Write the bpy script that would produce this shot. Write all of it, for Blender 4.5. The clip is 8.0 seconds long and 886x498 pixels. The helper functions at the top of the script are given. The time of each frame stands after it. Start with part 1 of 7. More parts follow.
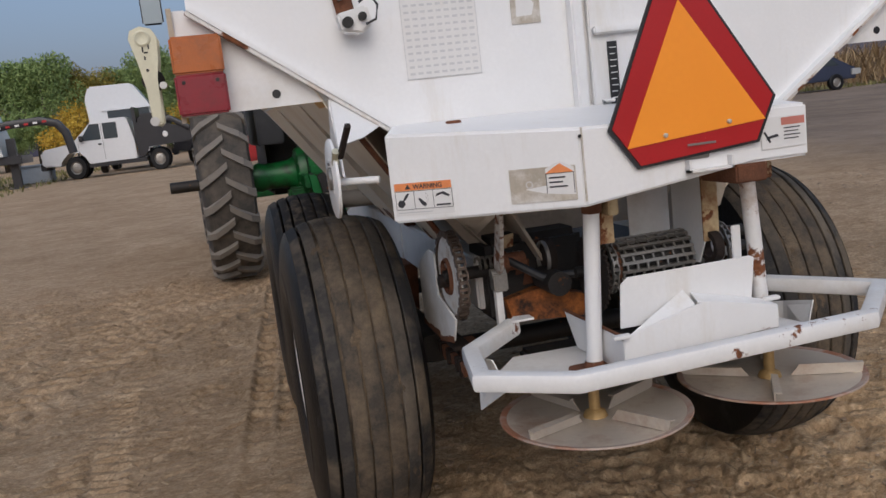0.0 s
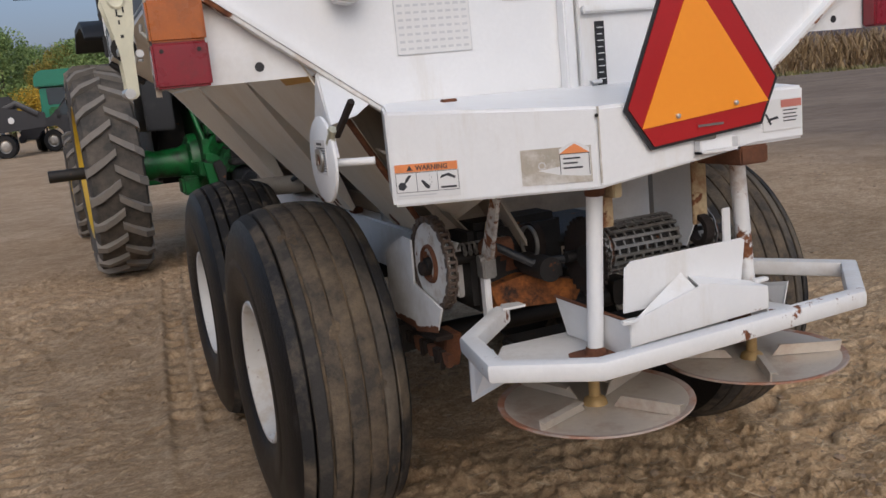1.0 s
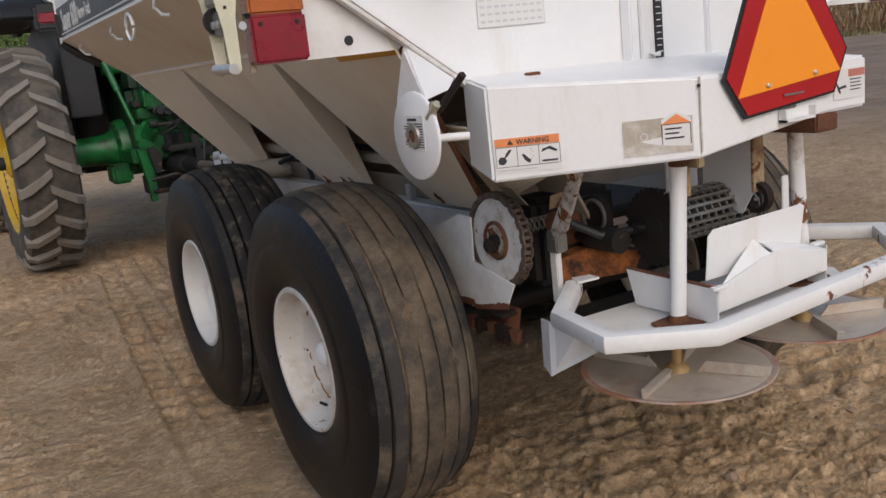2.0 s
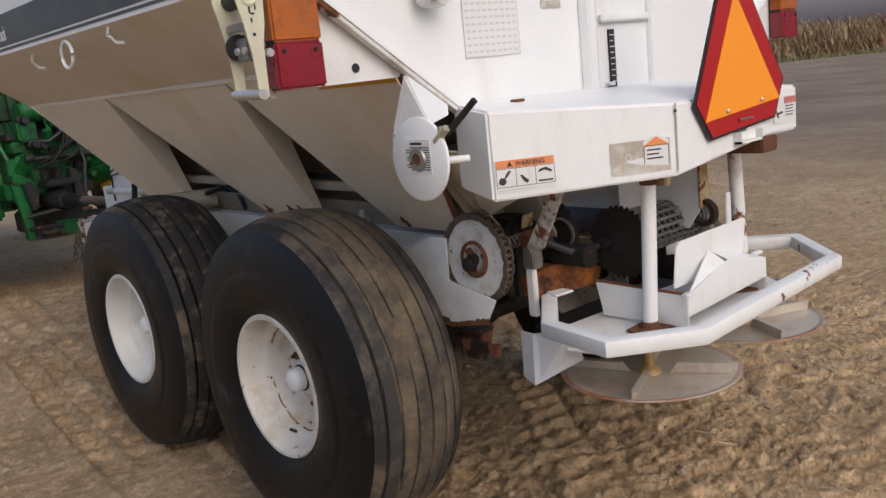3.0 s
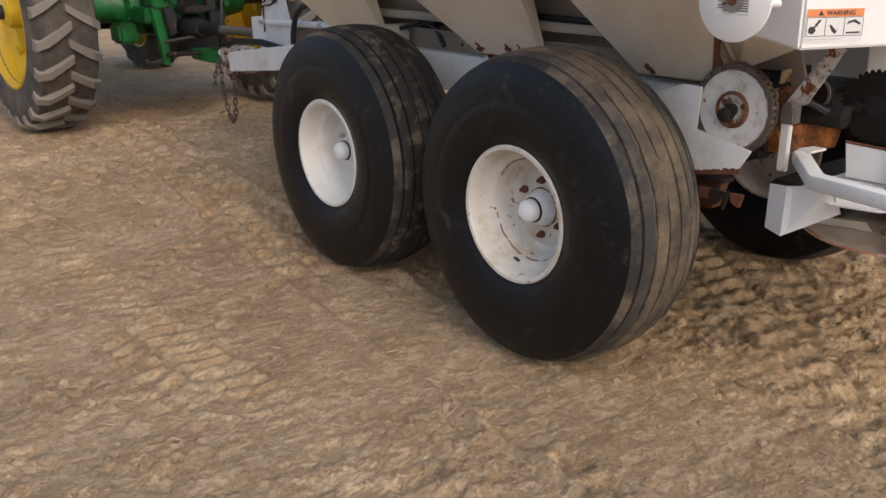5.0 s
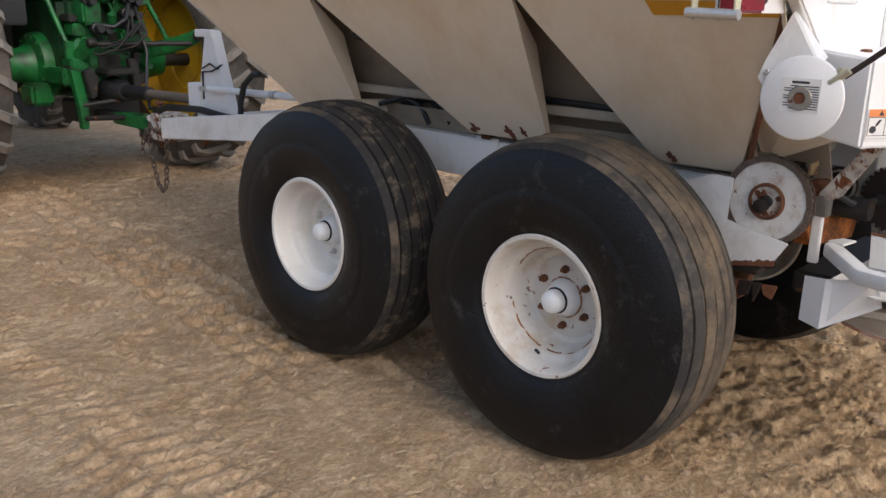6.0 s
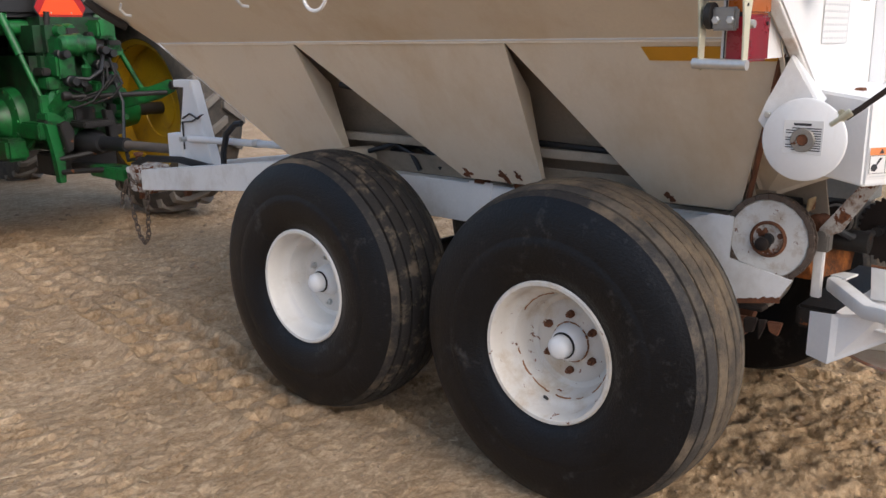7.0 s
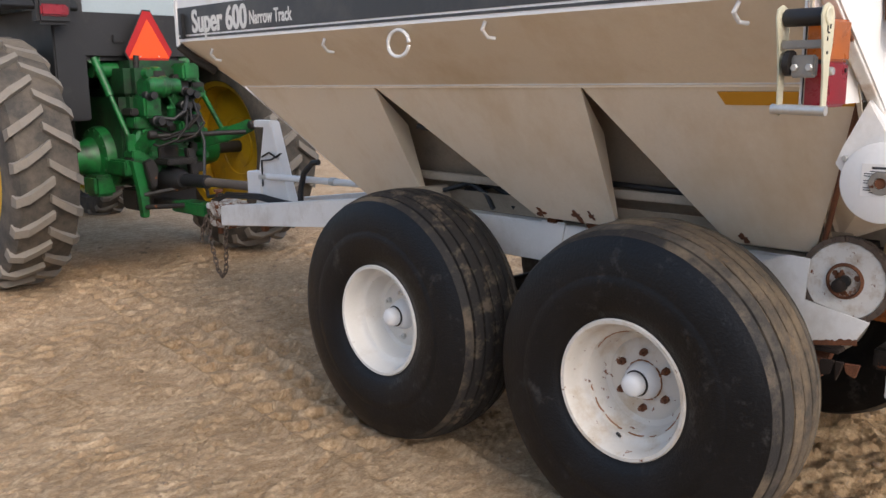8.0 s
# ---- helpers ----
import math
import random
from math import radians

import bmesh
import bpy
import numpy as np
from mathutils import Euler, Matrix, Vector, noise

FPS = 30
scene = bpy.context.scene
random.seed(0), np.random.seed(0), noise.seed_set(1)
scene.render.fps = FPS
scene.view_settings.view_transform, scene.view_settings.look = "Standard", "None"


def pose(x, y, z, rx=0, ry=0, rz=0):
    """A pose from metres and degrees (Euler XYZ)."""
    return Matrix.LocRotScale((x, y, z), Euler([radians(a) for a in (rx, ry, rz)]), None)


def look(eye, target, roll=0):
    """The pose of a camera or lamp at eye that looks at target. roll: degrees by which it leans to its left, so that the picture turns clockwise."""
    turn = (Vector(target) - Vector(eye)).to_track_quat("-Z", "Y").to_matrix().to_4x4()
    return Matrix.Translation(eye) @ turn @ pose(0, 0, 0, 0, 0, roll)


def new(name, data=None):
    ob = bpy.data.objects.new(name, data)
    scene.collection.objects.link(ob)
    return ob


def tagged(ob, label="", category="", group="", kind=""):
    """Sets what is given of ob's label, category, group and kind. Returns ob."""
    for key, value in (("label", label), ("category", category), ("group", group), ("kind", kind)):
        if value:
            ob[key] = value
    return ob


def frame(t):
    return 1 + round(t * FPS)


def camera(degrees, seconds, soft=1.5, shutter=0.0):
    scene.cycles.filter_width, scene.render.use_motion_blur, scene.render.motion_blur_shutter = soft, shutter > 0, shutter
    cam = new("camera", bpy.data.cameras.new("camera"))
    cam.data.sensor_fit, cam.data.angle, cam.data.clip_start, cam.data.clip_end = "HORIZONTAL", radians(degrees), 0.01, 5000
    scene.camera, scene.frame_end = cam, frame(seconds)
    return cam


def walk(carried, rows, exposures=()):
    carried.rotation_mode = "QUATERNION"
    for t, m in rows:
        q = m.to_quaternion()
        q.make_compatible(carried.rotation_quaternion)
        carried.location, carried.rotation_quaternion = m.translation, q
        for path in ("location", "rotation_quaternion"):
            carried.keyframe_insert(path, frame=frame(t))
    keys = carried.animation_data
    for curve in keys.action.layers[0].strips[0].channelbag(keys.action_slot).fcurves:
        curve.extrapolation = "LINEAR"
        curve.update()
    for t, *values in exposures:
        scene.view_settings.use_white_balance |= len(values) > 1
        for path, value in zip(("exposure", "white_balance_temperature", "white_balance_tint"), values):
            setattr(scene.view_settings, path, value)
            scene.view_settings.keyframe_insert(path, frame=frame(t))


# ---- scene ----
cam = camera(54.3, 8.0)
PATH = [
    (0, (-1.047, 0.732, 1.261), (-0.591, 2.653, 0.944), -6.6),
    (0.5, (-1.267, 0.803, 1.270), (-0.712, 2.695, 0.937), -6.7),
    (1, (-1.313, 0.929, 1.262), (-0.564, 2.747, 0.893), -5.7),
    (1.5, (-1.533, 1.081, 1.286), (-0.679, 2.836, 0.851), -6.3),
    (2, (-1.720, 1.165, 1.289), (-0.743, 2.855, 0.856), -6.3),
    (2.2, (-1.785, 1.252, 1.285), (-0.707, 2.883, 0.864), -6.4),
    (3.3, (-2.182, 1.335, 1.316), (-0.896, 2.815, 0.923), -5.9),
    (3.5, (-2.259, 1.391, 1.309), (-1.044, 2.934, 0.929), -5.9),
    (4, (-2.312, 1.545, 1.355), (-1.290, 3.141, 0.716), -7.6),
    (4.2, (-2.430, 1.520, 1.307), (-1.430, 3.135, 0.682), -6.9),
    (5.3, (-2.629, 1.718, 1.264), (-1.427, 3.138, 0.531), 0.4),
    (5.5, (-2.654, 1.824, 1.281), (-1.462, 3.226, 0.498), -0.4),
    (6, (-2.822, 2.029, 1.311), (-1.420, 3.349, 0.771), 1.3),
    (6.5, (-2.825, 2.091, 1.316), (-1.326, 3.320, 0.825), 1.1),
    (7, (-2.863, 2.119, 1.366), (-1.404, 3.402, 0.892), -0.7),
    (7.5, (-2.944, 2.095, 1.370), (-1.548, 3.463, 0.946), -1.3),
    (8, (-2.956, 2.102, 1.380), (-1.577, 3.498, 0.994), -0.7),
]
walk(cam, [(t, look(eye, target, roll)) for t, eye, target, roll in PATH],
     exposures=[(0.0, -0.03, 6120, 10), (1.0, 0.07, 6150, 10), (2.0, 0.21, 6330, 10), (3.5, 0.43, 6500, 10), (4.0, 0.54, 6700, 10), (5.5, 0.72, 6550, 10), (6.5, 0.77, 6300, 10), (8.0, 1.00, 6500, 10)])

# ---- world and light ----
world = bpy.data.worlds.new("overcast_sky")
scene.world = world
world.use_nodes = True
wn = world.node_tree.nodes
sky = wn.new("ShaderNodeTexSky")
sky.sky_type = 'NISHITA'
sky.sun_disc = False
sky.sun_elevation = radians(36)
sky.sun_rotation = radians(193)
sky.dust_density = 1.6
sky.ozone_density = 1.5
bg = wn["Background"]
bg.inputs["Strength"].default_value = 0.145
# slate-blue cloud tint multiplied into the sky, darkest at the horizon, clearer overhead
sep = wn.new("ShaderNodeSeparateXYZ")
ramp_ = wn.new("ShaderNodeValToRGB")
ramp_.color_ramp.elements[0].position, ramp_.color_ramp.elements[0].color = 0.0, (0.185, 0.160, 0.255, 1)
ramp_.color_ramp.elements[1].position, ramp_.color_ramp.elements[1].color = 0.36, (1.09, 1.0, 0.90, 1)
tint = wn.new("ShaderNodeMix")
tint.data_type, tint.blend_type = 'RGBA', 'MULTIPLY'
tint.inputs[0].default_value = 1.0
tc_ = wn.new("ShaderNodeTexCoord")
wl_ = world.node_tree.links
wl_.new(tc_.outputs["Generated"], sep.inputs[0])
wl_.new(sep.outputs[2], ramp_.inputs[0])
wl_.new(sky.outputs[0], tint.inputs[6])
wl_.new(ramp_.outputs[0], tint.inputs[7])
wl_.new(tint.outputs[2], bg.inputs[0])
sun = new("sun", bpy.data.lights.new("sun", 'SUN'))
sun.data.energy = 0.9
sun.data.angle = radians(54)
sun.data.color = (1.0, 0.955, 0.89)
sun.matrix_world = look((-5, -21, 16), (0, 0, 0))


# ---- materials ----
def material(name, base, rough=0.6, metal=0.0, vary=0.12, scale=6.0, fine=90.0, bump=0.15, dirt=None, dirt_lo=0.5, dirt_hi=0.75,
             dirt_scale=2.5, rust=0.0, rust_scale=14.0, coat=0.0, depth=0.004, spec=0.5, streak=0.0):
    """Base colour with broad and fine variation, optional dirt film, optional rust chips, fine relief."""
    m = bpy.data.materials.new(name)
    m.use_nodes = True
    n, l = m.node_tree.nodes, m.node_tree.links
    p = n["Principled BSDF"]
    tc = n.new("ShaderNodeTexCoord")

    def noise_tex(s, detail=6.0, roughness=0.6):
        t = n.new("ShaderNodeTexNoise")
        t.inputs["Scale"].default_value = s
        t.inputs["Detail"].default_value = detail
        t.inputs["Roughness"].default_value = roughness
        l.new(tc.outputs["Object"], t.inputs["Vector"])
        return t

    def ramp(src, a, b):
        r = n.new("ShaderNodeMapRange")
        r.inputs[1].default_value, r.inputs[2].default_value = a, b
        l.new(src, r.inputs[0])
        return r.outputs[0]

    def mix(f, a, b):
        x = n.new("ShaderNodeMix")
        x.data_type = 'RGBA'
        l.new(f, x.inputs[0])
        for sock, v in ((x.inputs[6], a), (x.inputs[7], b)):
            if isinstance(v, tuple):
                sock.default_value = (*v, 1)
            else:
                l.new(v, sock)
        return x.outputs[2]

    broad, grain = noise_tex(scale), noise_tex(fine, 4.0)
    dark = tuple(c * (1 - vary) for c in base)
    light = tuple(min(1, c * (1 + vary * 0.7)) for c in base)
    col = mix(ramp(broad.outputs[0], 0.3, 0.7), dark, light)
    col = mix(ramp(grain.outputs[0], 0.35, 0.8), col, tuple(c * (1 - vary * 0.9) for c in base))
    rough_out = None
    if dirt:
        d = noise_tex(dirt_scale, 8.0, 0.7)
        if streak:
            mp = n.new("ShaderNodeMapping")
            mp.inputs["Scale"].default_value = (1, 1, streak)
            l.new(tc.outputs["Object"], mp.inputs[0])
            l.new(mp.outputs[0], d.inputs["Vector"])
        f = ramp(d.outputs[0], dirt_lo, dirt_hi)
        col = mix(f, col, dirt)
    if rust:
        r1, r2 = noise_tex(rust_scale, 8.0, 0.65), noise_tex(rust_scale * 5, 5.0)
        f = ramp(r1.outputs[0], 0.74 - rust, 0.77 - rust)
        rc = mix(ramp(r2.outputs[0], 0.35, 0.7), (0.10, 0.032, 0.014), (0.27, 0.10, 0.035))
        col = mix(f, col, rc)
        rr = n.new("ShaderNodeMapRange")
        rr.inputs[3].default_value, rr.inputs[4].default_value = rough, 0.9
        l.new(f, rr.inputs[0])
        rough_out = rr.outputs[0]
    l.new(col, p.inputs["Base Color"])
    p.inputs["Metallic"].default_value = metal
    p.inputs["Specular IOR Level"].default_value = spec
    if rough_out:
        l.new(rough_out, p.inputs["Roughness"])
    else:
        rr = n.new("ShaderNodeMapRange")
        rr.inputs[3].default_value, rr.inputs[4].default_value = max(0.05, rough - 0.1), min(1, rough + 0.12)
        l.new(broad.outputs[0], rr.inputs[0])
        l.new(rr.outputs[0], p.inputs["Roughness"])
    if coat:
        p.inputs["Coat Weight"].default_value = coat
    if bump:
        b = n.new("ShaderNodeBump")
        b.inputs["Strength"].default_value = bump
        b.inputs["Distance"].default_value = depth
        l.new(grain.outputs[0], b.inputs["Height"])
        l.new(b.outputs[0], p.inputs["Normal"])
    return m


WHITE = material("white_paint", (0.81, 0.805, 0.795), 0.42, vary=0.05, bump=0.05, dirt=(0.55, 0.50, 0.42), dirt_lo=0.55, dirt_hi=0.95, rust=0.02, rust_scale=9)
WHITE_CLEAN = material("white_panel_paint", (0.84, 0.838, 0.83), 0.38, vary=0.04, bump=0.03, dirt=(0.64, 0.58, 0.48), dirt_lo=0.56, dirt_hi=0.95, dirt_scale=7, streak=0.16, rust=0.005, rust_scale=11)
WHITE_RUST = material("white_paint_chipped", (0.80, 0.79, 0.77), 0.5, vary=0.07, bump=0.12, dirt=(0.50, 0.42, 0.33), dirt_lo=0.5, dirt_hi=0.85, rust=0.12, rust_scale=12)
SPROCKET_WHITE = material("stained_sprocket_paint", (0.70, 0.68, 0.64), 0.55, vary=0.07, bump=0.12, dirt=(0.42, 0.32, 0.22), dirt_lo=0.48, dirt_hi=0.75, dirt_scale=20, rust=0.10, rust_scale=60)
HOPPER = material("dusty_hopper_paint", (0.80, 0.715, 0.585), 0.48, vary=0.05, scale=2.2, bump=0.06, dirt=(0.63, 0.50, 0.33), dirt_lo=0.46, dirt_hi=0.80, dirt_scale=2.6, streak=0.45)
# grimy paint, made darker still to stand in for shade in the hopper pockets
SHADE_GRIME = material("shaded_grimy_paint", (0.50, 0.425, 0.33), 0.7, vary=0.15, scale=3, bump=0.15, dirt=(0.24, 0.19, 0.14), dirt_lo=0.48, dirt_hi=0.8, dirt_scale=4)
RIM_WHITE = material("rim_paint", (0.66, 0.645, 0.61), 0.42, vary=0.05, bump=0.08, dirt=(0.55, 0.51, 0.45), dirt_lo=0.54, dirt_hi=0.80, dirt_scale=7, rust=0.055, rust_scale=24)
RIM_RUSTY = material("rust_flecked_rim_paint", (0.64, 0.61, 0.56), 0.48, vary=0.06, bump=0.1, dirt=(0.47, 0.38, 0.27), dirt_lo=0.50, dirt_hi=0.72, dirt_scale=9, rust=0.115, rust_scale=26)
RUSTY_POST = material("rust_eaten_post_paint", (0.80, 0.79, 0.77), 0.55, vary=0.08, bump=0.15, dirt=(0.42, 0.27, 0.16), dirt_lo=0.48, dirt_hi=0.70, dirt_scale=6, rust=0.21, rust_scale=9)
FRAME_WHITE = material("frame_paint", (0.80, 0.79, 0.77), 0.5, vary=0.06, bump=0.08, dirt=(0.42, 0.36, 0.28), dirt_lo=0.5, dirt_hi=0.85, rust=0.05, rust_scale=7)
RUST = material("rusty_steel", (0.17, 0.065, 0.03), 0.88, vary=0.45, scale=14, fine=160, bump=0.5)
DARKRUST = material("dark_rusty_plate", (0.022, 0.013, 0.009), 0.85, vary=0.35, scale=14, fine=160, bump=0.4)
ORANGE_RUST = material("orange_rust", (0.50, 0.16, 0.032), 0.85, vary=0.5, scale=9, fine=120, bump=0.4, dirt=(0.018, 0.010, 0.008), dirt_lo=0.42, dirt_hi=0.60, dirt_scale=7)
GREASE = material("greasy_steel", (0.019, 0.016, 0.014), 0.62, vary=0.4, scale=18, fine=140, bump=0.4, rust=0.10, rust_scale=18)
STEEL = material("worn_steel", (0.36, 0.34, 0.31), 0.42, metal=0.75, vary=0.2, scale=12, fine=150, bump=0.15, rust=0.06)
ZINC = material("zinc_plated_steel", (0.55, 0.53, 0.40), 0.36, metal=0.6, vary=0.15, scale=14, fine=120, bump=0.1)
GALV = material("bright_zinc", (0.62, 0.62, 0.60), 0.36, metal=0.6, vary=0.12, scale=14, fine=120, bump=0.1)
DISC = material("polished_spinner_steel", (0.62, 0.55, 0.46), 0.40, metal=0.35, vary=0.12, scale=5, fine=70, bump=0.08, dirt=(0.36, 0.20, 0.12), dirt_lo=0.52, dirt_hi=0.78, dirt_scale=6)
DISC_RIM = material("rusty_disc_rim", (0.46, 0.36, 0.30), 0.6, vary=0.2, scale=8, bump=0.2, dirt=(0.33, 0.14, 0.075), dirt_lo=0.46, dirt_hi=0.58, dirt_scale=4)
BRASS = material("stained_brass", (0.46, 0.30, 0.12), 0.5, metal=0.3, vary=0.25, scale=20, bump=0.2)
STREAKED = material("rust_streaked_paint", (0.60, 0.47, 0.27), 0.65, vary=0.15, bump=0.2, dirt=(0.26, 0.12, 0.045), dirt_lo=0.42, dirt_hi=0.62, dirt_scale=9, rust=0.20, rust_scale=16)
RUBBER = material("tyre_rubber", (0.0058, 0.0060, 0.0074), 0.42, vary=0.5, scale=5, fine=120, bump=0.45, dirt=(0.042, 0.041, 0.041), dirt_lo=0.57, dirt_hi=0.72, dirt_scale=13, spec=0.32)
SHOULDER = material("scuffed_shoulder_rubber", (0.020, 0.019, 0.019), 0.75, vary=0.4, scale=8, fine=150, bump=0.6, dirt=(0.125, 0.098, 0.068), dirt_lo=0.46, dirt_hi=0.66, dirt_scale=6)
TREAD = material("dusty_tread_rubber", (0.062, 0.052, 0.042), 0.9, vary=0.35, scale=16, fine=150, bump=0.9, dirt=(0.185, 0.138, 0.088), dirt_lo=0.40, dirt_hi=0.66, dirt_scale=9, depth=0.006)
MUD = material("dried_tread_mud", (0.15, 0.108, 0.066), 0.95, vary=0.35, scale=20, fine=120, bump=0.9, dirt=(0.05, 0.040, 0.030), dirt_lo=0.45, dirt_hi=0.62, dirt_scale=12)
TREAD_MID = material("half_dusty_tread_rubber", (0.042, 0.038, 0.034), 0.85, vary=0.35, scale=14, fine=150, bump=0.7, dirt=(0.15, 0.122, 0.09), dirt_lo=0.44, dirt_hi=0.68, dirt_scale=4)
TREAD_DARK = material("dark_tread_rubber", (0.019, 0.017, 0.016), 0.8, vary=0.4, scale=16, fine=150, bump=0.9, dirt=(0.125, 0.098, 0.07), dirt_lo=0.53, dirt_hi=0.64, dirt_scale=12)
RIM_RUST = material("weld_rust", (0.30, 0.125, 0.045), 0.9, vary=0.4, scale=30, fine=160, bump=0.4)
LUG = material("tractor_tyre_rubber", (0.06, 0.054, 0.047), 0.85, vary=0.3, scale=9, fine=130, bump=0.3, dirt=(0.16, 0.13, 0.10), dirt_lo=0.4, dirt_hi=0.75, dirt_scale=6)
LUG_TOP = material("worn_lug_rubber", (0.22, 0.20, 0.175), 0.85, vary=0.25, scale=9, fine=130, bump=0.3, dirt=(0.24, 0.20, 0.155), dirt_lo=0.4, dirt_hi=0.75, dirt_scale=6)
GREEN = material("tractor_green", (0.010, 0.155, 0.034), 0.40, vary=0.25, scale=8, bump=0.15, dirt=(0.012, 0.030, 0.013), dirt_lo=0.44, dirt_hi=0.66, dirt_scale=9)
# pale grey-blue base colour stands in for sky reflected in the panes
CAB_GLASS = material("sky_painted_glass", (0.36, 0.43, 0.46), 0.08, vary=0.06, bump=0.0, spec=1.0)
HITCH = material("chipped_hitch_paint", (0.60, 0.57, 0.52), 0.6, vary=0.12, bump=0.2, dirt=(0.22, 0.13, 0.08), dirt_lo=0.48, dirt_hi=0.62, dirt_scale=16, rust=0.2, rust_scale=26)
# grimy green, darkened to stand in for shade between the castings
DARK_GREEN = material("shaded_grimy_green", (0.007, 0.062, 0.016), 0.5, vary=0.4, scale=10, bump=0.2, dirt=(0.008, 0.012, 0.007), dirt_lo=0.40, dirt_hi=0.62, dirt_scale=9)
CHAIN = material("chain_steel", (0.15, 0.11, 0.085), 0.6, metal=0.3, vary=0.3, scale=30, bump=0.1)
YELLOW = material("wheel_yellow", (0.62, 0.40, 0.015), 0.42, vary=0.12, bump=0.1, dirt=(0.30, 0.19, 0.04), dirt_lo=0.45, dirt_hi=0.85, dirt_scale=5)
BLACK = material("black_plastic", (0.018, 0.018, 0.020), 0.5, vary=0.25, bump=0.15, dirt=(0.06, 0.055, 0.05), dirt_lo=0.55, dirt_hi=0.9)
RED = material("reflective_red", (0.43, 0.012, 0.014), 0.34, vary=0.10, scale=8, bump=0.06, fine=240)
FLUOR = material("fluorescent_orange", (1.0, 0.33, 0.02), 0.45, vary=0.05, scale=4, bump=0.03)
FLUOR_RED = material("fluorescent_red_orange", (0.95, 0.085, 0.012), 0.45, vary=0.05, scale=4, bump=0.03)
LENS_RED = material("red_lens", (0.25, 0.005, 0.017), 0.28, vary=0.18, scale=20, fine=300, bump=0.15, coat=0.4, dirt=(0.12, 0.02, 0.02), dirt_lo=0.5, dirt_hi=0.8, dirt_scale=14)
LENS_AMBER = material("amber_lens", (0.46, 0.115, 0.010), 0.28, vary=0.18, scale=20, fine=300, bump=0.15, coat=0.4, dirt=(0.22, 0.07, 0.02), dirt_lo=0.5, dirt_hi=0.8, dirt_scale=14)
AMBER_TAPE = material("amber_reflector_tape", (0.62, 0.30, 0.02), 0.4, vary=0.08, bump=0.05)
PAPER = material("label_paper", (0.76, 0.75, 0.73), 0.5, vary=0.04, bump=0.02, dirt=(0.6, 0.55, 0.48), dirt_lo=0.6, dirt_hi=0.95, dirt_scale=12)
LABEL_ORANGE = material("label_orange", (0.80, 0.27, 0.09), 0.5, vary=0.08, bump=0.02)
INK = material("printing_ink", (0.035, 0.035, 0.04), 0.55, vary=0.1, bump=0.0)
PALE_INK = material("faded_ink", (0.62, 0.62, 0.62), 0.55, vary=0.1, bump=0.0)
GLUE = material("peeled_label_glue", (0.50, 0.44, 0.35), 0.55, vary=0.25, scale=9, fine=60, bump=0.1, dirt=(0.68, 0.65, 0.60), dirt_lo=0.45, dirt_hi=0.6, dirt_scale=12)
STRIPE = material("dark_stripe_decal", (0.055, 0.058, 0.062), 0.42, vary=0.1, bump=0.03, dirt=(0.14, 0.13, 0.12), dirt_lo=0.5, dirt_hi=0.9)
LETTER = material("silver_letter_vinyl", (0.72, 0.71, 0.68), 0.45, vary=0.04, bump=0.02)
GLASS_DARK = material("tinted_glass", (0.05, 0.065, 0.075), 0.12, vary=0.1, bump=0.0)
CAR_WHITE = material("car_white", (0.75, 0.76, 0.77), 0.3, vary=0.04, bump=0.0, coat=0.4)
CAR_BLACK = material("car_black", (0.022, 0.022, 0.026), 0.35, vary=0.2, bump=0.0)
CAR_GREEN = material("cab_green", (0.015, 0.20, 0.12), 0.35, vary=0.12, bump=0.0)
CAR_BLUE = material("car_dark_blue", (0.03, 0.04, 0.075), 0.3, vary=0.1, bump=0.0, coat=0.4)


# ---- mesh helpers ----
def V(*a):
    return Vector(a)


def add_faces(bm, verts, faces):
    vs = [bm.verts.new(v) for v in verts]
    for f in faces:
        try:
            bm.faces.new([vs[i] for i in f])
        except ValueError:
            pass
    return vs


BOXF = [(0, 3, 2, 1), (4, 5, 6, 7), (0, 1, 5, 4), (1, 2, 6, 5), (2, 3, 7, 6), (3, 0, 4, 7)]


def add_box(bm, lo, hi, m=None, bevel=0.0, seg=2):
    """A box between two corners, turned by m, with rounded edges."""
    (a, b, c), (d, e, f) = lo, hi
    vs = [V(*p) for p in ((a, b, c), (d, b, c), (d, e, c), (a, e, c), (a, b, f), (d, b, f), (d, e, f), (a, e, f))]
    if m is not None:
        vs = [m @ v for v in vs]
    vs = add_faces(bm, vs, BOXF)
    if bevel:
        es = {e for v in vs for e in v.link_edges}
        bmesh.ops.bevel(bm, geom=list(es), offset=bevel, segments=seg, affect='EDGES', clamp_overlap=True)
    return bm


def add_prism(bm, pts, off, bevel=0.0):
    """A flat polygon given thickness along off."""
    off = V(*off)
    n = len(pts)
    p = [V(*q) for q in pts]
    vs = add_faces(bm, p + [q + off for q in p],
                   [tuple(range(n))[::-1], tuple(range(n, 2 * n))] + [(i, (i + 1) % n, n + (i + 1) % n, n + i) for i in range(n)])
    if bevel:
        es = {e for v in vs for e in v.link_edges}
        bmesh.ops.bevel(bm, geom=list(es), offset=bevel, segments=2, affect='EDGES', clamp_overlap=True)
    return bm


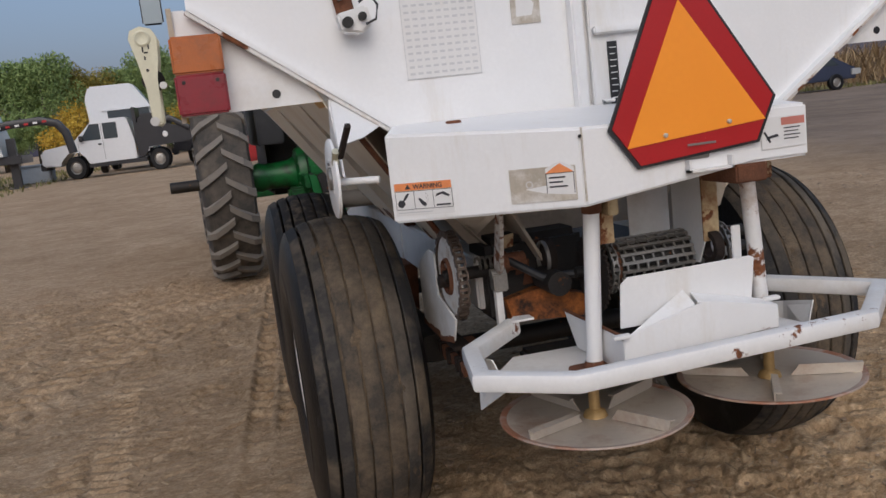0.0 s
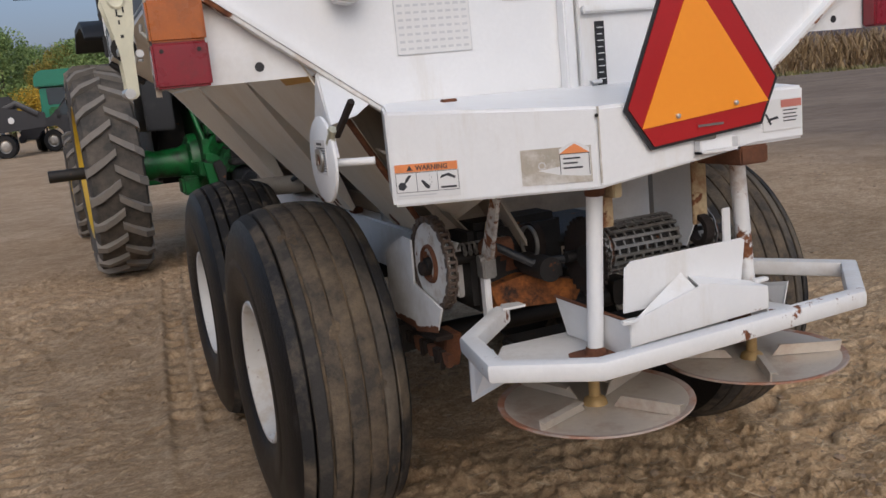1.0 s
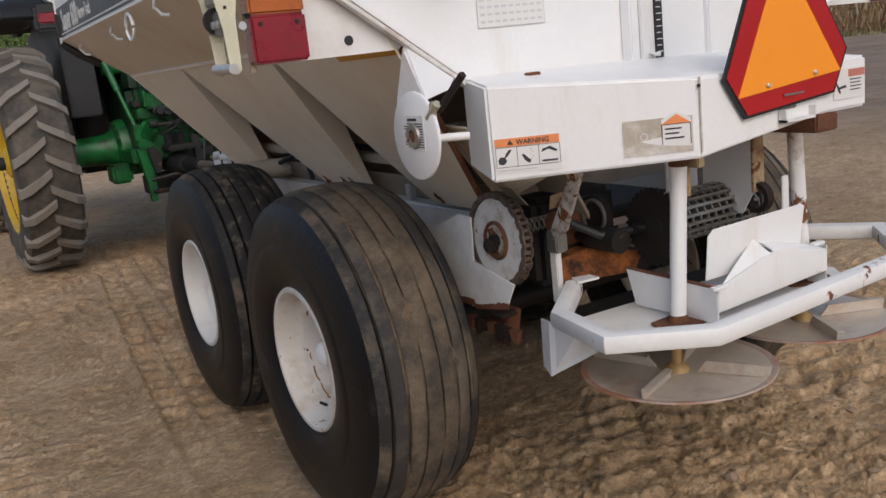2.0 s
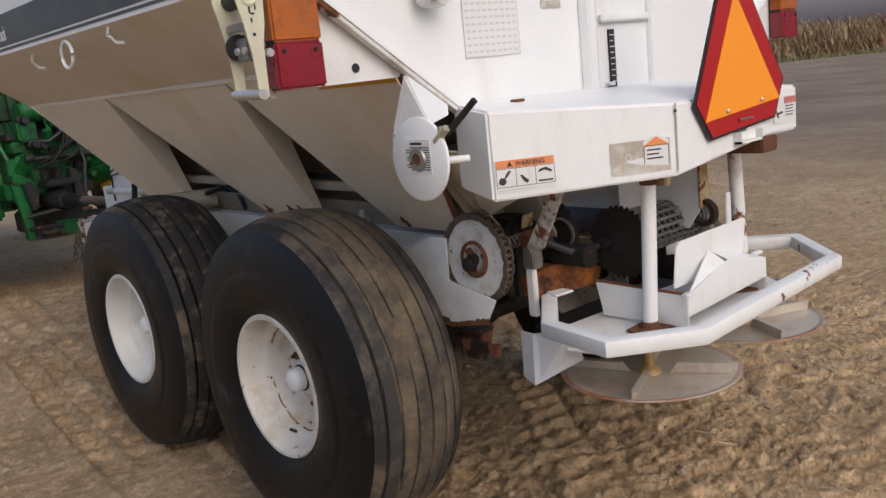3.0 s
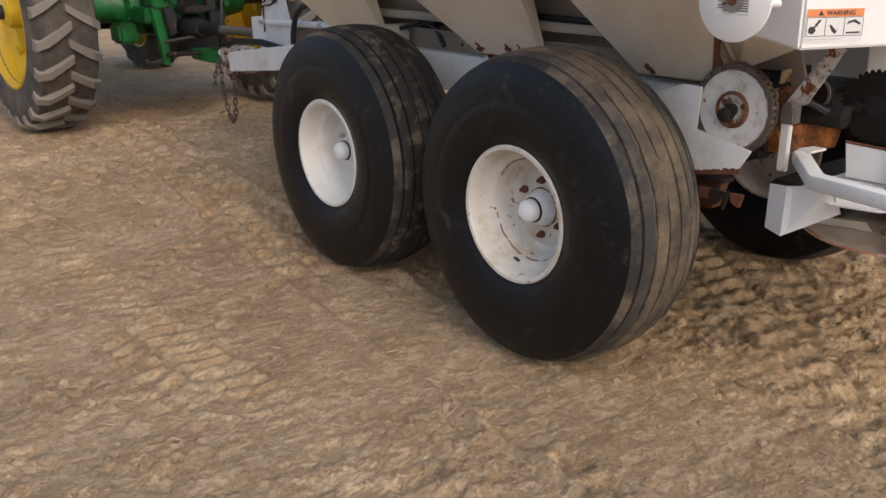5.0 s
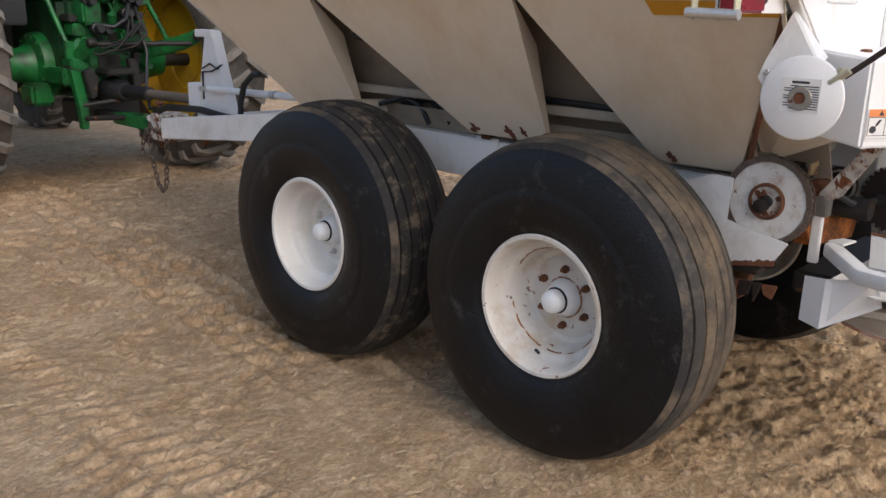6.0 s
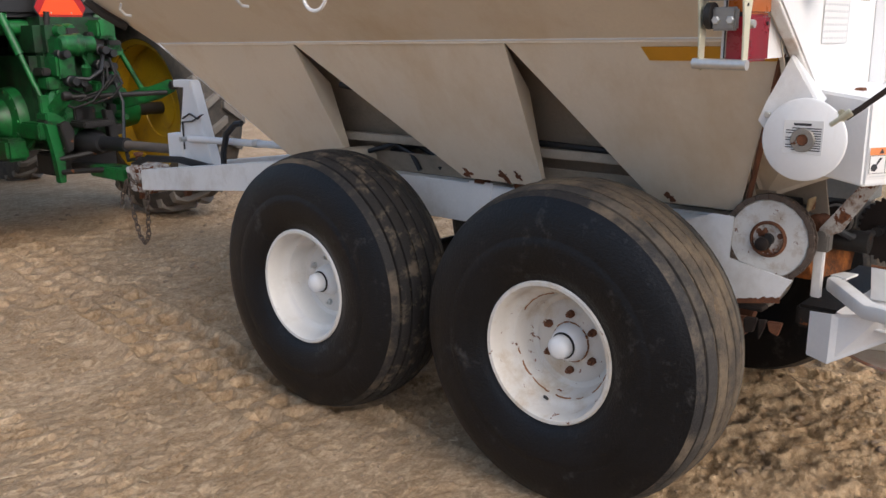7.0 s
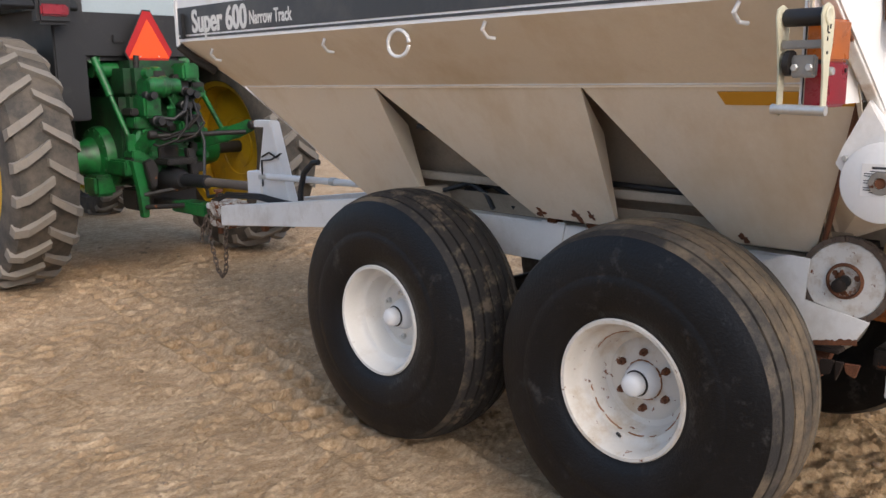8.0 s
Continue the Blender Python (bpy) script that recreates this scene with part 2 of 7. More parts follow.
def add_tube(bm, pts, r, n=10, square=False, up=(0, 0, 1), r_end=None):
    """A round or square tube along points, mitred at the bends, closed at both ends."""
    p = [V(*q) for q in pts]
    if square:
        ring = [(-0.55, -1), (0.55, -1), (0.87, -0.87), (1, -0.55), (1, 0.55), (0.87, 0.87), (0.55, 1), (-0.55, 1), (-0.87, 0.87), (-1, 0.55), (-1, -0.55), (-0.87, -0.87)]
    else:
        ring = [(math.cos(2 * math.pi * i / n), math.sin(2 * math.pi * i / n)) for i in range(n)]
    k = len(ring)
    rows = []
    for i, q in enumerate(p):
        a = (p[i] - p[i - 1]).normalized() if i else None
        b = (p[i + 1] - p[i]).normalized() if i < len(p) - 1 else None
        d = (a or b) if not (a and b) else (a + b).normalized()
        s = d.cross(V(*up))
        if s.length < 0.05:
            s = d.cross(V(1, 0, 0))
        s.normalize()
        u = s.cross(d).normalized()
        st = 1.0 / max(0.5, d.dot(b)) if (a and b) else 1.0
        rr = r if r_end is None else r + (r_end - r) * i / (len(p) - 1)
        rows.append([bm.verts.new(q + s * cx * rr * st + u * cy * rr) for cx, cy in ring])
    for A, Bq in zip(rows, rows[1:]):
        for i in range(k):
            bm.faces.new((A[i], A[(i + 1) % k], Bq[(i + 1) % k], Bq[i]))
    bm.faces.new(rows[0][::-1])
    bm.faces.new(rows[-1])
    return bm


AX = {'x': Matrix(((0, 0, 1), (1, 0, 0), (0, 1, 0))), 'y': Matrix(((0, 1, 0), (0, 0, 1), (1, 0, 0))), 'z': Matrix.Identity(3)}


def add_lathe(bm, profile, c, axis='z', n=32, closed=False, m=None):
    """Turns a profile of (radius, along) round an axis through c. closed: the profile is a loop; else its ends are capped."""
    R = AX[axis] if m is None else m
    c = V(*c)
    rows = []
    for r, a in profile:
        rows.append([bm.verts.new(c + R @ V(r * math.cos(2 * math.pi * i / n), r * math.sin(2 * math.pi * i / n), a)) for i in range(n)])
    pairs = list(zip(rows, rows[1:]))
    if closed:
        pairs.append((rows[-1], rows[0]))
    for A, Bq in pairs:
        for i in range(n):
            bm.faces.new((A[i], A[(i + 1) % n], Bq[(i + 1) % n], Bq[i]))
    if not closed:
        for row, flip in ((rows[0], True), (rows[-1], False)):
            bm.faces.new(row[::-1] if flip else row)
    return bm


def mesh_of(name, bm, mat, smooth=True, angle=38):
    me = bpy.data.meshes.new(name)
    bmesh.ops.recalc_face_normals(bm, faces=bm.faces)
    bm.to_mesh(me)
    bm.free()
    me.materials.append(mat)
    if smooth:
        for poly in me.polygons:
            poly.use_smooth = True
        me.set_sharp_from_angle(angle=radians(angle))
    return me


def part(name, bm, mat, parent=None, label="", smooth=True, angle=38):
    ob = new(name, mesh_of(name, bm, mat, smooth, angle))
    if parent is not None:
        ob.parent = parent
        if parent.parent is None:
            ob.matrix_parent_inverse = Matrix.Translation(parent.location).inverted()
    if label:
        ob["label"] = label
    return ob


def thing(name, at, label, category, group="", kind=""):
    ob = new(name)
    ob.location = at
    ob.matrix_world = Matrix.Translation(at)
    return tagged(ob, label, category, group, kind)


def B():
    return bmesh.new()


def bolt(at, axis, r, h, mat, parent, name="bolt"):
    return part(name, add_lathe(B(), [(r, 0), (r, h * 0.8), (r * 0.8, h)], at, axis, 6), mat, parent)


# ---- ground ----
def spaced(lo, hi, step, far, grow=1.09):
    """Lines close together between lo and hi, wider and wider apart out to far."""
    mid = list(np.arange(lo, hi + 1e-6, step))
    out, d, v = [], step, hi
    while v < far:
        d *= grow
        v += d
        out.append(v)
    back, d, v = [], step, lo
    while v > -far:
        d *= grow
        v -= d
        back.append(v)
    return np.array(back[::-1] + mid + out)


# wheel tracks: a point on the line, heading, bend, half width, lug pitch, depth
TRACKS = [(-0.85, 5.5, 5.0, 0.004, 0.20, 0.140, 0.046), (-1.74, 4.0, -5.0, 0.03, 0.15, 0.085, 0.014),
          (-2.6, 5.0, 38.0, 0.03, 0.19, 0.15, 0.018), (-3.3, 4.6, 24.0, 0.05, 0.18, 0.13, 0.015), (-2.7, 3.2, -20.0, 0.02, 0.17, 0.12, 0.014),
          (0.95, 4.0, -3.0, 0.01, 0.20, 0.145, 0.026), (-0.35, 2.1, 80.0, 0.03, 0.17, 0.13, 0.024), (0.02, 3.0, 35.0, 0.02, 0.16, 0.12, 0.026),
          (-3.1, 5.9, 60.0, -0.03, 0.12, 0.08, 0.014), (-1.9, 6.4, 84.0, 0.02, 0.16, 0.12, 0.014)]
_rng = np.random.default_rng(12)
_perm = np.tile(_rng.permutation(256), 2)
_grad = np.stack([np.cos(_rng.uniform(0, 6.2832, 256)), np.sin(_rng.uniform(0, 6.2832, 256))], -1)


def wave(x, y, seed=0):
    """Gradient noise on arrays, about -0.7 to 0.7."""
    x0, y0 = np.floor(x), np.floor(y)
    fx, fy = x - x0, y - y0
    i, j = x0.astype(int) + 37 * seed, y0.astype(int) + 91 * seed

    def corner(a, b):
        g = _grad[_perm[(_perm[(i + a) & 255] + j + b) & 255]]
        return g[..., 0] * (fx - a) + g[..., 1] * (fy - b)
    u, v = fx ** 3 * (fx * (6 * fx - 15) + 10), fy ** 3 * (fy * (6 * fy - 15) + 10)
    lo_, hi_ = corner(0, 0) * (1 - u) + corner(1, 0) * u, corner(0, 1) * (1 - u) + corner(1, 1) * u
    return lo_ * (1 - v) + hi_ * v


def ease(a, b, v):
    v = np.clip((v - a) / (b - a), 0, 1)
    return v * v * (3 - 2 * v)


def earth_heights(x, y):
    """Packed sandy yard: lugged wheel tracks, trodden plates with broken edges, a smooth rolled lane, churned soil behind the machine."""
    rise = 0.09 * ease(5.0, 7.4, y) * (1 - ease(20, 60, np.abs(y))) + 0.10 * ease(12, 34, y) * (1 - ease(150, 400, np.abs(y)))
    out = np.maximum(np.maximum(np.abs(x + 1.1) - 3.1, np.abs(y - 4.6) - 3.3), 0.0)
    base = ease(6, 0, out) * (0.014 * wave(x * 0.9, y * 0.9, 1) + 0.012 * wave(x * 2.4, y * 2.4, 2))
    near = ease(1.6, 0, out)
    wx, wy = x + 0.05 * wave(x * 4, y * 4, 3), y + 0.05 * wave(x * 4, y * 4, 4)
    turn_ = ease(-0.10, 0.10, wave(x * 0.75, y * 0.75, 16)), ease(-0.12, 0.12, wave(x * 1.1, y * 1.1, 17))

    def trodden(fa, fb, seed):
        """Noise drawn out along one of three headings, changing from patch to patch."""
        each = [wave((wx * c_ + wy * s_) * fa, (wy * c_ - wx * s_) * fb, seed) for c_, s_ in ((0.94, 0.34), (0.77, -0.64), (0.34, 0.94))]
        return (each[0] * (1 - turn_[0]) + each[1] * turn_[0]) * (1 - turn_[1]) + each[2] * turn_[1]
    churn = ease(-0.75, -0.25, x + 0.25 * wave(x * 1.5, y * 1.5, 5)) * ease(3.9, 3.2, y)
    lane = ease(0.34, 0.20, np.abs(x + 1.02 + 0.10 * (y - 4.2))) * ease(4.9, 4.2, y)
    patch = ease(-0.30, 0.20, wave(x * 0.9, y * 0.9, 6))
    rough = (0.55 + 0.55 * patch) * (1 - 0.80 * lane)
    # trodden plates: flat tops with short steep broken edges
    n1, n2 = trodden(4.6, 9.0, 7), trodden(10.0, 18.0, 8)
    n3, n4 = wave(x * 27, y * 27, 9), wave(x * 52, y * 52, 10)
    spot = ease(-0.15, 0.25, wave(x * 3.1, y * 3.1, 18))
    pick = ease(0.02, 0.22, wave(x * 5.3, y * 5.3, 19))
    plates = 0.0085 * ease(-0.04, 0.04, n1 + 0.7 * n3) * (0.25 + 0.75 * spot) + 0.0130 * ease(-0.04, 0.04, n2 + 0.6 * n4) * pick
    # scuffed prints: short shallow dents with a sharp edge
    dents = ease(0.10, 0.16, wave(wx * 7.5 + wy * 2.0, wy * 12.0, 20) + 0.25 * n4) * ease(-0.1, 0.2, wave(x * 1.7, y * 1.7, 21))
    crumbs = 0.016 * np.maximum(0, n3 - 0.14) * spot + 0.0055 * n4 - 0.016 * dents
    h = rough * (plates + crumbs)
    # churned clods and torn slabs
    tx, ty = x * 0.80 - y * 0.60 + 0.08 * wave(x * 3, y * 3, 14), y * 0.80 + x * 0.60 + 0.08 * wave(x * 3, y * 3, 15)
    c1, c2 = wave(tx * 3.6, ty * 9.5, 11), wave(tx * 8.0, ty * 17.0, 12)
    h += churn * (0.015 * ease(-0.05, 0.05, c1 + 0.30 * n3) + 0.009 * ease(-0.05, 0.05, c2 + 0.25 * n4) + 0.005 * n4 - 0.012)
    for px, py, head, k, w, pitch, deep in TRACKS:
        sx_, cy_ = math.sin(radians(head)), math.cos(radians(head))
        dx, dy = x - px, y - py
        s_ = dx * sx_ + dy * cy_
        d = (dx * cy_ - dy * sx_ - k * s_ * s_) / w
        hit_ = np.abs(d) < 1.3
        dd, ss = d[hit_], s_[hit_]
        edge_ = ease(1.2, 0.92, np.abs(dd))
        worn = 0.20 + 0.80 * ease(-0.20, 0.20, wave(x[hit_] * 1.3 + px, y[hit_] * 1.3, 13))
        worn = worn * (1 - 0.85 * lane[hit_])
        ph = ss / pitch + 0.75 * np.abs(dd) + np.where(dd > 0, 0.5, 0.0) + 0.6 * n1[hit_]
        bar = ease(0.22, 0.32, np.abs((ph % 1.0) - 0.5)) * ease(0.0, 0.16, np.abs(dd))
        rim_ = ease(0.80, 1.0, np.abs(dd)) * ease(1.28, 1.05, np.abs(dd))
        if px == TRACKS[0][0]:
            # a fresh print: three files of square pits, staggered, between smooth ridges
            worn = (0.6 + 0.4 * worn) * (0.40 + 0.60 * ease(-0.25, 0.15, wave(x[hit_] * 4.7, y[hit_] * 4.7, 22))) * (1 - 0.85 * lane[hit_])
            file_ = np.floor((dd + 1.02) / 0.68)
            across = np.abs((dd + 1.02) / 0.68 - file_ - 0.5)
            along = np.abs((ss / pitch + 0.5 * file_ + 0.5 * n1[hit_]) % 1.0 - 0.5)
            bar = 1 - ease(0.42, 0.33, across) * ease(0.38, 0.27, along)
        flat = 1 - 0.72 * edge_ * worn
        h[hit_] = h[hit_] * flat + edge_ * worn * deep * (1.35 * bar - 0.85) + 0.5 * deep * rim_ * (worn + 0.25 * lane[hit_])
    return base + near * h + rise - 0.016


gx, gy = spaced(-4.0, 2.0, 0.0115, 2600, 1.075), spaced(1.4, 7.9, 0.0115, 2600, 1.075)
GX, GY = np.meshgrid(gx, gy)
GZ = earth_heights(GX, GY)
gv = np.stack([GX, GY, GZ], -1).reshape(-1, 3).tolist()
nx = len(gx)
gi = (np.arange(len(gy) - 1)[:, None] * nx + np.arange(nx - 1)[None, :]).ravel()
gf = np.stack([gi, gi + 1, gi + nx + 1, gi + nx], -1).tolist()


def earth_height(x, y):
    """The ground sheet's height at a place."""
    i, j = max(0, min(nx - 2, int(np.searchsorted(gx, x)) - 1)), max(0, min(len(gy) - 2, int(np.searchsorted(gy, y)) - 1))
    u, v = (x - gx[i]) / (gx[i + 1] - gx[i]), (y - gy[j]) / (gy[j + 1] - gy[j])
    return float((GZ[j, i] * (1 - u) + GZ[j, i + 1] * u) * (1 - v) + (GZ[j + 1, i] * (1 - u) + GZ[j + 1, i + 1] * u) * v)


def earth_material():
    m = bpy.data.materials.new("sandy_earth")
    m.use_nodes = True
    n, l = m.node_tree.nodes, m.node_tree.links
    p = n["Principled BSDF"]
    p.inputs["Roughness"].default_value = 0.95
    p.inputs["Specular IOR Level"].default_value = 0.15
    tc = n.new("ShaderNodeTexCoord")

    def tex(s, d=8.0, r=0.65):
        t = n.new("ShaderNodeTexNoise")
        t.inputs["Scale"].default_value, t.inputs["Detail"].default_value, t.inputs["Roughness"].default_value = s, d, r
        l.new(tc.outputs["Object"], t.inputs["Vector"])
        return t.outputs[0]

    def ramp(f, a, b, c0, c1):
        r = n.new("ShaderNodeValToRGB")
        r.color_ramp.elements[0].position, r.color_ramp.elements[1].position = a, b
        r.color_ramp.elements[0].color, r.color_ramp.elements[1].color = (*c0, 1), (*c1, 1)
        l.new(f, r.inputs[0])
        return r.outputs[0]

    def mix(f, a, b, mode='MIX'):
        x = n.new("ShaderNodeMix")
        x.data_type, x.blend_type = 'RGBA', mode
        if isinstance(f, float):
            x.inputs[0].default_value = f
        else:
            l.new(f, x.inputs[0])
        l.new(a, x.inputs[6])
        l.new(b, x.inputs[7])
        return x.outputs[2]

    big = ramp(tex(0.7), 0.36, 0.64, (0.50, 0.372, 0.242), (0.62, 0.474, 0.322))
    mid = ramp(tex(3.2, 10.0, 0.78), 0.38, 0.60, (0.76, 0.71, 0.65), (1.0, 1.0, 1.0))
    fine = ramp(tex(70.0, 9.0, 0.80), 0.38, 0.58, (0.68, 0.64, 0.59), (1.04, 1.04, 1.04))
    straw = ramp(tex(120.0, 3.0), 0.62, 0.72, (0, 0, 0), (1, 1, 1))
    def chipped(s, a, b, twist, sy, turn):
        """A broken crust: islands with sharp, ragged edges, drawn out one way."""
        mp = n.new("ShaderNodeMapping")
        mp.inputs["Rotation"].default_value = (0, 0, radians(turn))
        mp.inputs["Scale"].default_value = (1.0, sy, 1.0)
        l.new(tc.outputs["Object"], mp.inputs["Vector"])
        t = n.new("ShaderNodeTexNoise")
        t.inputs["Scale"].default_value, t.inputs["Detail"].default_value, t.inputs["Roughness"].default_value, t.inputs["Distortion"].default_value = s, 9.0, 0.66, twist
        l.new(mp.outputs[0], t.inputs["Vector"])
        return ramp(t.outputs[0], a, b, (0, 0, 0), (1, 1, 1))

    chip_a, chip_b = chipped(11.0, 0.47, 0.525, 0.9, 1.9, 38), chipped(27.0, 0.50, 0.56, 0.6, 1.5, -20)
    crust = mix(1.0, ramp(chip_a, 0.0, 1.0, (0.86, 0.825, 0.785), (1.06, 1.06, 1.06)), ramp(chip_b, 0.0, 1.0, (0.88, 0.855, 0.825), (1.06, 1.06, 1.05)), 'MULTIPLY')
    c = mix(0.8, big, mid, 'MULTIPLY')
    c = mix(0.9, c, crust, 'MULTIPLY')
    c = mix(0.8, c, fine, 'MULTIPLY')
    pale = n.new("ShaderNodeRGB")
    pale.outputs[0].default_value = (0.52, 0.42, 0.29, 1)
    c = mix(straw, c, pale.outputs[0])
    # lighter churned soil on the stubble side; greyer packed road beyond
    sp = n.new("ShaderNodeSeparateXYZ")
    l.new(tc.outputs["Object"], sp.inputs[0])

    def edge(sock, a, b, wob):
        ad = n.new("ShaderNodeMath")
        ad.operation = 'MULTIPLY_ADD'
        l.new(tex(0.9), ad.inputs[0])
        ad.inputs[1].default_value = wob
        l.new(sock, ad.inputs[2])
        r = n.new("ShaderNodeMapRange")
        r.inputs[1].default_value, r.inputs[2].default_value = a + wob / 2, b + wob / 2
        l.new(ad.outputs[0], r.inputs[0])
        return r.outputs[0]

    stubble_mask = n.new("ShaderNodeMath")
    stubble_mask.operation = 'MULTIPLY'
    l.new(edge(sp.outputs[0], -1.1, 0.1, 1.6), stubble_mask.inputs[0])
    l.new(edge(sp.outputs[1], 5.2, 3.4, 1.2), stubble_mask.inputs[1])
    stubble_pale = n.new("ShaderNodeRGB")
    stubble_pale.outputs[0].default_value = (1.22, 1.19, 1.12, 1)
    c2 = mix(1.0, c, stubble_pale.outputs[0], 'MULTIPLY')
    c = mix(stubble_mask.outputs[0], c, c2)
    # multiplier that lightens the yard further off
    dusty = n.new("ShaderNodeRGB")
    dusty.outputs[0].default_value = (1.16, 1.15, 1.16, 1)
    c = mix(edge(sp.outputs[1], 5.6, 8.5, 1.5), c, mix(1.0, c, dusty.outputs[0], 'MULTIPLY'))
    road = n.new("ShaderNodeRGB")
    road.outputs[0].default_value = (0.36, 0.285, 0.225, 1)
    rd = mix(0.8, road.outputs[0], mid, 'MULTIPLY')
    rd = mix(0.8, rd, fine, 'MULTIPLY')
    rd = mix(0.9, rd, ramp(tex(0.35, 6.0), 0.35, 0.65, (0.72, 0.70, 0.68), (1.15, 1.12, 1.08)), 'MULTIPLY')
    c = mix(edge(sp.outputs[0], 5.5, 9.0, 3.0), c, rd)
    l.new(c, p.inputs["Base Color"])
    flake = n.new("ShaderNodeMath")
    flake.operation = 'MULTIPLY_ADD'
    l.new(chip_b, flake.inputs[0])
    flake.inputs[1].default_value = 0.55
    l.new(chip_a, flake.inputs[2])
    b0 = n.new("ShaderNodeBump")
    b0.inputs["Strength"].default_value, b0.inputs["Distance"].default_value = 0.75, 0.0050
    l.new(flake.outputs[0], b0.inputs["Height"])
    b1 = n.new("ShaderNodeBump")
    l.new(b0.outputs[0], b1.inputs["Normal"])
    b1.inputs["Strength"].default_value, b1.inputs["Distance"].default_value = 0.8, 0.005
    l.new(tex(38.0, 9.0, 0.78), b1.inputs["Height"])
    b2 = n.new("ShaderNodeBump")
    b2.inputs["Strength"].default_value, b2.inputs["Distance"].default_value = 0.8, 0.005
    l.new(tex(110.0, 5.0), b2.inputs["Height"])
    l.new(b1.outputs[0], b2.inputs["Normal"])
    l.new(b2.outputs[0], p.inputs["Normal"])
    return m


EARTH = earth_material()
gm = bpy.data.meshes.new("ground")
gm.from_pydata(gv, [], gf)
gm.materials.append(EARTH)
for poly in gm.polygons:
    poly.use_smooth = True
ground = tagged(new("ground", gm), "packed tan sandy earth with tyre marks and straw bits", "ground", kind="structure")

# ---- fertilizer spreader ----
CX = -0.05          # centre plane of the spreader
CREASE_Z, CREASE_X = 1.36, 0.75   # half width at the crease
UP, LOW = 1.38, 0.69              # run per rise of the flared and the steep wall
REAR_Y, FRONT_Y = 2.87, 5.56
TOP_Z = 1.55
spreader = thing("fertilizer_spreader", (CX, 4.0, 0), "white pull-type fertilizer spreader with tandem wheels, dusty and rust-chipped", "spreader")


def wall_x(z, side):
    """The hopper's outer side at a height."""
    run = UP * (z - CREASE_Z) if z > CREASE_Z else LOW * (z - CREASE_Z)
    return CX + side * (CREASE_X + run)


T = 0.006
for side in (-1, 1):
    # flared upper side
    a, b = wall_x(CREASE_Z, side), wall_x(TOP_Z, side)
    part("side_panel", add_prism(B(), [(a, REAR_Y, CREASE_Z), (a, FRONT_Y, CREASE_Z), (b, FRONT_Y + 0.07, TOP_Z), (b, REAR_Y, TOP_Z)], (-side * T, 0, T)), HOPPER, spreader,
         "dusty beige-white flared sheet steel")
    # weld seam along the crease
    part("weld_seam", add_tube(B(), [(a - side * 0.001, REAR_Y, CREASE_Z), (a - side * 0.001, FRONT_Y, CREASE_Z)], 0.0035, 6), WHITE, spreader)
    # upright rim with the dark stripe
    part("rim_band", add_prism(B(), [(b, REAR_Y, TOP_Z), (b, FRONT_Y + 0.07, TOP_Z), (b, FRONT_Y + 0.07, TOP_Z + 0.23), (b, REAR_Y, TOP_Z + 0.23)], (-side * T, 0, 0)), WHITE_CLEAN, spreader)
    part("top_rail", add_tube(B(), [(b - side * 0.02, REAR_Y, TOP_Z + 0.245), (b - side * 0.02, FRONT_Y + 0.30, TOP_Z + 0.245)], 0.035, 12), BLACK, spreader, "rolled dark tarp tube")
    # lower steep panels, each tapering to the frame, with triangular pockets between
    lows = ((5.54, 4.655, 4.725, 5.11), (4.655, 3.695, 3.775, 4.12), (3.695, REAR_Y, 3.09, 3.36))
    for c0, c1, b1, b0 in lows:
        zb = 0.872
        xb = wall_x(zb, side)
        part("hopper_panel", add_prism(B(), [(a, c0, CREASE_Z), (a, c1, CREASE_Z), (xb, b1, zb), (xb, b0, zb)], (-side * T, 0, T * 0.7)), HOPPER, spreader)
    for yc, yb, ym in ((4.655, 4.725, 4.715), (3.695, 3.775, 3.765)):
        xb = wall_x(0.872, side)
        part("gusset", add_prism(B(), [(a, yc, CREASE_Z - 0.004), (xb, yb, 0.872), (xb - side * 0.012, yb, 0.885), (wall_x(1.20, side) - side * 0.12, ym, 1.20)], (0, -T, 0)), HOPPER, spreader)
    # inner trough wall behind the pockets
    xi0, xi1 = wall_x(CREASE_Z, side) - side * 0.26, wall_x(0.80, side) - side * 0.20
    part("trough_wall", add_prism(B(), [(xi0, 5.45, CREASE_Z - 0.01), (xi0, REAR_Y + 0.03, CREASE_Z - 0.01), (xi1, REAR_Y + 0.03, 0.74), (xi1, 5.2, 0.74)], (-side * T, 0, T)), SHADE_GRIME, spreader)
    part("pocket_pipe", add_tube(B(), [(wall_x(0.98, side) - side * 0.10, 5.0, 0.985), (wall_x(0.98, side) - side * 0.10, 3.0, 0.985)], 0.017, 8, square=True), SHADE_GRIME, spreader)
    # the dark paint here stands in for shade under the overhanging panel
    part("skirt_plate", add_prism(B(), [(CX + side * 0.305, 3.0, 0.846), (CX + side * 0.305, 5.1, 0.846), (CX + side * 0.385, 5.1, 0.935), (CX + side * 0.385, 3.0, 0.935)], (-side * 0.004, 0, 0)), SHADE_GRIME, spreader)
    part("ledge", add_prism(B(), [(a, REAR_Y + 0.02, CREASE_Z - 0.004), (a, 5.5, CREASE_Z - 0.004), (xi0, 5.5, CREASE_Z - 0.004), (xi0, REAR_Y + 0.02, CREASE_Z - 0.004)], (0, 0, -T)), HOPPER, spreader)
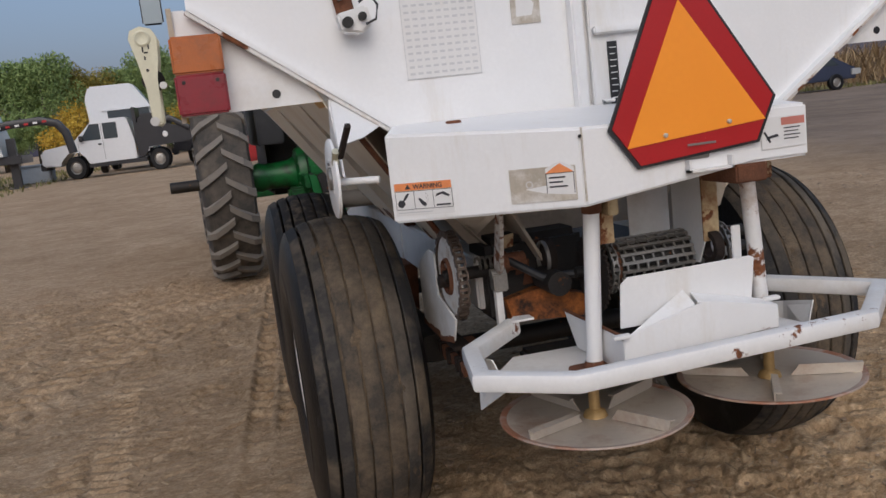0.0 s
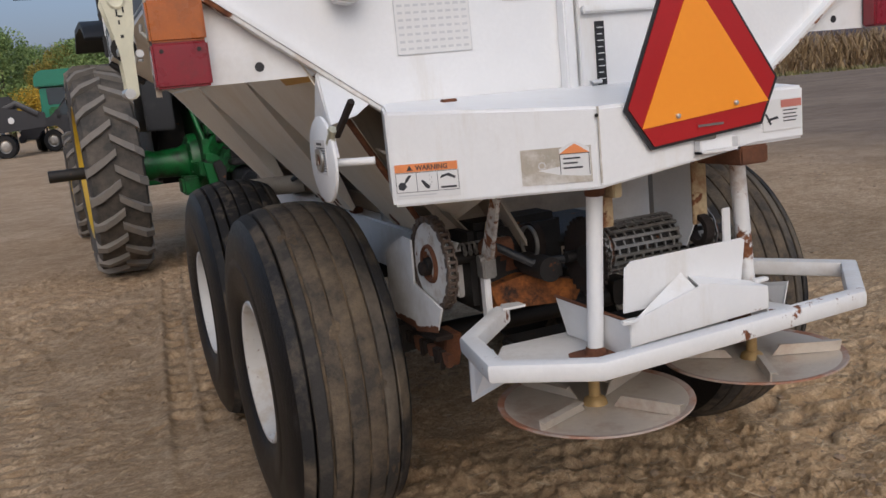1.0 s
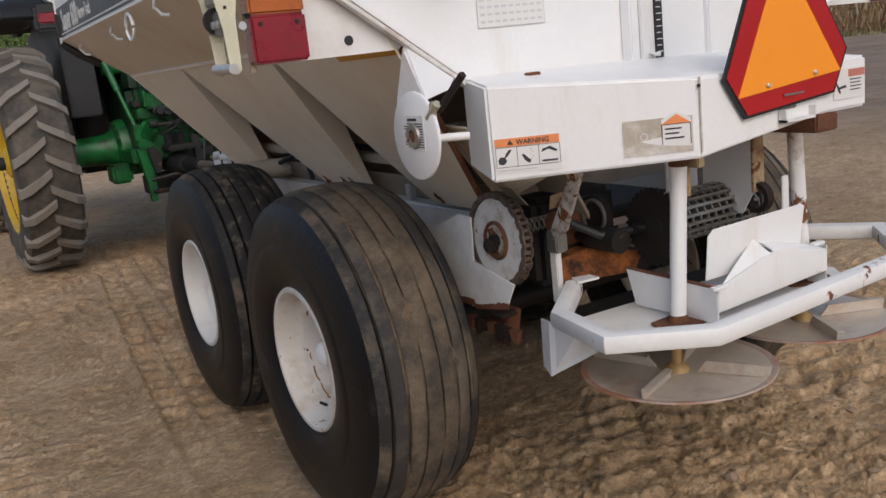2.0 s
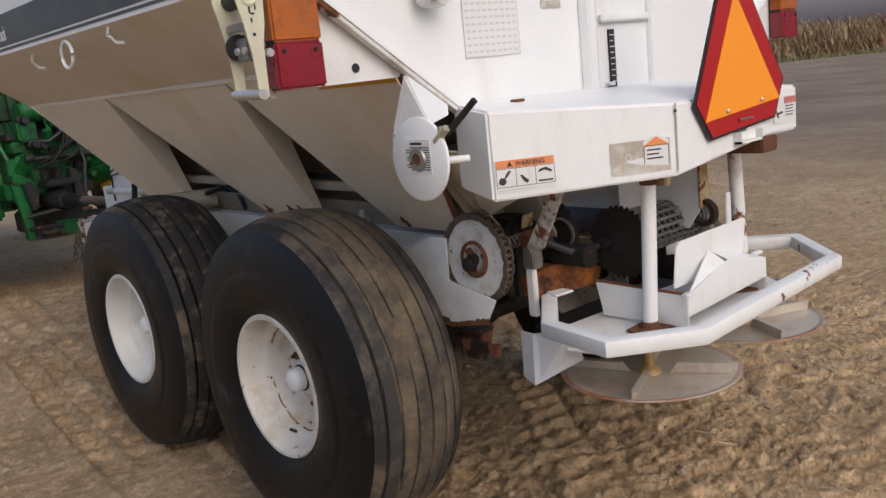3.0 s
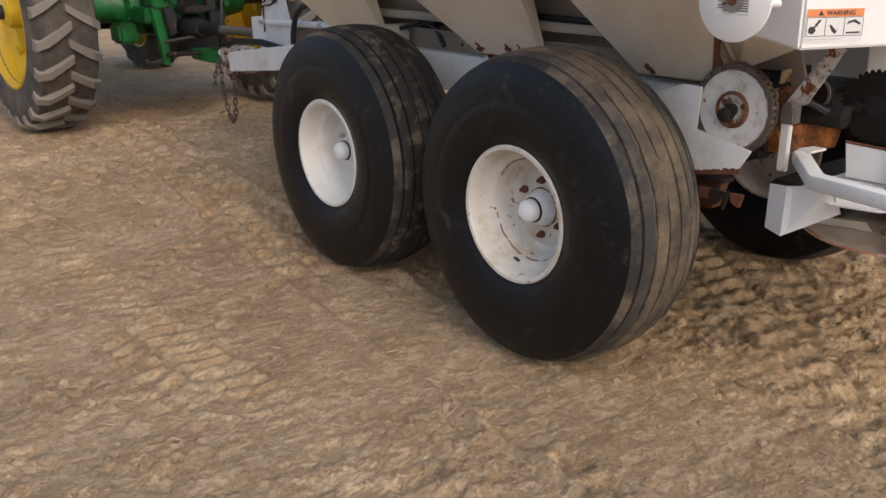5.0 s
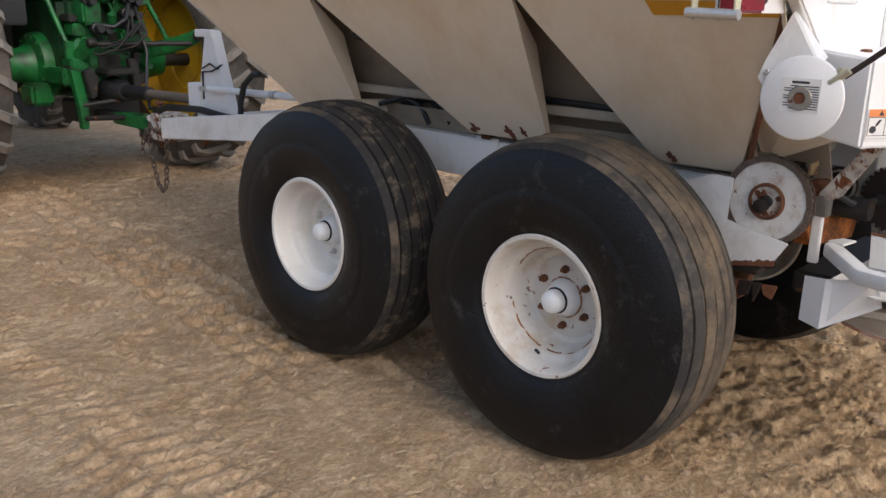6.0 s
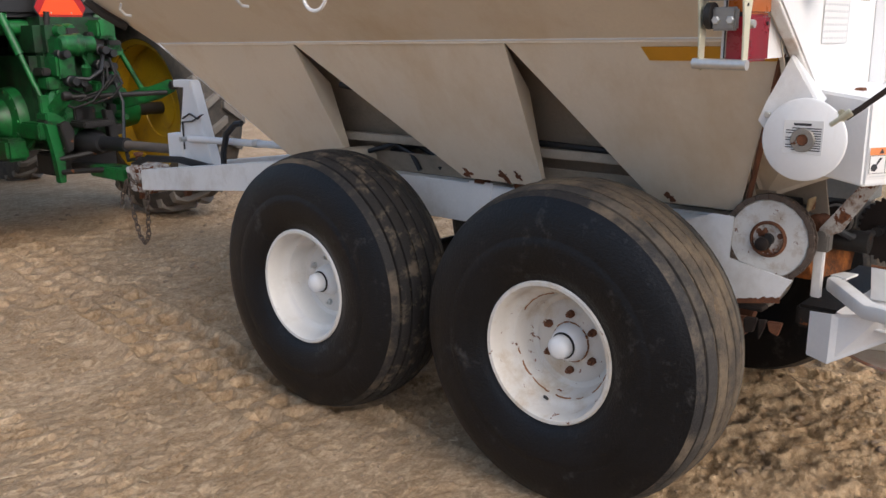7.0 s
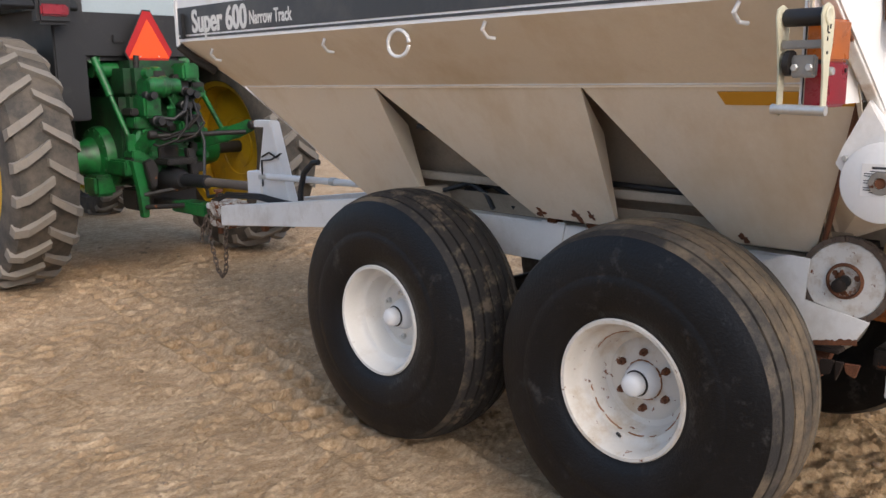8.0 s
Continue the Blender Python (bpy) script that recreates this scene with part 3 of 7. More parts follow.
# front slope and rear wall
zt = TOP_Z + 0.23
part("front_wall", add_prism(B(), [(wall_x(TOP_Z, -1), FRONT_Y + 0.07, zt), (wall_x(TOP_Z, 1), FRONT_Y + 0.07, zt), (wall_x(TOP_Z, 1), FRONT_Y + 0.07, TOP_Z), (wall_x(CREASE_Z, 1), FRONT_Y, CREASE_Z),
                                 (wall_x(0.872, 1), 5.11, 0.872), (wall_x(0.872, -1), 5.11, 0.872), (wall_x(CREASE_Z, -1), FRONT_Y, CREASE_Z), (wall_x(TOP_Z, -1), FRONT_Y + 0.07, TOP_Z)], (0, -T, 0)), WHITE, spreader)


def rear_x(z, side):
    return CX + side * (CREASE_X + 0.02 + UP * (z - CREASE_Z))


yr = REAR_Y - 0.003
part("rear_wall", add_prism(B(), [(rear_x(1.10, -1), yr, 1.10), (rear_x(1.10, 1), yr, 1.10), (rear_x(TOP_Z, 1), yr, TOP_Z), (rear_x(TOP_Z, 1), yr, zt), (rear_x(TOP_Z, -1), yr, zt), (rear_x(TOP_Z, -1), yr, TOP_Z)], (0, T, 0)), WHITE_CLEAN, spreader)
for side in (-1, 1):
    x0, x1 = rear_x(1.312, side), CX + side * 1.074
    part("lamp_plate", add_prism(B(), [(x0, REAR_Y + 0.010, 1.314), (x1, REAR_Y + 0.010, 1.310), (x1, REAR_Y + 0.010, 1.555), (rear_x(1.555, side), REAR_Y + 0.010, 1.555)], (0, 0.005, 0)), WHITE, spreader)
    # folded edge where side and rear meet
    part("corner_flange", add_prism(B(), [(rear_x(1.10, side), REAR_Y - 0.030, 1.10), (rear_x(TOP_Z, side), REAR_Y - 0.030, TOP_Z), (rear_x(TOP_Z, side) - side * 0.012, REAR_Y - 0.030, TOP_Z + 0.004), (rear_x(1.10, side) - side * 0.012, REAR_Y - 0.030, 1.104)], (0, 0.028, 0)), WHITE_CLEAN, spreader)
    xa, xb = sorted((CX + side * 0.965, CX + side * 1.081))
    lamp = part("tail_lamp", add_box(B(), (xa + 0.004, REAR_Y - 0.036, 1.316), (xb - 0.004, REAR_Y + 0.012, 1.488), None, 0.004), BLACK, spreader, "two-colour tail lamp with amber and red lenses")
    part("amber_lens", add_box(B(), (xa, REAR_Y - 0.042, 1.4060), (xb, REAR_Y + 0.006, 1.492), None, 0.005, 3), LENS_AMBER, lamp, "amber lens")
    part("red_lens", add_box(B(), (xa, REAR_Y - 0.042, 1.312), (xb, REAR_Y + 0.006, 1.4052), None, 0.005, 3), LENS_RED, lamp, "red lens")
    for xx in (xa + 0.020, xb - 0.020):
        part("lens_screw", add_lathe(B(), [(0.0005, -0.003), (0.0045, -0.003), (0.0045, 0.0)], (xx, REAR_Y - 0.042, 1.388), 'y', 8), GREASE, lamp)
    e0, e1 = rear_x(1.12, side), rear_x(TOP_Z, side)
    part("corner_edge", add_prism(B(), [(e0, REAR_Y - 0.026, 1.12), (e1, REAR_Y - 0.026, TOP_Z), (e1 + side * 0.006, REAR_Y - 0.026, TOP_Z - 0.008), (e0 + side * 0.006, REAR_Y - 0.026, 1.112)], (0, 0.026, 0), 0.0015), RUSTY_POST, spreader)

# gear housing box across the rear
hb = [(-0.635, REAR_Y, 0), (-0.686, 2.706, 0), (-0.306, 2.468, 0), (0.095, 2.452, 0), (0.237, 2.444, 0), (0.237, REAR_Y, 0)]
bm = B()
zlow = {0: 1.03, 1: 1.010, 2: 1.016, 3: 1.064, 4: 1.065, 5: 1.06}
ztop = {0: 1.236, 1: 1.218, 2: 1.190, 3: 1.186, 4: 1.184, 5: 1.225}
add_faces(bm, [(p[0], p[1], zlow[i]) for i, p in enumerate(hb)] + [(p[0], p[1], ztop[i]) for i, p in enumerate(hb)],
          [(5, 4, 3, 0), (3, 2, 1, 0), (6, 7, 8), (6, 8, 9, 11), (9, 10, 11)] + [(i, (i + 1) % 6, 6 + (i + 1) % 6, 6 + i) for i in range(6)])
bmesh.ops.bevel(bm, geom=list(bm.edges), offset=0.006, segments=2, affect='EDGES', clamp_overlap=True)
part("gear_cover", bm, WHITE_CLEAN, spreader, "large white sheet-metal cover across the rear", angle=25)


# wheels: one set of meshes, four wheels
TYRE_R, TYRE_W, RIM_R = 0.490, 0.348, 0.205
HW = TYRE_W / 2
SET = -0.010          # the tyre's middle, outwards from the wheel's
TREAD_EDGE = 0.86
RIBS = (-0.86, -0.66, -0.42, -0.14, 0.14, 0.42, 0.66, 0.86)     # borders between the seven ribs


def crown(x):
    """The tyre's outer radius across its width."""
    return TYRE_R - 0.046 * abs(x / HW) ** 2.5


def tyre_profile():
    """Half of a tyre's cross-section: bead, bulging sidewall, rounded shoulder."""
    return [(RIM_R, -HW * 0.78), (RIM_R + 0.003, -HW * 0.85), (RIM_R + 0.012, -HW * 0.89), (RIM_R + 0.020, -HW * 0.895), (RIM_R + 0.026, -HW * 0.925), (RIM_R + 0.050, -HW * 0.975), (0.285, -HW * 1.015), (0.315, -HW * 1.035), (0.338, -HW * 1.038), (0.344, -HW * 1.020), (0.350, -HW * 1.022),
            (0.380, -HW * 1.005), (0.405, -HW * 0.978), (0.425, -HW * 0.948), (0.441, -HW * 0.908), (crown(HW * TREAD_EDGE), -HW * TREAD_EDGE), (crown(HW * TREAD_EDGE) - 0.020, -HW * TREAD_EDGE + 0.003)]


def rib(bm, k, n, seed):
    """One circumferential rib with slightly worn, wavering edges."""
    a, b = RIBS[k] * HW, RIBS[k + 1] * HW
    ga, gb = (0.0 if k == 0 else 0.0044 if k in (1, 2) else 0.0030), (0.0 if k == 6 else 0.0044 if k in (0, 1) else 0.0030)
    rows = []
    for i in range(n):
        t = 2 * math.pi * i / n
        w0 = 0.0011 * noise.noise(V(math.cos(t) * 9, math.sin(t) * 9, k + seed))
        w1 = 0.0011 * noise.noise(V(math.cos(t) * 9, math.sin(t) * 9, k + seed + 1))
        worn = 0.0016 * noise.noise(V(math.cos(t) * 14, math.sin(t) * 14, k * 2.3 + seed))
        x0, x1 = a + ga + (w0 if k else 0), b - gb + (w1 if k < 6 else 0)
        prof = [(crown(x0) - 0.020, x0), (crown(x0) - 0.002, x0), (crown(x0) + worn, x0 + 0.003), (crown((x0 + x1) / 2) + worn, (x0 + x1) / 2), (crown(x1) + worn, x1 - 0.003), (crown(x1) - 0.002, x1), (crown(x1) - 0.020, x1)]
        rows.append([bm.verts.new((x + SET, r * math.cos(t), r * math.sin(t))) for r, x in prof])
    for i in range(n):
        A, Bq = rows[i], rows[(i + 1) % n]
        for j in range(6):
            bm.faces.new((A[j], A[j + 1], Bq[j + 1], Bq[j]))
    return bm


tp = tyre_profile()
bm = B()
add_lathe(bm, tp + [(r, -a) for r, a in tp[::-1]], (SET, 0, 0), 'x', 96, closed=True)
TYRE_MESH = mesh_of("tyre", bm, RUBBER, angle=60)
RIB_MESH = [[mesh_of("tread_rib", rib(B(), k, 120, 3.0), q) for k, q in zip(range(1, 6), some)] for some in ((TREAD_DARK,) * 5, (TREAD_MID, TREAD, TREAD, TREAD, TREAD_MID))]
bm, rows = B(), []
for i in range(240):
    t = 2 * math.pi * i / 240
    row = []
    for j in range(23):
        x = HW * (-0.64 + 1.28 * j / 22)
        fill = noise.noise(V(x * 26, math.cos(t) * 5.5, math.sin(t) * 5.5)) + 0.5 * noise.noise(V(x * 60, math.cos(t) * 16, math.sin(t) * 16 + 3))
        r = crown(x) - 0.0085 + 0.013 * fill
        row.append(bm.verts.new((x + SET, r * math.cos(t), r * math.sin(t))))
    rows.append(row)
for i in range(240):
    for j in range(22):
        bm.faces.new((rows[i][j], rows[i][j + 1], rows[(i + 1) % 240][j + 1], rows[(i + 1) % 240][j]))
MUD_MESH = mesh_of("caked_mud", bm, MUD)
SHOULDER_MESH = mesh_of("shoulder_rib", rib(rib(B(), 0, 120, 3.0), 6, 120, 3.0), SHOULDER)
rp = [(RIM_R + 0.010, -0.150), (RIM_R + 0.012, -0.163), (RIM_R + 0.007, -0.170), (RIM_R - 0.003, -0.169), (RIM_R - 0.009, -0.160), (RIM_R - 0.014, -0.135), (RIM_R - 0.017, -0.108), (RIM_R - 0.026, -0.098), (RIM_R - 0.040, -0.092), (RIM_R - 0.046, -0.080),
      (RIM_R - 0.050, -0.045), (RIM_R - 0.060, -0.026), (0.128, -0.020), (0.112, -0.030), (0.070, -0.032), (0.0001, -0.032), (0.0001, -0.01), (0.10, 0.0), (RIM_R - 0.01, 0.01), (RIM_R, 0.15), (RIM_R + 0.010, 0.15)]
RIM_MESH = [mesh_of("wheel", add_lathe(B(), rp, (0, 0, 0), 'x', 72, closed=True), q) for q in (RIM_WHITE, RIM_RUSTY)]
HUB_MESH = mesh_of("hub", add_lathe(B(), [(0.060, -0.030), (0.059, -0.040), (0.050, -0.066), (0.042, -0.074), (0.0005, -0.074)], (0, 0, 0), 'x', 32), WHITE)
CAP_MESH = mesh_of("hub_cap", add_lathe(B(), [(0.034, -0.070), (0.036, -0.078), (0.036, -0.094), (0.034, -0.106), (0.026, -0.115), (0.012, -0.119), (0.0005, -0.120)], (0, 0, 0), 'x', 28), WHITE_CLEAN)
# dark ring added in place of the shadowed gap behind the cap
GAP_SHADE_MESH = mesh_of("hub_gap_shade", add_lathe(B(), [(0.034, -0.072), (0.0405, -0.0765), (0.0395, -0.081), (0.035, -0.081)], (0, 0, 0), 'x', 28, closed=True), GREASE)
NUT_PROFILE = [(0.012, 0), (0.012, -0.014), (0.007, -0.016), (0.007, -0.026), (0.0005, -0.027)]
NUT_MESH = [mesh_of("wheel_nut", add_lathe(B(), NUT_PROFILE, (0, 0, 0), 'x', 6), q) for q in (GALV, RUST)]
VALVE_MESH = mesh_of("valve_stem", add_tube(B(), [(-0.100, 0.0, -0.176), (-0.112, 0.0, -0.166), (-0.120, 0.0, -0.160)], 0.0048, 8), GREASE)


def rust_arc(r, x, a0, a1, width, seed):
    """A broken bead of rust along a weld, uneven in width."""
    beads, rr_ = [], random.Random(seed)
    a = a0
    while a < a1:
        span = rr_.uniform(6, 20)
        w = width * rr_.uniform(0.4, 1.3)
        n_ = 5
        pts = [(x - w * math.sin(math.pi * i / n_) * (0.7 + 0.5 * rr_.random()), radians(a + span * i / n_)) for i in range(n_ + 1)]
        beads.append(mesh_of("rusty_weld", add_tube(B(), [(px, (r + 0.001) * math.cos(t), (r + 0.001) * math.sin(t)) for px, t in pts], 0.0014 + 0.0022 * rr_.random(), 5), RIM_RUST))
        a += span * rr_.uniform(0.9, 1.7)
    return beads


WELD_MESH = rust_arc(RIM_R - 0.044, -0.082, 20, 330, 0.005, 4) + rust_arc(0.0600, -0.034, 0, 360, 0.002, 6)


def sub(name, me, parent, m=None, label=""):
    ob = new(name, me)
    ob.parent = parent
    if m is not None:
        ob.matrix_local = m
    if label:
        ob["label"] = label
    return ob


def spreader_wheel(x, y, side, spin, wear):
    w = new("wheel", RIM_MESH[wear])
    w.parent = spreader
    w.matrix_parent_inverse = Matrix.Translation(spreader.location).inverted()
    turn = pose(0, 0, 0, 0, 0, 0 if side < 0 else 180) @ Matrix.Rotation(radians(spin), 4, 'X')
    w.matrix_basis = Matrix.Translation((x, y, 0.478)) @ turn
    w["label"] = "white rust-flecked steel wheel with a ribbed implement tyre"
    sub("tyre", TYRE_MESH, w, None, "black ribbed rubber tyre")
    for me in RIB_MESH[wear]:
        sub("tread_rib", me, w, None, "dusty tread rib" if wear else "dark tread rib with dried mud")
    sub("shoulder_rib", SHOULDER_MESH, w, None, "bare dark shoulder ribs")
    sub("hub", HUB_MESH, w)
    sub("hub_cap", CAP_MESH, w)
    sub("hub_gap_shade", GAP_SHADE_MESH, w, None, "dark ring standing in for the gap shadow behind the cap")
    if wear:
        sub("caked_mud", MUD_MESH, w, None, "dried brown mud caked in the tread grooves")
        sub("valve_stem", VALVE_MESH, w)
        for bead in WELD_MESH:
            sub("rusty_weld", bead, w, None, "broken line of rust on a weld")
    for k in range(6):
        a = 2 * math.pi * k / 6 + 0.3
        sub("wheel_nut", NUT_MESH[wear], w, Matrix.Translation((-0.031, 0.088 * math.cos(a), 0.088 * math.sin(a))))
    return w


WX = 0.690
for side in (-1, 1):
    spreader_wheel(CX + side * WX, 3.45, side, 12, 1)
    spreader_wheel(CX + side * (WX - 0.008), 4.545, side, 71, 0)
# frame beams, axles and cross pieces
for side in (-1, 1):
    x = CX + side * 0.30
    bm = B()
    add_prism(bm, [(x, 3.02, 0.845), (x, 5.15, 0.845), (x - side * 0.14, 6.72, 0.645), (x - side * 0.14, 6.72, 0.525), (x, 5.25, 0.695), (x, 3.02, 0.695)], (side * 0.07, 0, 0), 0.006)
    part("frame_beam", bm, FRAME_WHITE, spreader)
    part("frame_patch", add_prism(B(), [(x + side * 0.071, 4.02, 0.855), (x + side * 0.071, 4.13, 0.855), (x + side * 0.071, 4.11, 0.70), (x + side * 0.071, 4.05, 0.70)], (side * 0.005, 0, 0)), FRAME_WHITE, spreader)
    for y in (3.9, 4.08):
        part("rust_patch_bracket", add_box(B(), (x + side * 0.06 - 0.02, y - 0.025, 0.846), (x + side * 0.06 + 0.02, y + 0.025, 0.866), None, 0.004), RUST, spreader)
    part("small_bracket", add_box(B(), (x + side * 0.05 - 0.012, 3.60, 0.846), (x + side * 0.05 + 0.012, 3.63, 0.90), None, 0.003), GALV, spreader)
    # walking beam between the two axles
    part("walking_beam", add_tube(B(), [(CX + side * 0.42, 3.40, 0.50), (CX + side * 0.42, 4.60, 0.50)], 0.045, 8, square=True), GREASE, spreader)
    part("pivot_bracket", add_prism(B(), [(CX + side * 0.40, 3.9, 0.70), (CX + side * 0.40, 4.12, 0.70), (CX + side * 0.40, 4.05, 0.50), (CX + side * 0.40, 3.96, 0.50)], (-side * 0.05, 0, 0), 0.004), RUST, spreader)
for y in (3.45, 4.56):
    part("axle", add_tube(B(), [(CX - 0.66, y, 0.478), (CX + 0.66, y, 0.478)], 0.035, 12), GREASE, spreader)
for y in (3.2, 4.0, 5.1):
    part("cross_member", add_box(B(), (CX - 0.30, y, 0.71), (CX + 0.30, y + 0.06, 0.80), None, 0.006), FRAME_WHITE, spreader)
part("conveyor_floor", add_box(B(), (CX - 0.24, 2.98, 0.80), (CX + 0.24, 5.1, 0.83), None, 0.004), GREASE, spreader)

# rear guard bar, posts, spinner discs
part("guard_bar", add_tube(B(), [(-0.385, 2.835, 0.682), (-0.540, 2.700, 0.668), (-0.577, 2.49, 0.668), (-0.405, 2.36, 0.670), (0.345, 2.40, 0.670), (0.565, 2.62, 0.670), (0.33, 2.95, 0.670)], 0.0215, 8, square=True), WHITE_RUST, spreader,
     "white square-tube guard bar with rust chips")
part("bar_hook", add_prism(B(), [(-0.40, 2.80, 0.700), (-0.34, 2.785, 0.704), (-0.34, 2.825, 0.704), (-0.38, 2.85, 0.700)], (0, 0, 0.006), 0.002), WHITE_RUST, spreader)
for x0, x1, z0, zt0 in ((-0.265, -0.238, 0.607, 1.015), (0.202, 0.172, 0.607, 1.05)):
    post = part("post", add_tube(B(), [(x0, 2.60, z0), (x1, 2.60, zt0)], 0.0195, 16), WHITE if x0 < 0 else RUSTY_POST, spreader, "white round post, rusted at both ends")
    part("foot_plate", add_prism(B(), [(x0 - 0.075, 2.585, z0), (x0 - 0.02, 2.545, z0), (x0 + 0.055, 2.555, z0), (x0 + 0.085, 2.60, z0), (x0 + 0.03, 2.645, z0), (x0 - 0.05, 2.64, z0)], (0, 0, 0.007), 0.002), RUST, post, "rusted foot plate")
    part("foot_weld", add_lathe(B(), [(0.0198, 0), (0.027, 0.0), (0.0235, 0.010), (0.0198, 0.016)], (x0, 2.60, z0 + 0.007), 'z', 16, closed=True), RUST, post)
    part("collar", add_lathe(B(), [(0.021, 0), (0.024, 0.004), (0.024, 0.030), (0.021, 0.034)], (x1, 2.60, zt0 - 0.032), 'z', 16), RUST, post, "rusty collar")
    part("lug", add_box(B(), (x1 + 0.03, 2.57, zt0 - 0.04), (x1 + 0.055, 2.63, zt0), None, 0.003), STREAKED, post)


def spinner(x, y, turn):
    z = 0.490
    d = part("spinner_disc", add_lathe(B(), [(0.0005, z - 0.004), (0.07, z - 0.004), (0.19, z + 0.001), (0.228, z + 0.008), (0.230, z + 0.011), (0.225, z + 0.012), (0.19, z + 0.005), (0.07, z), (0.0005, z)], (x, y, 0), 'z', 72),
             DISC, spreader, "dished steel spinner disc with rust staining")
    part("spindle", add_lathe(B(), [(0.030, z), (0.026, z + 0.012), (0.014, z + 0.02), (0.013, z + 0.12), (0.0005, z + 0.121)], (x, y, 0), 'z', 18), BRASS, d, "rust-yellow spindle")
    part("worn_rim", add_lathe(B(), [(0.214, z + 0.0095), (0.222, z + 0.0125), (0.231, z + 0.0130), (0.232, z + 0.009), (0.226, z + 0.006)], (x, y, 0), 'z', 72, closed=True), DISC_RIM, d, "rust-red disc rim")
    for k in range(4):
        m = Matrix.Translation((x, y, z)) @ Matrix.Rotation(radians(turn + 90 * k), 4, 'Z')
        bm = B()
        add_prism(bm, [m @ V(0.05, 0, 0.001), m @ V(0.218, 0, 0.008), m @ V(0.222, 0, 0.032), m @ V(0.07, 0, 0.027)], m.to_3x3() @ V(0, 0.004, 0))
        add_prism(bm, [m @ V(0.07, 0, 0.027), m @ V(0.222, 0, 0.032), m @ V(0.222, 0.018, 0.030), m @ V(0.07, 0.017, 0.025)], (0, 0, 0.003))
        part("vane", bm, DISC, d, "worn bright steel vane")
    return d


spinner(-0.272, 2.605, 24)
spinner(0.225, 2.625, 58)

# spreading tray between the posts
W = 0.005
part("tray_side", add_prism(B(), [(-0.235, 2.775, 0.612), (-0.225, 2.512, 0.612), (-0.225, 2.512, 0.698), (-0.262, 2.775, 0.716)], (W, 0, 0), 0.0015), WHITE, spreader)
part("tray_lip", add_tube(B(), [(-0.262, 2.775, 0.719), (-0.225, 2.512, 0.701)], 0.004, 6), RUST, spreader)
part("tray_rear", add_prism(B(), [(-0.225, 2.510, 0.640), (0.184, 2.518, 0.652), (0.186, 2.518, 0.703), (0.010, 2.514, 0.748), (-0.030, 2.512, 0.746), (-0.223, 2.510, 0.698)], (0, W, 0), 0.0015), WHITE_CLEAN, spreader)
part("tray_back_plate", add_prism(B(), [(-0.207, 2.560, 0.705), (0.150, 2.572, 0.702), (0.158, 2.562, 0.822), (0.145, 2.560, 0.828), (-0.185, 2.550, 0.827), (-0.203, 2.552, 0.812)], (0, W, 0.001), 0.0015), WHITE_CLEAN, spreader)
part("tray_fold", add_prism(B(), [(-0.205, 2.516, 0.702), (-0.035, 2.516, 0.745), (-0.04, 2.560, 0.775)], (0, W, -0.003)), WHITE_CLEAN, spreader)
part("tray_cover", add_prism(B(), [(-0.03, 2.513, 0.748), (0.186, 2.519, 0.704), (0.175, 2.565, 0.712), (-0.02, 2.560, 0.760)], (0, 0, 0.004)), WHITE_CLEAN, spreader)
part("tray_right", add_prism(B(), [(0.184, 2.52, 0.612), (0.20, 2.78, 0.612), (0.20, 2.78, 0.705), (0.184, 2.52, 0.703)], (W, 0, 0), 0.0015), WHITE, spreader)
part("tray_floor", add_prism(B(), [(-0.40, 2.82, 0.600), (-0.50, 2.68, 0.600), (-0.47, 2.56, 0.600), (-0.36, 2.49, 0.600), (0.28, 2.52, 0.600), (0.36, 2.62, 0.600), (0.32, 2.80, 0.600)], (0, 0, 0.006), 0.002), FRAME_WHITE, spreader)
for x, y, z in ((-0.235, 2.50, 0.700), (0.19, 2.55, 0.712)):
    part("latch", add_box(B(), (x - 0.022, y - 0.010, z), (x + 0.022, y + 0.010, z + 0.010), pose(0, 0, 0), 0.003), WHITE_RUST, spreader)
# angled spread deflectors hanging below the guard bar
for sx, off in ((1, 0.0), (-1, 2 * CX)):
    f = lambda x: x if sx > 0 else off - x
    bm = B()
    add_prism(bm, [(f(-0.475), 2.865, 0.618), (f(-0.478), 2.865, 0.492), (f(-0.505), 2.800, 0.487), (f(-0.500), 2.80, 0.628)], (sx * 0.004, 0, 0))
    add_prism(bm, [(f(-0.505), 2.800, 0.487), (f(-0.47), 2.66, 0.575), (f(-0.50), 2.67, 0.655), (f(-0.500), 2.80, 0.628)], (sx * 0.004, 0, 0))
    part("deflector", bm, WHITE, spreader, "bent white deflector sheet")

# drive sprocket with its chain and side plate
part("chain_guard_plate", add_prism(B(), [(-0.52, 3.30, 0.80), (-0.52, 3.26, 0.823), (-0.52, 3.144, 0.868), (-0.52, 3.08, 0.865), (-0.52, 3.089, 0.743), (-0.52, 2.905, 0.708), (-0.52, 2.946, 0.640), (-0.52, 3.095, 0.612), (-0.52, 3.30, 0.62)], (0.006, 0, 0), 0.0015), FRAME_WHITE, spreader,
     "bluish-white steel side plate with rusty lower edge")
part("plate_foot", add_box(B(), (-0.512, 2.985, 0.598), (-0.46, 3.25, 0.612), None, 0.003), DARKRUST, spreader, "heavily rusted angle iron")
rr_ = random.Random(71)
ys = [3.30 - 0.0061 * k for k in range(61)]
low_ = [(-0.5215, y, (0.612 + (0.008 if y > 3.095 else (3.095 - y) * 0.19)) - 0.004) for y in ys]
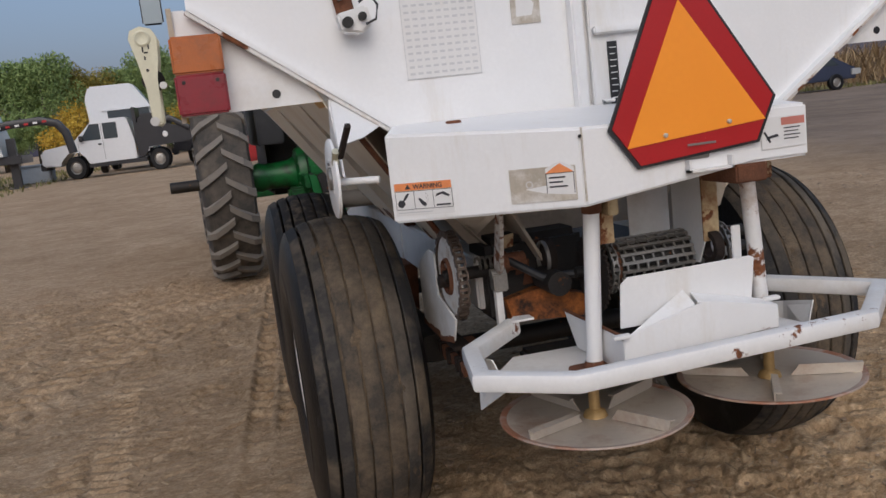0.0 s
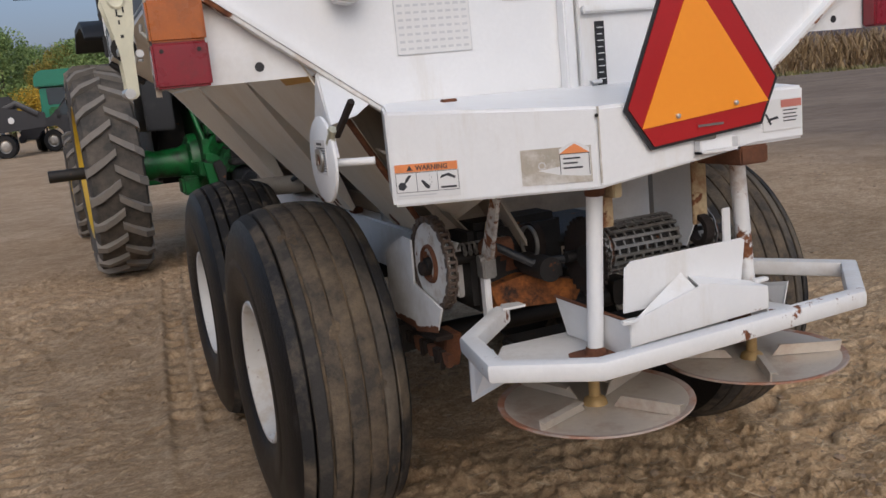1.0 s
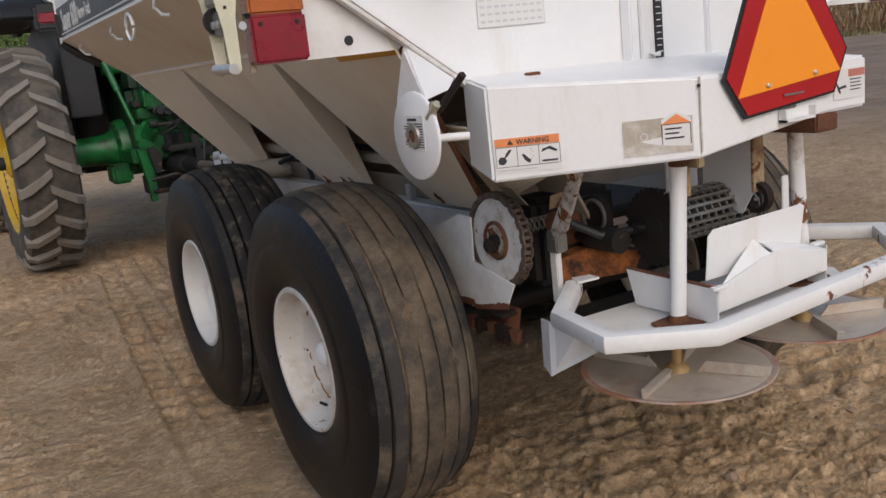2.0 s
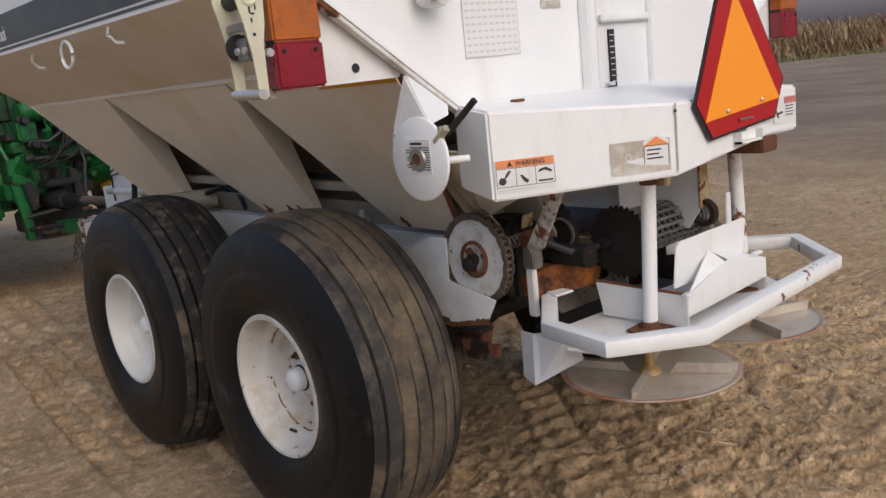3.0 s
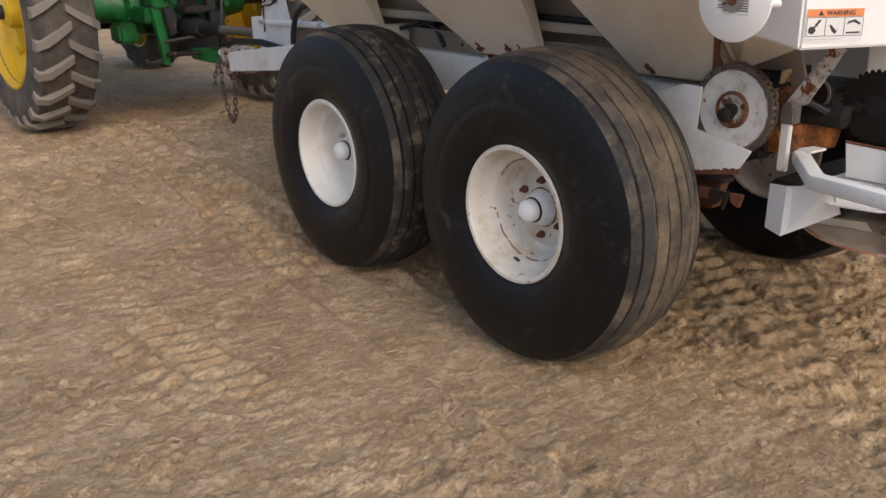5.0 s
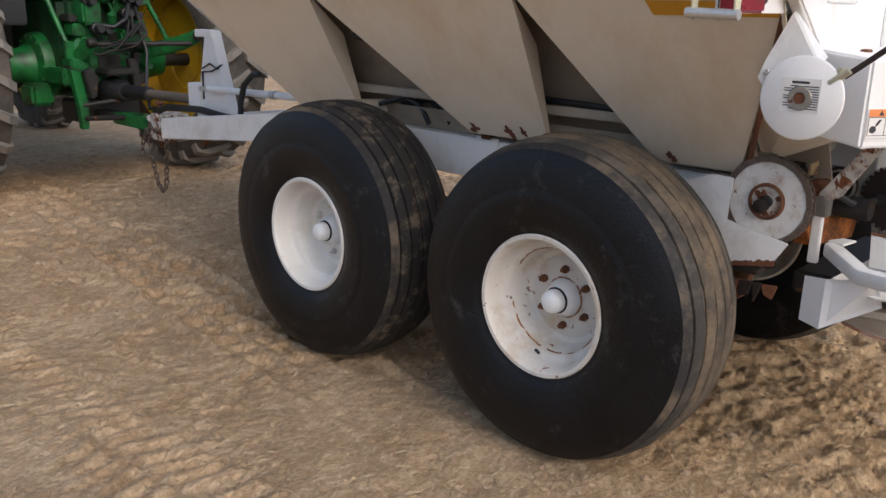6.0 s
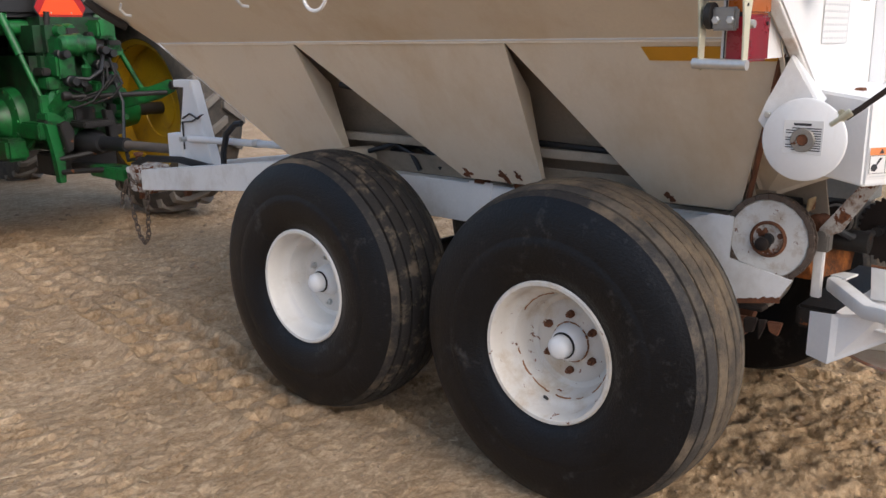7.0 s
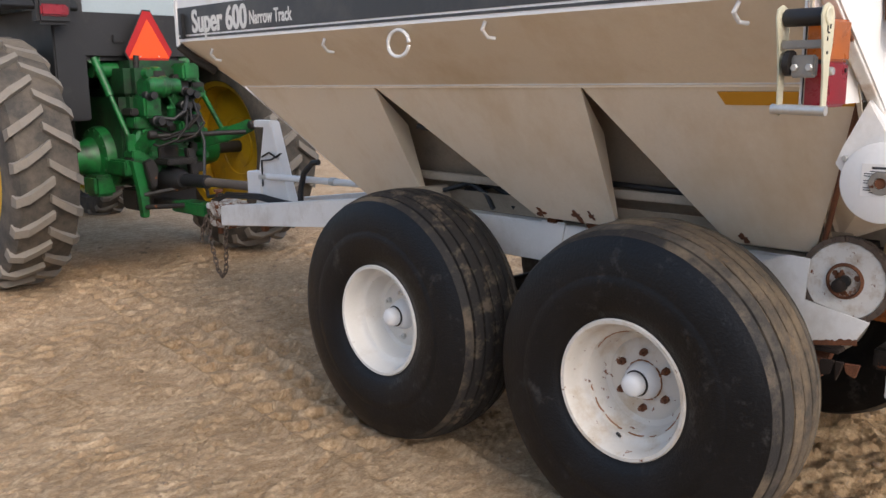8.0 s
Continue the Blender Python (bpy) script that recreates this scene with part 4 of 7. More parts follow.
part("rust_edge", add_prism(B(), low_ + [(x, y, z + 0.016 + 0.014 * noise.noise(V(y * 22, 1.7, 0)) + 0.008 * noise.noise(V(y * 75, 4.1, 0)) + rr_.uniform(0, 0.003)) for x, y, z in low_[::-1]], (-0.0012, 0, 0)), RUST, spreader, smooth=False)
part("gear_bracket", add_prism(B(), [(-0.47, 3.02, 0.60), (-0.47, 3.12, 0.60), (-0.47, 3.10, 0.50), (-0.47, 3.05, 0.50)], (0.05, 0, 0), 0.004), RUST, spreader)
SPC = (-0.50, 2.985, 0.812)
spk = part("drive_sprocket", add_lathe(B(), [(0.050, -0.006), (0.108, -0.006), (0.112, 0.0), (0.108, 0.006), (0.050, 0.006)], SPC, 'x', 48, closed=True), SPROCKET_WHITE, spreader, "white-painted drive sprocket with rusty hub")
part("hub_ring", add_lathe(B(), [(0.043, -0.012), (0.046, -0.016), (0.051, -0.011), (0.053, 0.0), (0.043, 0.0)], SPC, 'x', 32, closed=True), RUST, spk, "rusty hub ring")
part("hub_face", add_lathe(B(), [(0.0005, -0.006), (0.044, -0.006), (0.044, 0.0), (0.0005, 0.0)], SPC, 'x', 24), HITCH, spk, "chipped white hub face")
part("shaft_end", add_lathe(B(), [(0.020, -0.004), (0.019, -0.030), (0.013, -0.034), (0.0005, -0.034)], (SPC[0], SPC[1] + 0.010, SPC[2] - 0.012), 'x', 12), DARKRUST, spk, "dark greasy shaft end")
part("shaft_key", add_prism(B(), [(SPC[0] - 0.010, SPC[1] + 0.004, SPC[2] + 0.004), (SPC[0] - 0.010, SPC[1] + 0.016, SPC[2] + 0.010), (SPC[0] - 0.010, SPC[1] + 0.010, SPC[2] + 0.034), (SPC[0] - 0.010, SPC[1] + 0.002, SPC[2] + 0.032)], (-0.010, 0, 0), 0.002), RUST, spk)
for da in (35, 160, 275):
    part("rust_fleck", add_lathe(B(), [(0.0005, -0.0085), (0.007, -0.0078), (0.009, -0.006), (0.0005, -0.005)], (SPC[0], SPC[1] + 0.034 * math.cos(radians(da)), SPC[2] + 0.034 * math.sin(radians(da))), 'x', 7), RUST, spk)
part("sprocket_shaft", add_tube(B(), [(SPC[0] - 0.02, SPC[1], SPC[2]), (0.40, SPC[1], SPC[2])], 0.018, 12), GREASE, spreader)


def chain_ring(c, r, n, w, mat, parent, arc=(0, 360)):
    """Roller chain wrapped round a sprocket: paired side plates and rollers."""
    bm = B()
    for k in range(n):
        a = radians(arc[0] + (arc[1] - arc[0]) * k / n)
        ca, sa = math.cos(a), math.sin(a)
        m = Matrix.Translation((c[0], c[1] + r * ca, c[2] + r * sa)) @ Matrix.Rotation(a, 4, 'X')
        ww = w if k % 2 else w * 0.72
        L = math.pi * r / n * (arc[1] - arc[0]) / 360 * 1.25
        for s in (-1, 1):
            add_box(bm, (s * ww - 0.0016, -0.0075, -L), (s * ww + 0.0016, 0.0075, L), m)
        add_box(bm, (-w, -0.004, -0.004), (w, 0.004, 0.004), m)
    return part("roller_chain", bm, mat, parent, "worn greasy roller chain")


chain_ring((SPC[0] + 0.004, SPC[1], SPC[2]), 0.118, 40, 0.013, CHAIN, spk)

# dark toothed metering sprocket
bm = B()
pts, nt = [], 34
DC = (-0.190, 2.740, 0.812)
for k in range(nt * 4):
    a = 2 * math.pi * k / (nt * 4)
    r = 0.102 if k % 4 in (0, 1) else 0.094
    pts.append((DC[0], DC[1] + r * math.cos(a), DC[2] + r * math.sin(a)))
add_prism(bm, pts, (0.006, 0, 0))
dk = part("toothed_sprocket", bm, DARKRUST, spreader, "dark rusted toothed sprocket plate", smooth=False)
part("hub", add_lathe(B(), [(0.03, -0.004), (0.03, 0.02), (0.0005, 0.02)], DC, 'x', 18), GREASE, dk)
part("cross_shaft", add_tube(B(), [(-0.22, 2.78, 0.81), (0.30, 2.78, 0.81)], 0.014, 10), GREASE, spreader)
# drag chain running over its roller
RC = (0.03, 2.785, 0.812)
roller = part("conveyor_roller", add_lathe(B(), [(0.0005, -0.15), (0.052, -0.15), (0.052, 0.15), (0.0005, 0.15)], RC, 'x', 24), GREASE, spreader)
bm = B()
for k in range(19):
    a = 2 * math.pi * k / 19
    m = Matrix.Translation(RC) @ Matrix.Rotation(a, 4, 'X')
    add_box(bm, (-0.145, 0.060, -0.004), (0.145, 0.068, 0.004), m)
    for j in range(11):
        x = -0.14 + 0.028 * j + (0.01 if k % 2 else 0)
        add_box(bm, (x - 0.0025, 0.060, -0.004), (x + 0.0025, 0.066, 0.021), m)
part("drag_chain", bm, STEEL, roller, "shiny worn steel mesh drag chain")
for x in (-0.135, 0.195):
    chain_ring((x, RC[1], RC[2]), 0.066, 22, 0.008, STEEL, roller)
    part("roller_flange", add_lathe(B(), [(0.020, -0.006), (0.058, -0.006), (0.058, 0.006), (0.020, 0.006)], (x + 0.018, RC[1], RC[2]), 'x', 26, closed=True), RUST, roller)
# rusted hangers and sheets under the gear cover
for x, y, z0, z1, mt in ((-0.195, 2.63, 0.90, 1.03, STREAKED), (0.105, 2.66, 0.86, 1.06, STREAKED)):
    part("hanger_bar", add_box(B(), (x - 0.022, y - 0.004, z0), (x + 0.022, y + 0.004, z1), pose(0, 0, 0), 0.002), mt, spreader, "rust-streaked hanger bar")
part("strap_ring", add_lathe(B(), [(0.026, -0.012), (0.040, -0.012), (0.040, 0.012), (0.026, 0.012)], (0.105, 2.66, 0.845), 'x', 20, closed=True), DARKRUST, spreader)
part("divider_plate", add_prism(B(), [(0.10, 2.84, 1.08), (0.085, 2.66, 1.08), (0.085, 2.66, 0.86), (0.09, 2.70, 0.80), (0.10, 2.84, 0.80)], (0.004, 0, 0)), WHITE, spreader)
part("inner_side_plate", add_prism(B(), [(-0.02, 2.86, 1.10), (0.10, 2.86, 1.10), (0.10, 2.86, 0.86), (-0.02, 2.86, 0.86)], (0, 0.004, 0)), FRAME_WHITE, spreader)
part("tray_strut", add_box(B(), (0.125, 2.60, 0.70), (0.150, 2.606, 0.90), None, 0.002), WHITE, spreader)
part("inner_back_plate", add_prism(B(), [(-0.60, 3.06, 1.12), (0.48, 3.06, 1.12), (0.38, 3.06, 0.88), (-0.42, 3.06, 0.88)], (0, 0.005, 0)), SHADE_GRIME, spreader)
part("chute_left", add_prism(B(), [(-0.64, 2.87, 1.12), (-0.60, 3.05, 1.12), (-0.40, 3.05, 0.90), (-0.38, 2.87, 0.98)], (0.004, 0, 0.004)), HOPPER, spreader)
part("hopper_end_edge", add_tube(B(), [(-0.50, 3.05, 0.92), (-0.78, 2.885, 1.32)], 0.008, 6), RUST, spreader)
part("rusty_chute", add_prism(B(), [(-0.36, 2.90, 0.675), (-0.15, 2.86, 0.670), (-0.12, 2.86, 0.72), (-0.28, 2.90, 0.755), (-0.37, 2.92, 0.735)], (0, 0.06, 0), 0.002), ORANGE_RUST, spreader, "orange rusted chute wall")
part("gearbox", add_box(B(), (-0.40, 2.95, 0.66), (-0.12, 3.15, 0.90), None, 0.02), GREASE, spreader, "greasy black gearbox")
part("gear_hub", add_lathe(B(), [(0.0005, -0.05), (0.022, -0.05), (0.030, -0.04), (0.030, -0.02), (0.024, -0.018), (0.024, 0.03), (0.0005, 0.03)], (-0.345, 2.90, 0.842), 'x', 20), RUST, spreader)
part("clutch_ring", add_lathe(B(), [(0.040, -0.006), (0.046, -0.006), (0.046, 0.006), (0.040, 0.006)], (-0.265, 2.88, 0.842), 'x', 28, closed=True), STEEL, spreader, "worn steel clutch ring")
part("clutch_disc", add_lathe(B(), [(0.0005, 0.0), (0.052, 0.0), (0.052, 0.018), (0.0005, 0.018)], (-0.262, 2.885, 0.842), 'x', 28), DARKRUST, spreader)
for k, (yy, zz) in enumerate(((2.93, 0.872), (2.91, 0.800), (2.95, 0.760))):
    part("bracket_tab", add_prism(B(), [(-0.37 + 0.03 * k, yy, zz), (-0.335 + 0.03 * k, yy - 0.01, zz + 0.006), (-0.33 + 0.03 * k, yy - 0.01, zz + 0.042), (-0.362 + 0.03 * k, yy, zz + 0.036)], (0.004, 0.008, 0), 0.002), STREAKED if k == 0 else RUST, spreader)
part("spring_coil", add_tube(B(), [(-0.44 + 0.0022 * k, 2.93 + 0.016 * math.cos(k * 0.9), 0.845 + 0.016 * math.sin(k * 0.9)) for k in range(60)], 0.0035, 5), STEEL, spreader)
part("hydraulic_motor", add_lathe(B(), [(0.0005, -0.07), (0.032, -0.07), (0.032, 0.05), (0.022, 0.055), (0.022, 0.09), (0.0005, 0.09)], (-0.262, 2.855, 0.785), 'y', 20), GREASE, spreader)
part("motor_hose", add_tube(B(), [(-0.14, 2.80, 0.80), (-0.21, 2.79, 0.805), (-0.29, 2.83, 0.80), (-0.38, 2.90, 0.86)], 0.011, 8), BLACK, spreader)
part("under_spindle_box", add_box(B(), (-0.34, 2.72, 0.52), (0.25, 2.95, 0.59), None, 0.01), GREASE, spreader)
# scaled rust along lower edges
rz = random.Random(15)
for k in range(9):
    y = 2.95 + 0.035 * k
    s = rz.uniform(0.010, 0.022)
    part("rust_scale", add_prism(B(), [(-0.505, y - s, 0.575), (-0.505, y + s, 0.572), (-0.505, y + s * 0.6, 0.545 - rz.uniform(0, 0.03)), (-0.505, y - s * 0.5, 0.550 - rz.uniform(0, 0.02))], (0.016, 0, 0), 0.002), DARKRUST if k % 3 else RUST, spreader)
for y, z, r in ((4.74, 0.888, 0.018), (4.09, 0.893, 0.026), (3.925, 0.896, 0.028), (3.86, 0.905, 0.018), (3.30, 0.892, 0.020)):
    out = []
    for k in range(18):
        a = 2 * math.pi * k / 18
        q = r * (0.75 + 0.9 * noise.noise(V(math.cos(a) * 1.8, math.sin(a) * 1.8, y * 7)))
        zz = z + q * math.sin(a) * 0.8
        out.append((wall_x(zz, -1) - 0.0015, y + q * math.cos(a), zz))
    part("rust_patch", add_prism(B(), out, (-0.0015, 0, -0.001)), RUST, spreader, "flaking orange-brown rust patch", smooth=False)
# feed-gate lever: bent flat bar, joint and hanging link
part("gate_lever", add_prism(B(), [(-0.425, 2.755, 1.01), (-0.425, 2.715, 1.01), (-0.405, 2.825, 0.835), (-0.405, 2.865, 0.815), (-0.405, 2.885, 0.835)], (0.010, 0, 0), 0.002), HITCH, spreader, "chipped white flat-bar lever")
part("lever_joint", add_lathe(B(), [(0.0005, -0.02), (0.014, -0.02), (0.014, 0.02), (0.0005, 0.02)], (-0.40, 2.872, 0.822), 'x', 12), STEEL, spreader)
part("lever_clevis", add_box(B(), (-0.418, 2.850, 0.775), (-0.380, 2.892, 0.825), None, 0.004), STEEL, spreader)
part("link_bar", add_box(B(), (-0.412, 2.862, 0.640), (-0.394, 2.890, 0.80), None, 0.003), WHITE_RUST, spreader)

# gauge disc on its ear plate, with tee knob and dark crank handle
part("ear_plate", add_prism(B(), [(-0.785, 2.862, 1.318), (-0.785, 2.79, 1.20), (-0.785, 2.76, 1.13), (-0.785, 2.90, 1.13), (-0.785, 2.93, 1.165), (-0.785, 2.915, 1.205)], (0.006, 0, 0), 0.0015), WHITE, spreader)
part("ear_web", add_prism(B(), [(-0.782, 2.862, 1.318), (-0.785, 2.79, 1.20), (-0.72, 2.80, 1.215), (-0.66, 2.866, 1.24)], (0.002, -0.004, 0.003)), WHITE_CLEAN, spreader)
bolt((-0.786, 2.905, 1.18), 'x', 0.008, -0.01, GALV, spreader)
gauge = part("gauge_disc", add_lathe(B(), [(0.0005, -0.007), (0.092, -0.007), (0.096, -0.004), (0.096, 0.002), (0.0005, 0.002)], (-0.80, 2.813, 1.127), 'x', 48), WHITE_CLEAN, spreader, "round white gauge disc with printed instructions")
part("instruction_label", add_box(B(), (-0.8085, 2.768, 1.095), (-0.8072, 2.858, 1.172), None), PAPER, gauge)
for k in range(10):
    z = 1.153 - 0.0056 * k
    part("text_line", add_box(B(), (-0.8093, 2.772, z), (-0.8087, 2.772 + (0.08 if k % 3 else 0.066), z + 0.0022)), INK, gauge)
part("text_heading", add_box(B(), (-0.8093, 2.795, 1.160), (-0.8087, 2.835, 1.1655)), INK, gauge)
part("bearing_ring", add_lathe(B(), [(0.014, -0.014), (0.026, -0.014), (0.029, -0.008), (0.014, -0.006)], (-0.80, 2.813, 1.127), 'x', 24, closed=True), STEEL, gauge, "worn steel bearing")
part("bearing_core", add_lathe(B(), [(0.0005, -0.011), (0.013, -0.011), (0.013, -0.007), (0.0005, -0.007)], (-0.80, 2.813, 1.127), 'x', 16), RUST, gauge)
part("gauge_shaft", add_tube(B(), [(-0.79, 2.80, 1.118), (-0.70, 2.76, 1.115)], 0.009, 12), WHITE, spreader)
knob = part("tee_knob", add_tube(B(), [(-0.80, 2.755, 1.165), (-0.80, 2.715, 1.195)], 0.009, 10), ZINC, spreader)
part("knob_arm", add_box(B(), (-0.806, 2.728, 1.165), (-0.794, 2.742, 1.20), None, 0.003), ZINC, knob)
part("crank_handle", add_tube(B(), [(-0.79, 2.728, 1.180), (-0.785, 2.70, 1.203), (-0.775, 2.645, 1.250)], 0.0065, 10, square=True), DARKRUST, spreader, "flat crank handle, dark brown with bare end")


# flat labels and writing on a face given by its corner, its rightward direction and its outward normal
class Face:
    def __init__(self, o, u, n):
        self.o, self.u, self.n = V(*o), V(*u).normalized(), V(*n).normalized()
        self.w = V(0, 0, 1)

    def at(self, s, t, h=0.0):
        return self.o + self.u * s + self.w * t + self.n * h

    def sheet(self, bm, pts, h, thick=0.0008):
        return add_prism(bm, [self.at(s, t, h) for s, t in pts], self.n * thick)

    def rect(self, name, s0, t0, s1, t1, h, mat, parent, label=""):
        return part(name, self.sheet(B(), [(s0, t0), (s1, t0), (s1, t1), (s0, t1)], h), mat, parent, label, smooth=False)


def lettering(name, text, face, s, t, size, h, mat, parent, squeeze=1.0, bold=0.012):
    """Words in the built-in font, as a thin mesh on a face."""
    cu = bpy.data.curves.new(name, 'FONT')
    cu.body, cu.size, cu.extrude, cu.offset = text, size, 0.0003, size * 0.020
    tmp = bpy.data.objects.new(name, cu)
    me = bpy.data.meshes.new_from_object(tmp)
    bpy.data.objects.remove(tmp)
    flat = [v.co.copy() for v in me.vertices]
    polys = [tuple(q.vertices) for q in me.polygons]
    me = bpy.data.meshes.new(name)
    k = len(flat)
    # two strikes side by side make the strokes bold
    me.from_pydata([face.at(s + (c.x + d) * squeeze, t + c.y, h + c.z + d * 0.02) for d in (0.0, size * bold) for c in flat], [], polys + [tuple(i + k for i in q) for q in polys])
    me.materials.append(mat)
    ob = new(name, me)
    ob.parent = parent
    return ob


left = Face((-0.686, 2.706, 0), (0.38, -0.238, 0), (-0.531, -0.847, 0))
wl = left.rect("warning_label", 0.008, 1.028, 0.150, 1.104, 0.0012, PAPER, spreader, "white warning label with an orange heading band")
left.rect("heading_band", 0.010, 1.086, 0.148, 1.1035, 0.0022, LABEL_ORANGE, wl)
lettering("heading", "WARNING", left, 0.056, 1.0895, 0.0145, 0.0034, INK, wl)
part("warning_triangle", left.sheet(B(), [(0.036, 1.0895), (0.050, 1.0895), (0.043, 1.1005)], 0.0032), INK, wl, smooth=False)
for s in (0.0105, 0.057, 0.1035):
    left.rect("panel_frame", s, 1.042, s + 0.0445, 1.084, 0.0022, PAPER, wl)
for s in (0.0105, 0.0562, 0.1025, 0.1478):
    left.rect("panel_line", s, 1.042, s + 0.001, 1.084, 0.0026, INK, wl)
for t in (1.042, 1.084):
    left.rect("panel_line", 0.0105, t, 0.1478, t + 0.001, 0.0026, INK, wl)
part("pictogram", left.sheet(left.sheet(B(), [(0.016, 1.050), (0.026, 1.047), (0.034, 1.055), (0.030, 1.064), (0.020, 1.065), (0.015, 1.058)], 0.0031), [(0.028, 1.060), (0.036, 1.066), (0.046, 1.079), (0.040, 1.080), (0.032, 1.071)], 0.0031), INK, wl, smooth=False)
part("pictogram", left.sheet(B(), [(0.066, 1.066), (0.070, 1.068), (0.086, 1.053), (0.082, 1.047), (0.074, 1.052)], 0.0031), INK, wl, smooth=False)
for k in range(5):
    left.rect("spark", 0.085 + 0.004 * (k % 2), 1.056 + 0.005 * k, 0.0865 + 0.004 * (k % 2), 1.0575 + 0.005 * k, 0.0031, INK, wl)
part("pictogram", left.sheet(B(), [(0.108, 1.068), (0.124, 1.073), (0.140, 1.066), (0.143, 1.070), (0.128, 1.079), (0.112, 1.075)], 0.0031), INK, wl, smooth=False)
left.rect("text_bar", 0.109, 1.047, 0.143, 1.051, 0.0031, INK, wl)
left.rect("text_line", 0.014, 1.034, 0.098, 1.0365, 0.0022, PALE_INK, wl)
pl_ = left.rect("peeled_label", 0.284, 1.036, 0.432, 1.112, 0.0012, GLUE, spreader, "half-peeled label with glue residue")
part("label_remnant", left.sheet(B(), [(0.318, 1.066), (0.366, 1.072), (0.366, 1.108), (0.385, 1.118), (0.400, 1.122), (0.428, 1.108), (0.430, 1.048), (0.40, 1.050), (0.36, 1.055)], 0.0020), PAPER, pl_, smooth=False)
part("orange_remnant", left.sheet(B(), [(0.366, 1.098), (0.428, 1.098), (0.412, 1.109), (0.398, 1.118), (0.384, 1.110)], 0.0030), LABEL_ORANGE, pl_, smooth=False)
left.rect("border", 0.366, 1.055, 0.3675, 1.098, 0.0031, INK, pl_)
left.rect("border", 0.366, 1.0965, 0.428, 1.098, 0.0031, INK, pl_)
left.rect("border", 0.4265, 1.052, 0.428, 1.098, 0.0031, INK, pl_)
for k, w in enumerate((0.036, 0.030, 0.040)):
    left.rect("text_bar", 0.373, 1.086 - 0.010 * k, 0.373 + w, 1.0895 - 0.010 * k, 0.0031, INK, pl_)
part("ring_mark", add_lathe(B(), [(0.006, 0.0), (0.008, 0.0), (0.008, 0.0006), (0.006, 0.0006)], left.at(0.328, 1.076, 0.0030), 'x', 20, closed=True, m=Matrix((left.u, left.w, left.n)).transposed()), PALE_INK, pl_)
back = Face((-0.306, 2.468, 0), (0.543, -0.024, 0), (-0.044, -1, 0))
part("panel_seam", back.sheet(B(), [(0.0, 1.03), (0.004, 1.03), (0.004, 1.19), (0.0, 1.19)], 0.0004, 0.002), GLUE, spreader)
dl = back.rect("danger_label", 0.425, 1.090, 0.535, 1.160, 0.0012, PAPER, spreader, "white safety label with faded red band, edge peeling")
back.rect("heading_band", 0.475, 1.140, 0.533, 1.157, 0.0022, material("faded_red_ink", (0.62, 0.22, 0.17), 0.55, vary=0.2, bump=0.0), dl)
for k in range(4):
    back.rect("text_bar", 0.481, 1.132 - 0.008 * k, 0.481 + 0.040 - 0.004 * (k % 2), 1.1345 - 0.008 * k, 0.0022, INK, dl)
part("pictogram", back.sheet(back.sheet(B(), [(0.430, 1.128), (0.434, 1.130), (0.448, 1.106), (0.444, 1.103)], 0.0022), [(0.436, 1.110), (0.442, 1.118), (0.464, 1.122), (0.468, 1.116), (0.450, 1.114)], 0.0022), INK, dl, smooth=False)
bolt((-0.309, 2.466, 1.172), 'y', 0.004, -0.004, GREASE, spreader)
part("end_bracket", add_box(B(), (0.05, 2.445, 1.022), (0.13, 2.60, 1.064), pose(0, 0, 0), 0.004), RUST, spreader, "rust-stained bracket under the gear cover")



def emblem(parent, c, w, mats, yaw=0.0, roll=0.0, name="slow_vehicle_emblem"):
    """Truncated triangle: dark backing, red border, orange centre. c: middle of the base, w: full width."""
    m = Matrix.Translation(c) @ pose(0, 0, 0, 0, roll, yaw)
    h = w * 0.90

    def tri(a, y0, y1):
        k = a / w
        z0 = (1 - k) * w * 0.36
        pts = [(-0.365, 0), (0.365, 0), (0.5, 0.235), (0.078, 1.01), (-0.078, 1.01), (-0.5, 0.235)]
        bm = B()
        add_prism(bm, [m @ V(x * a, y0, z * a + z0) for x, z in pts], m.to_3x3() @ V(0, y1 - y0, 0))
        return bm
    back_ = part(name, tri(w, -0.001, 0.004), BLACK, parent, "orange triangle emblem with red border on a dark backing", smooth=False)
    part("red_border", tri(w * 0.955, -0.004, -0.0015), mats[0], back_, smooth=False)
    bm = B()
    t = w * 0.413
    z0 = w * 0.121
    add_prism(bm, [m @ V(-t, -0.0065, z0), m @ V(t, -0.0065, z0), m @ V(0, -0.0065, z0 + w * 0.72)], m.to_3x3() @ V(0, 0.002, 0))
    part("orange_centre", bm, mats[1], back_, smooth=False)
    for x in (-0.19, 0.19):
        part("bolt", add_lathe(B(), [(w * 0.013, -0.004), (w * 0.013, -0.012), (w * 0.008, -0.014)], m @ V(x * w, 0, w * 0.15), 'y', 8), GALV, back_)
    part("maker_plate", add_prism(B(), [m @ V(-0.07 * w, -0.0045, 0.05 * w), m @ V(0.07 * w, -0.0045, 0.05 * w), m @ V(0.07 * w, -0.0045, 0.085 * w), m @ V(-0.07 * w, -0.0045, 0.085 * w)], m.to_3x3() @ V(0, -0.0006, 0)), mats[0], back_, smooth=False)
    return back_


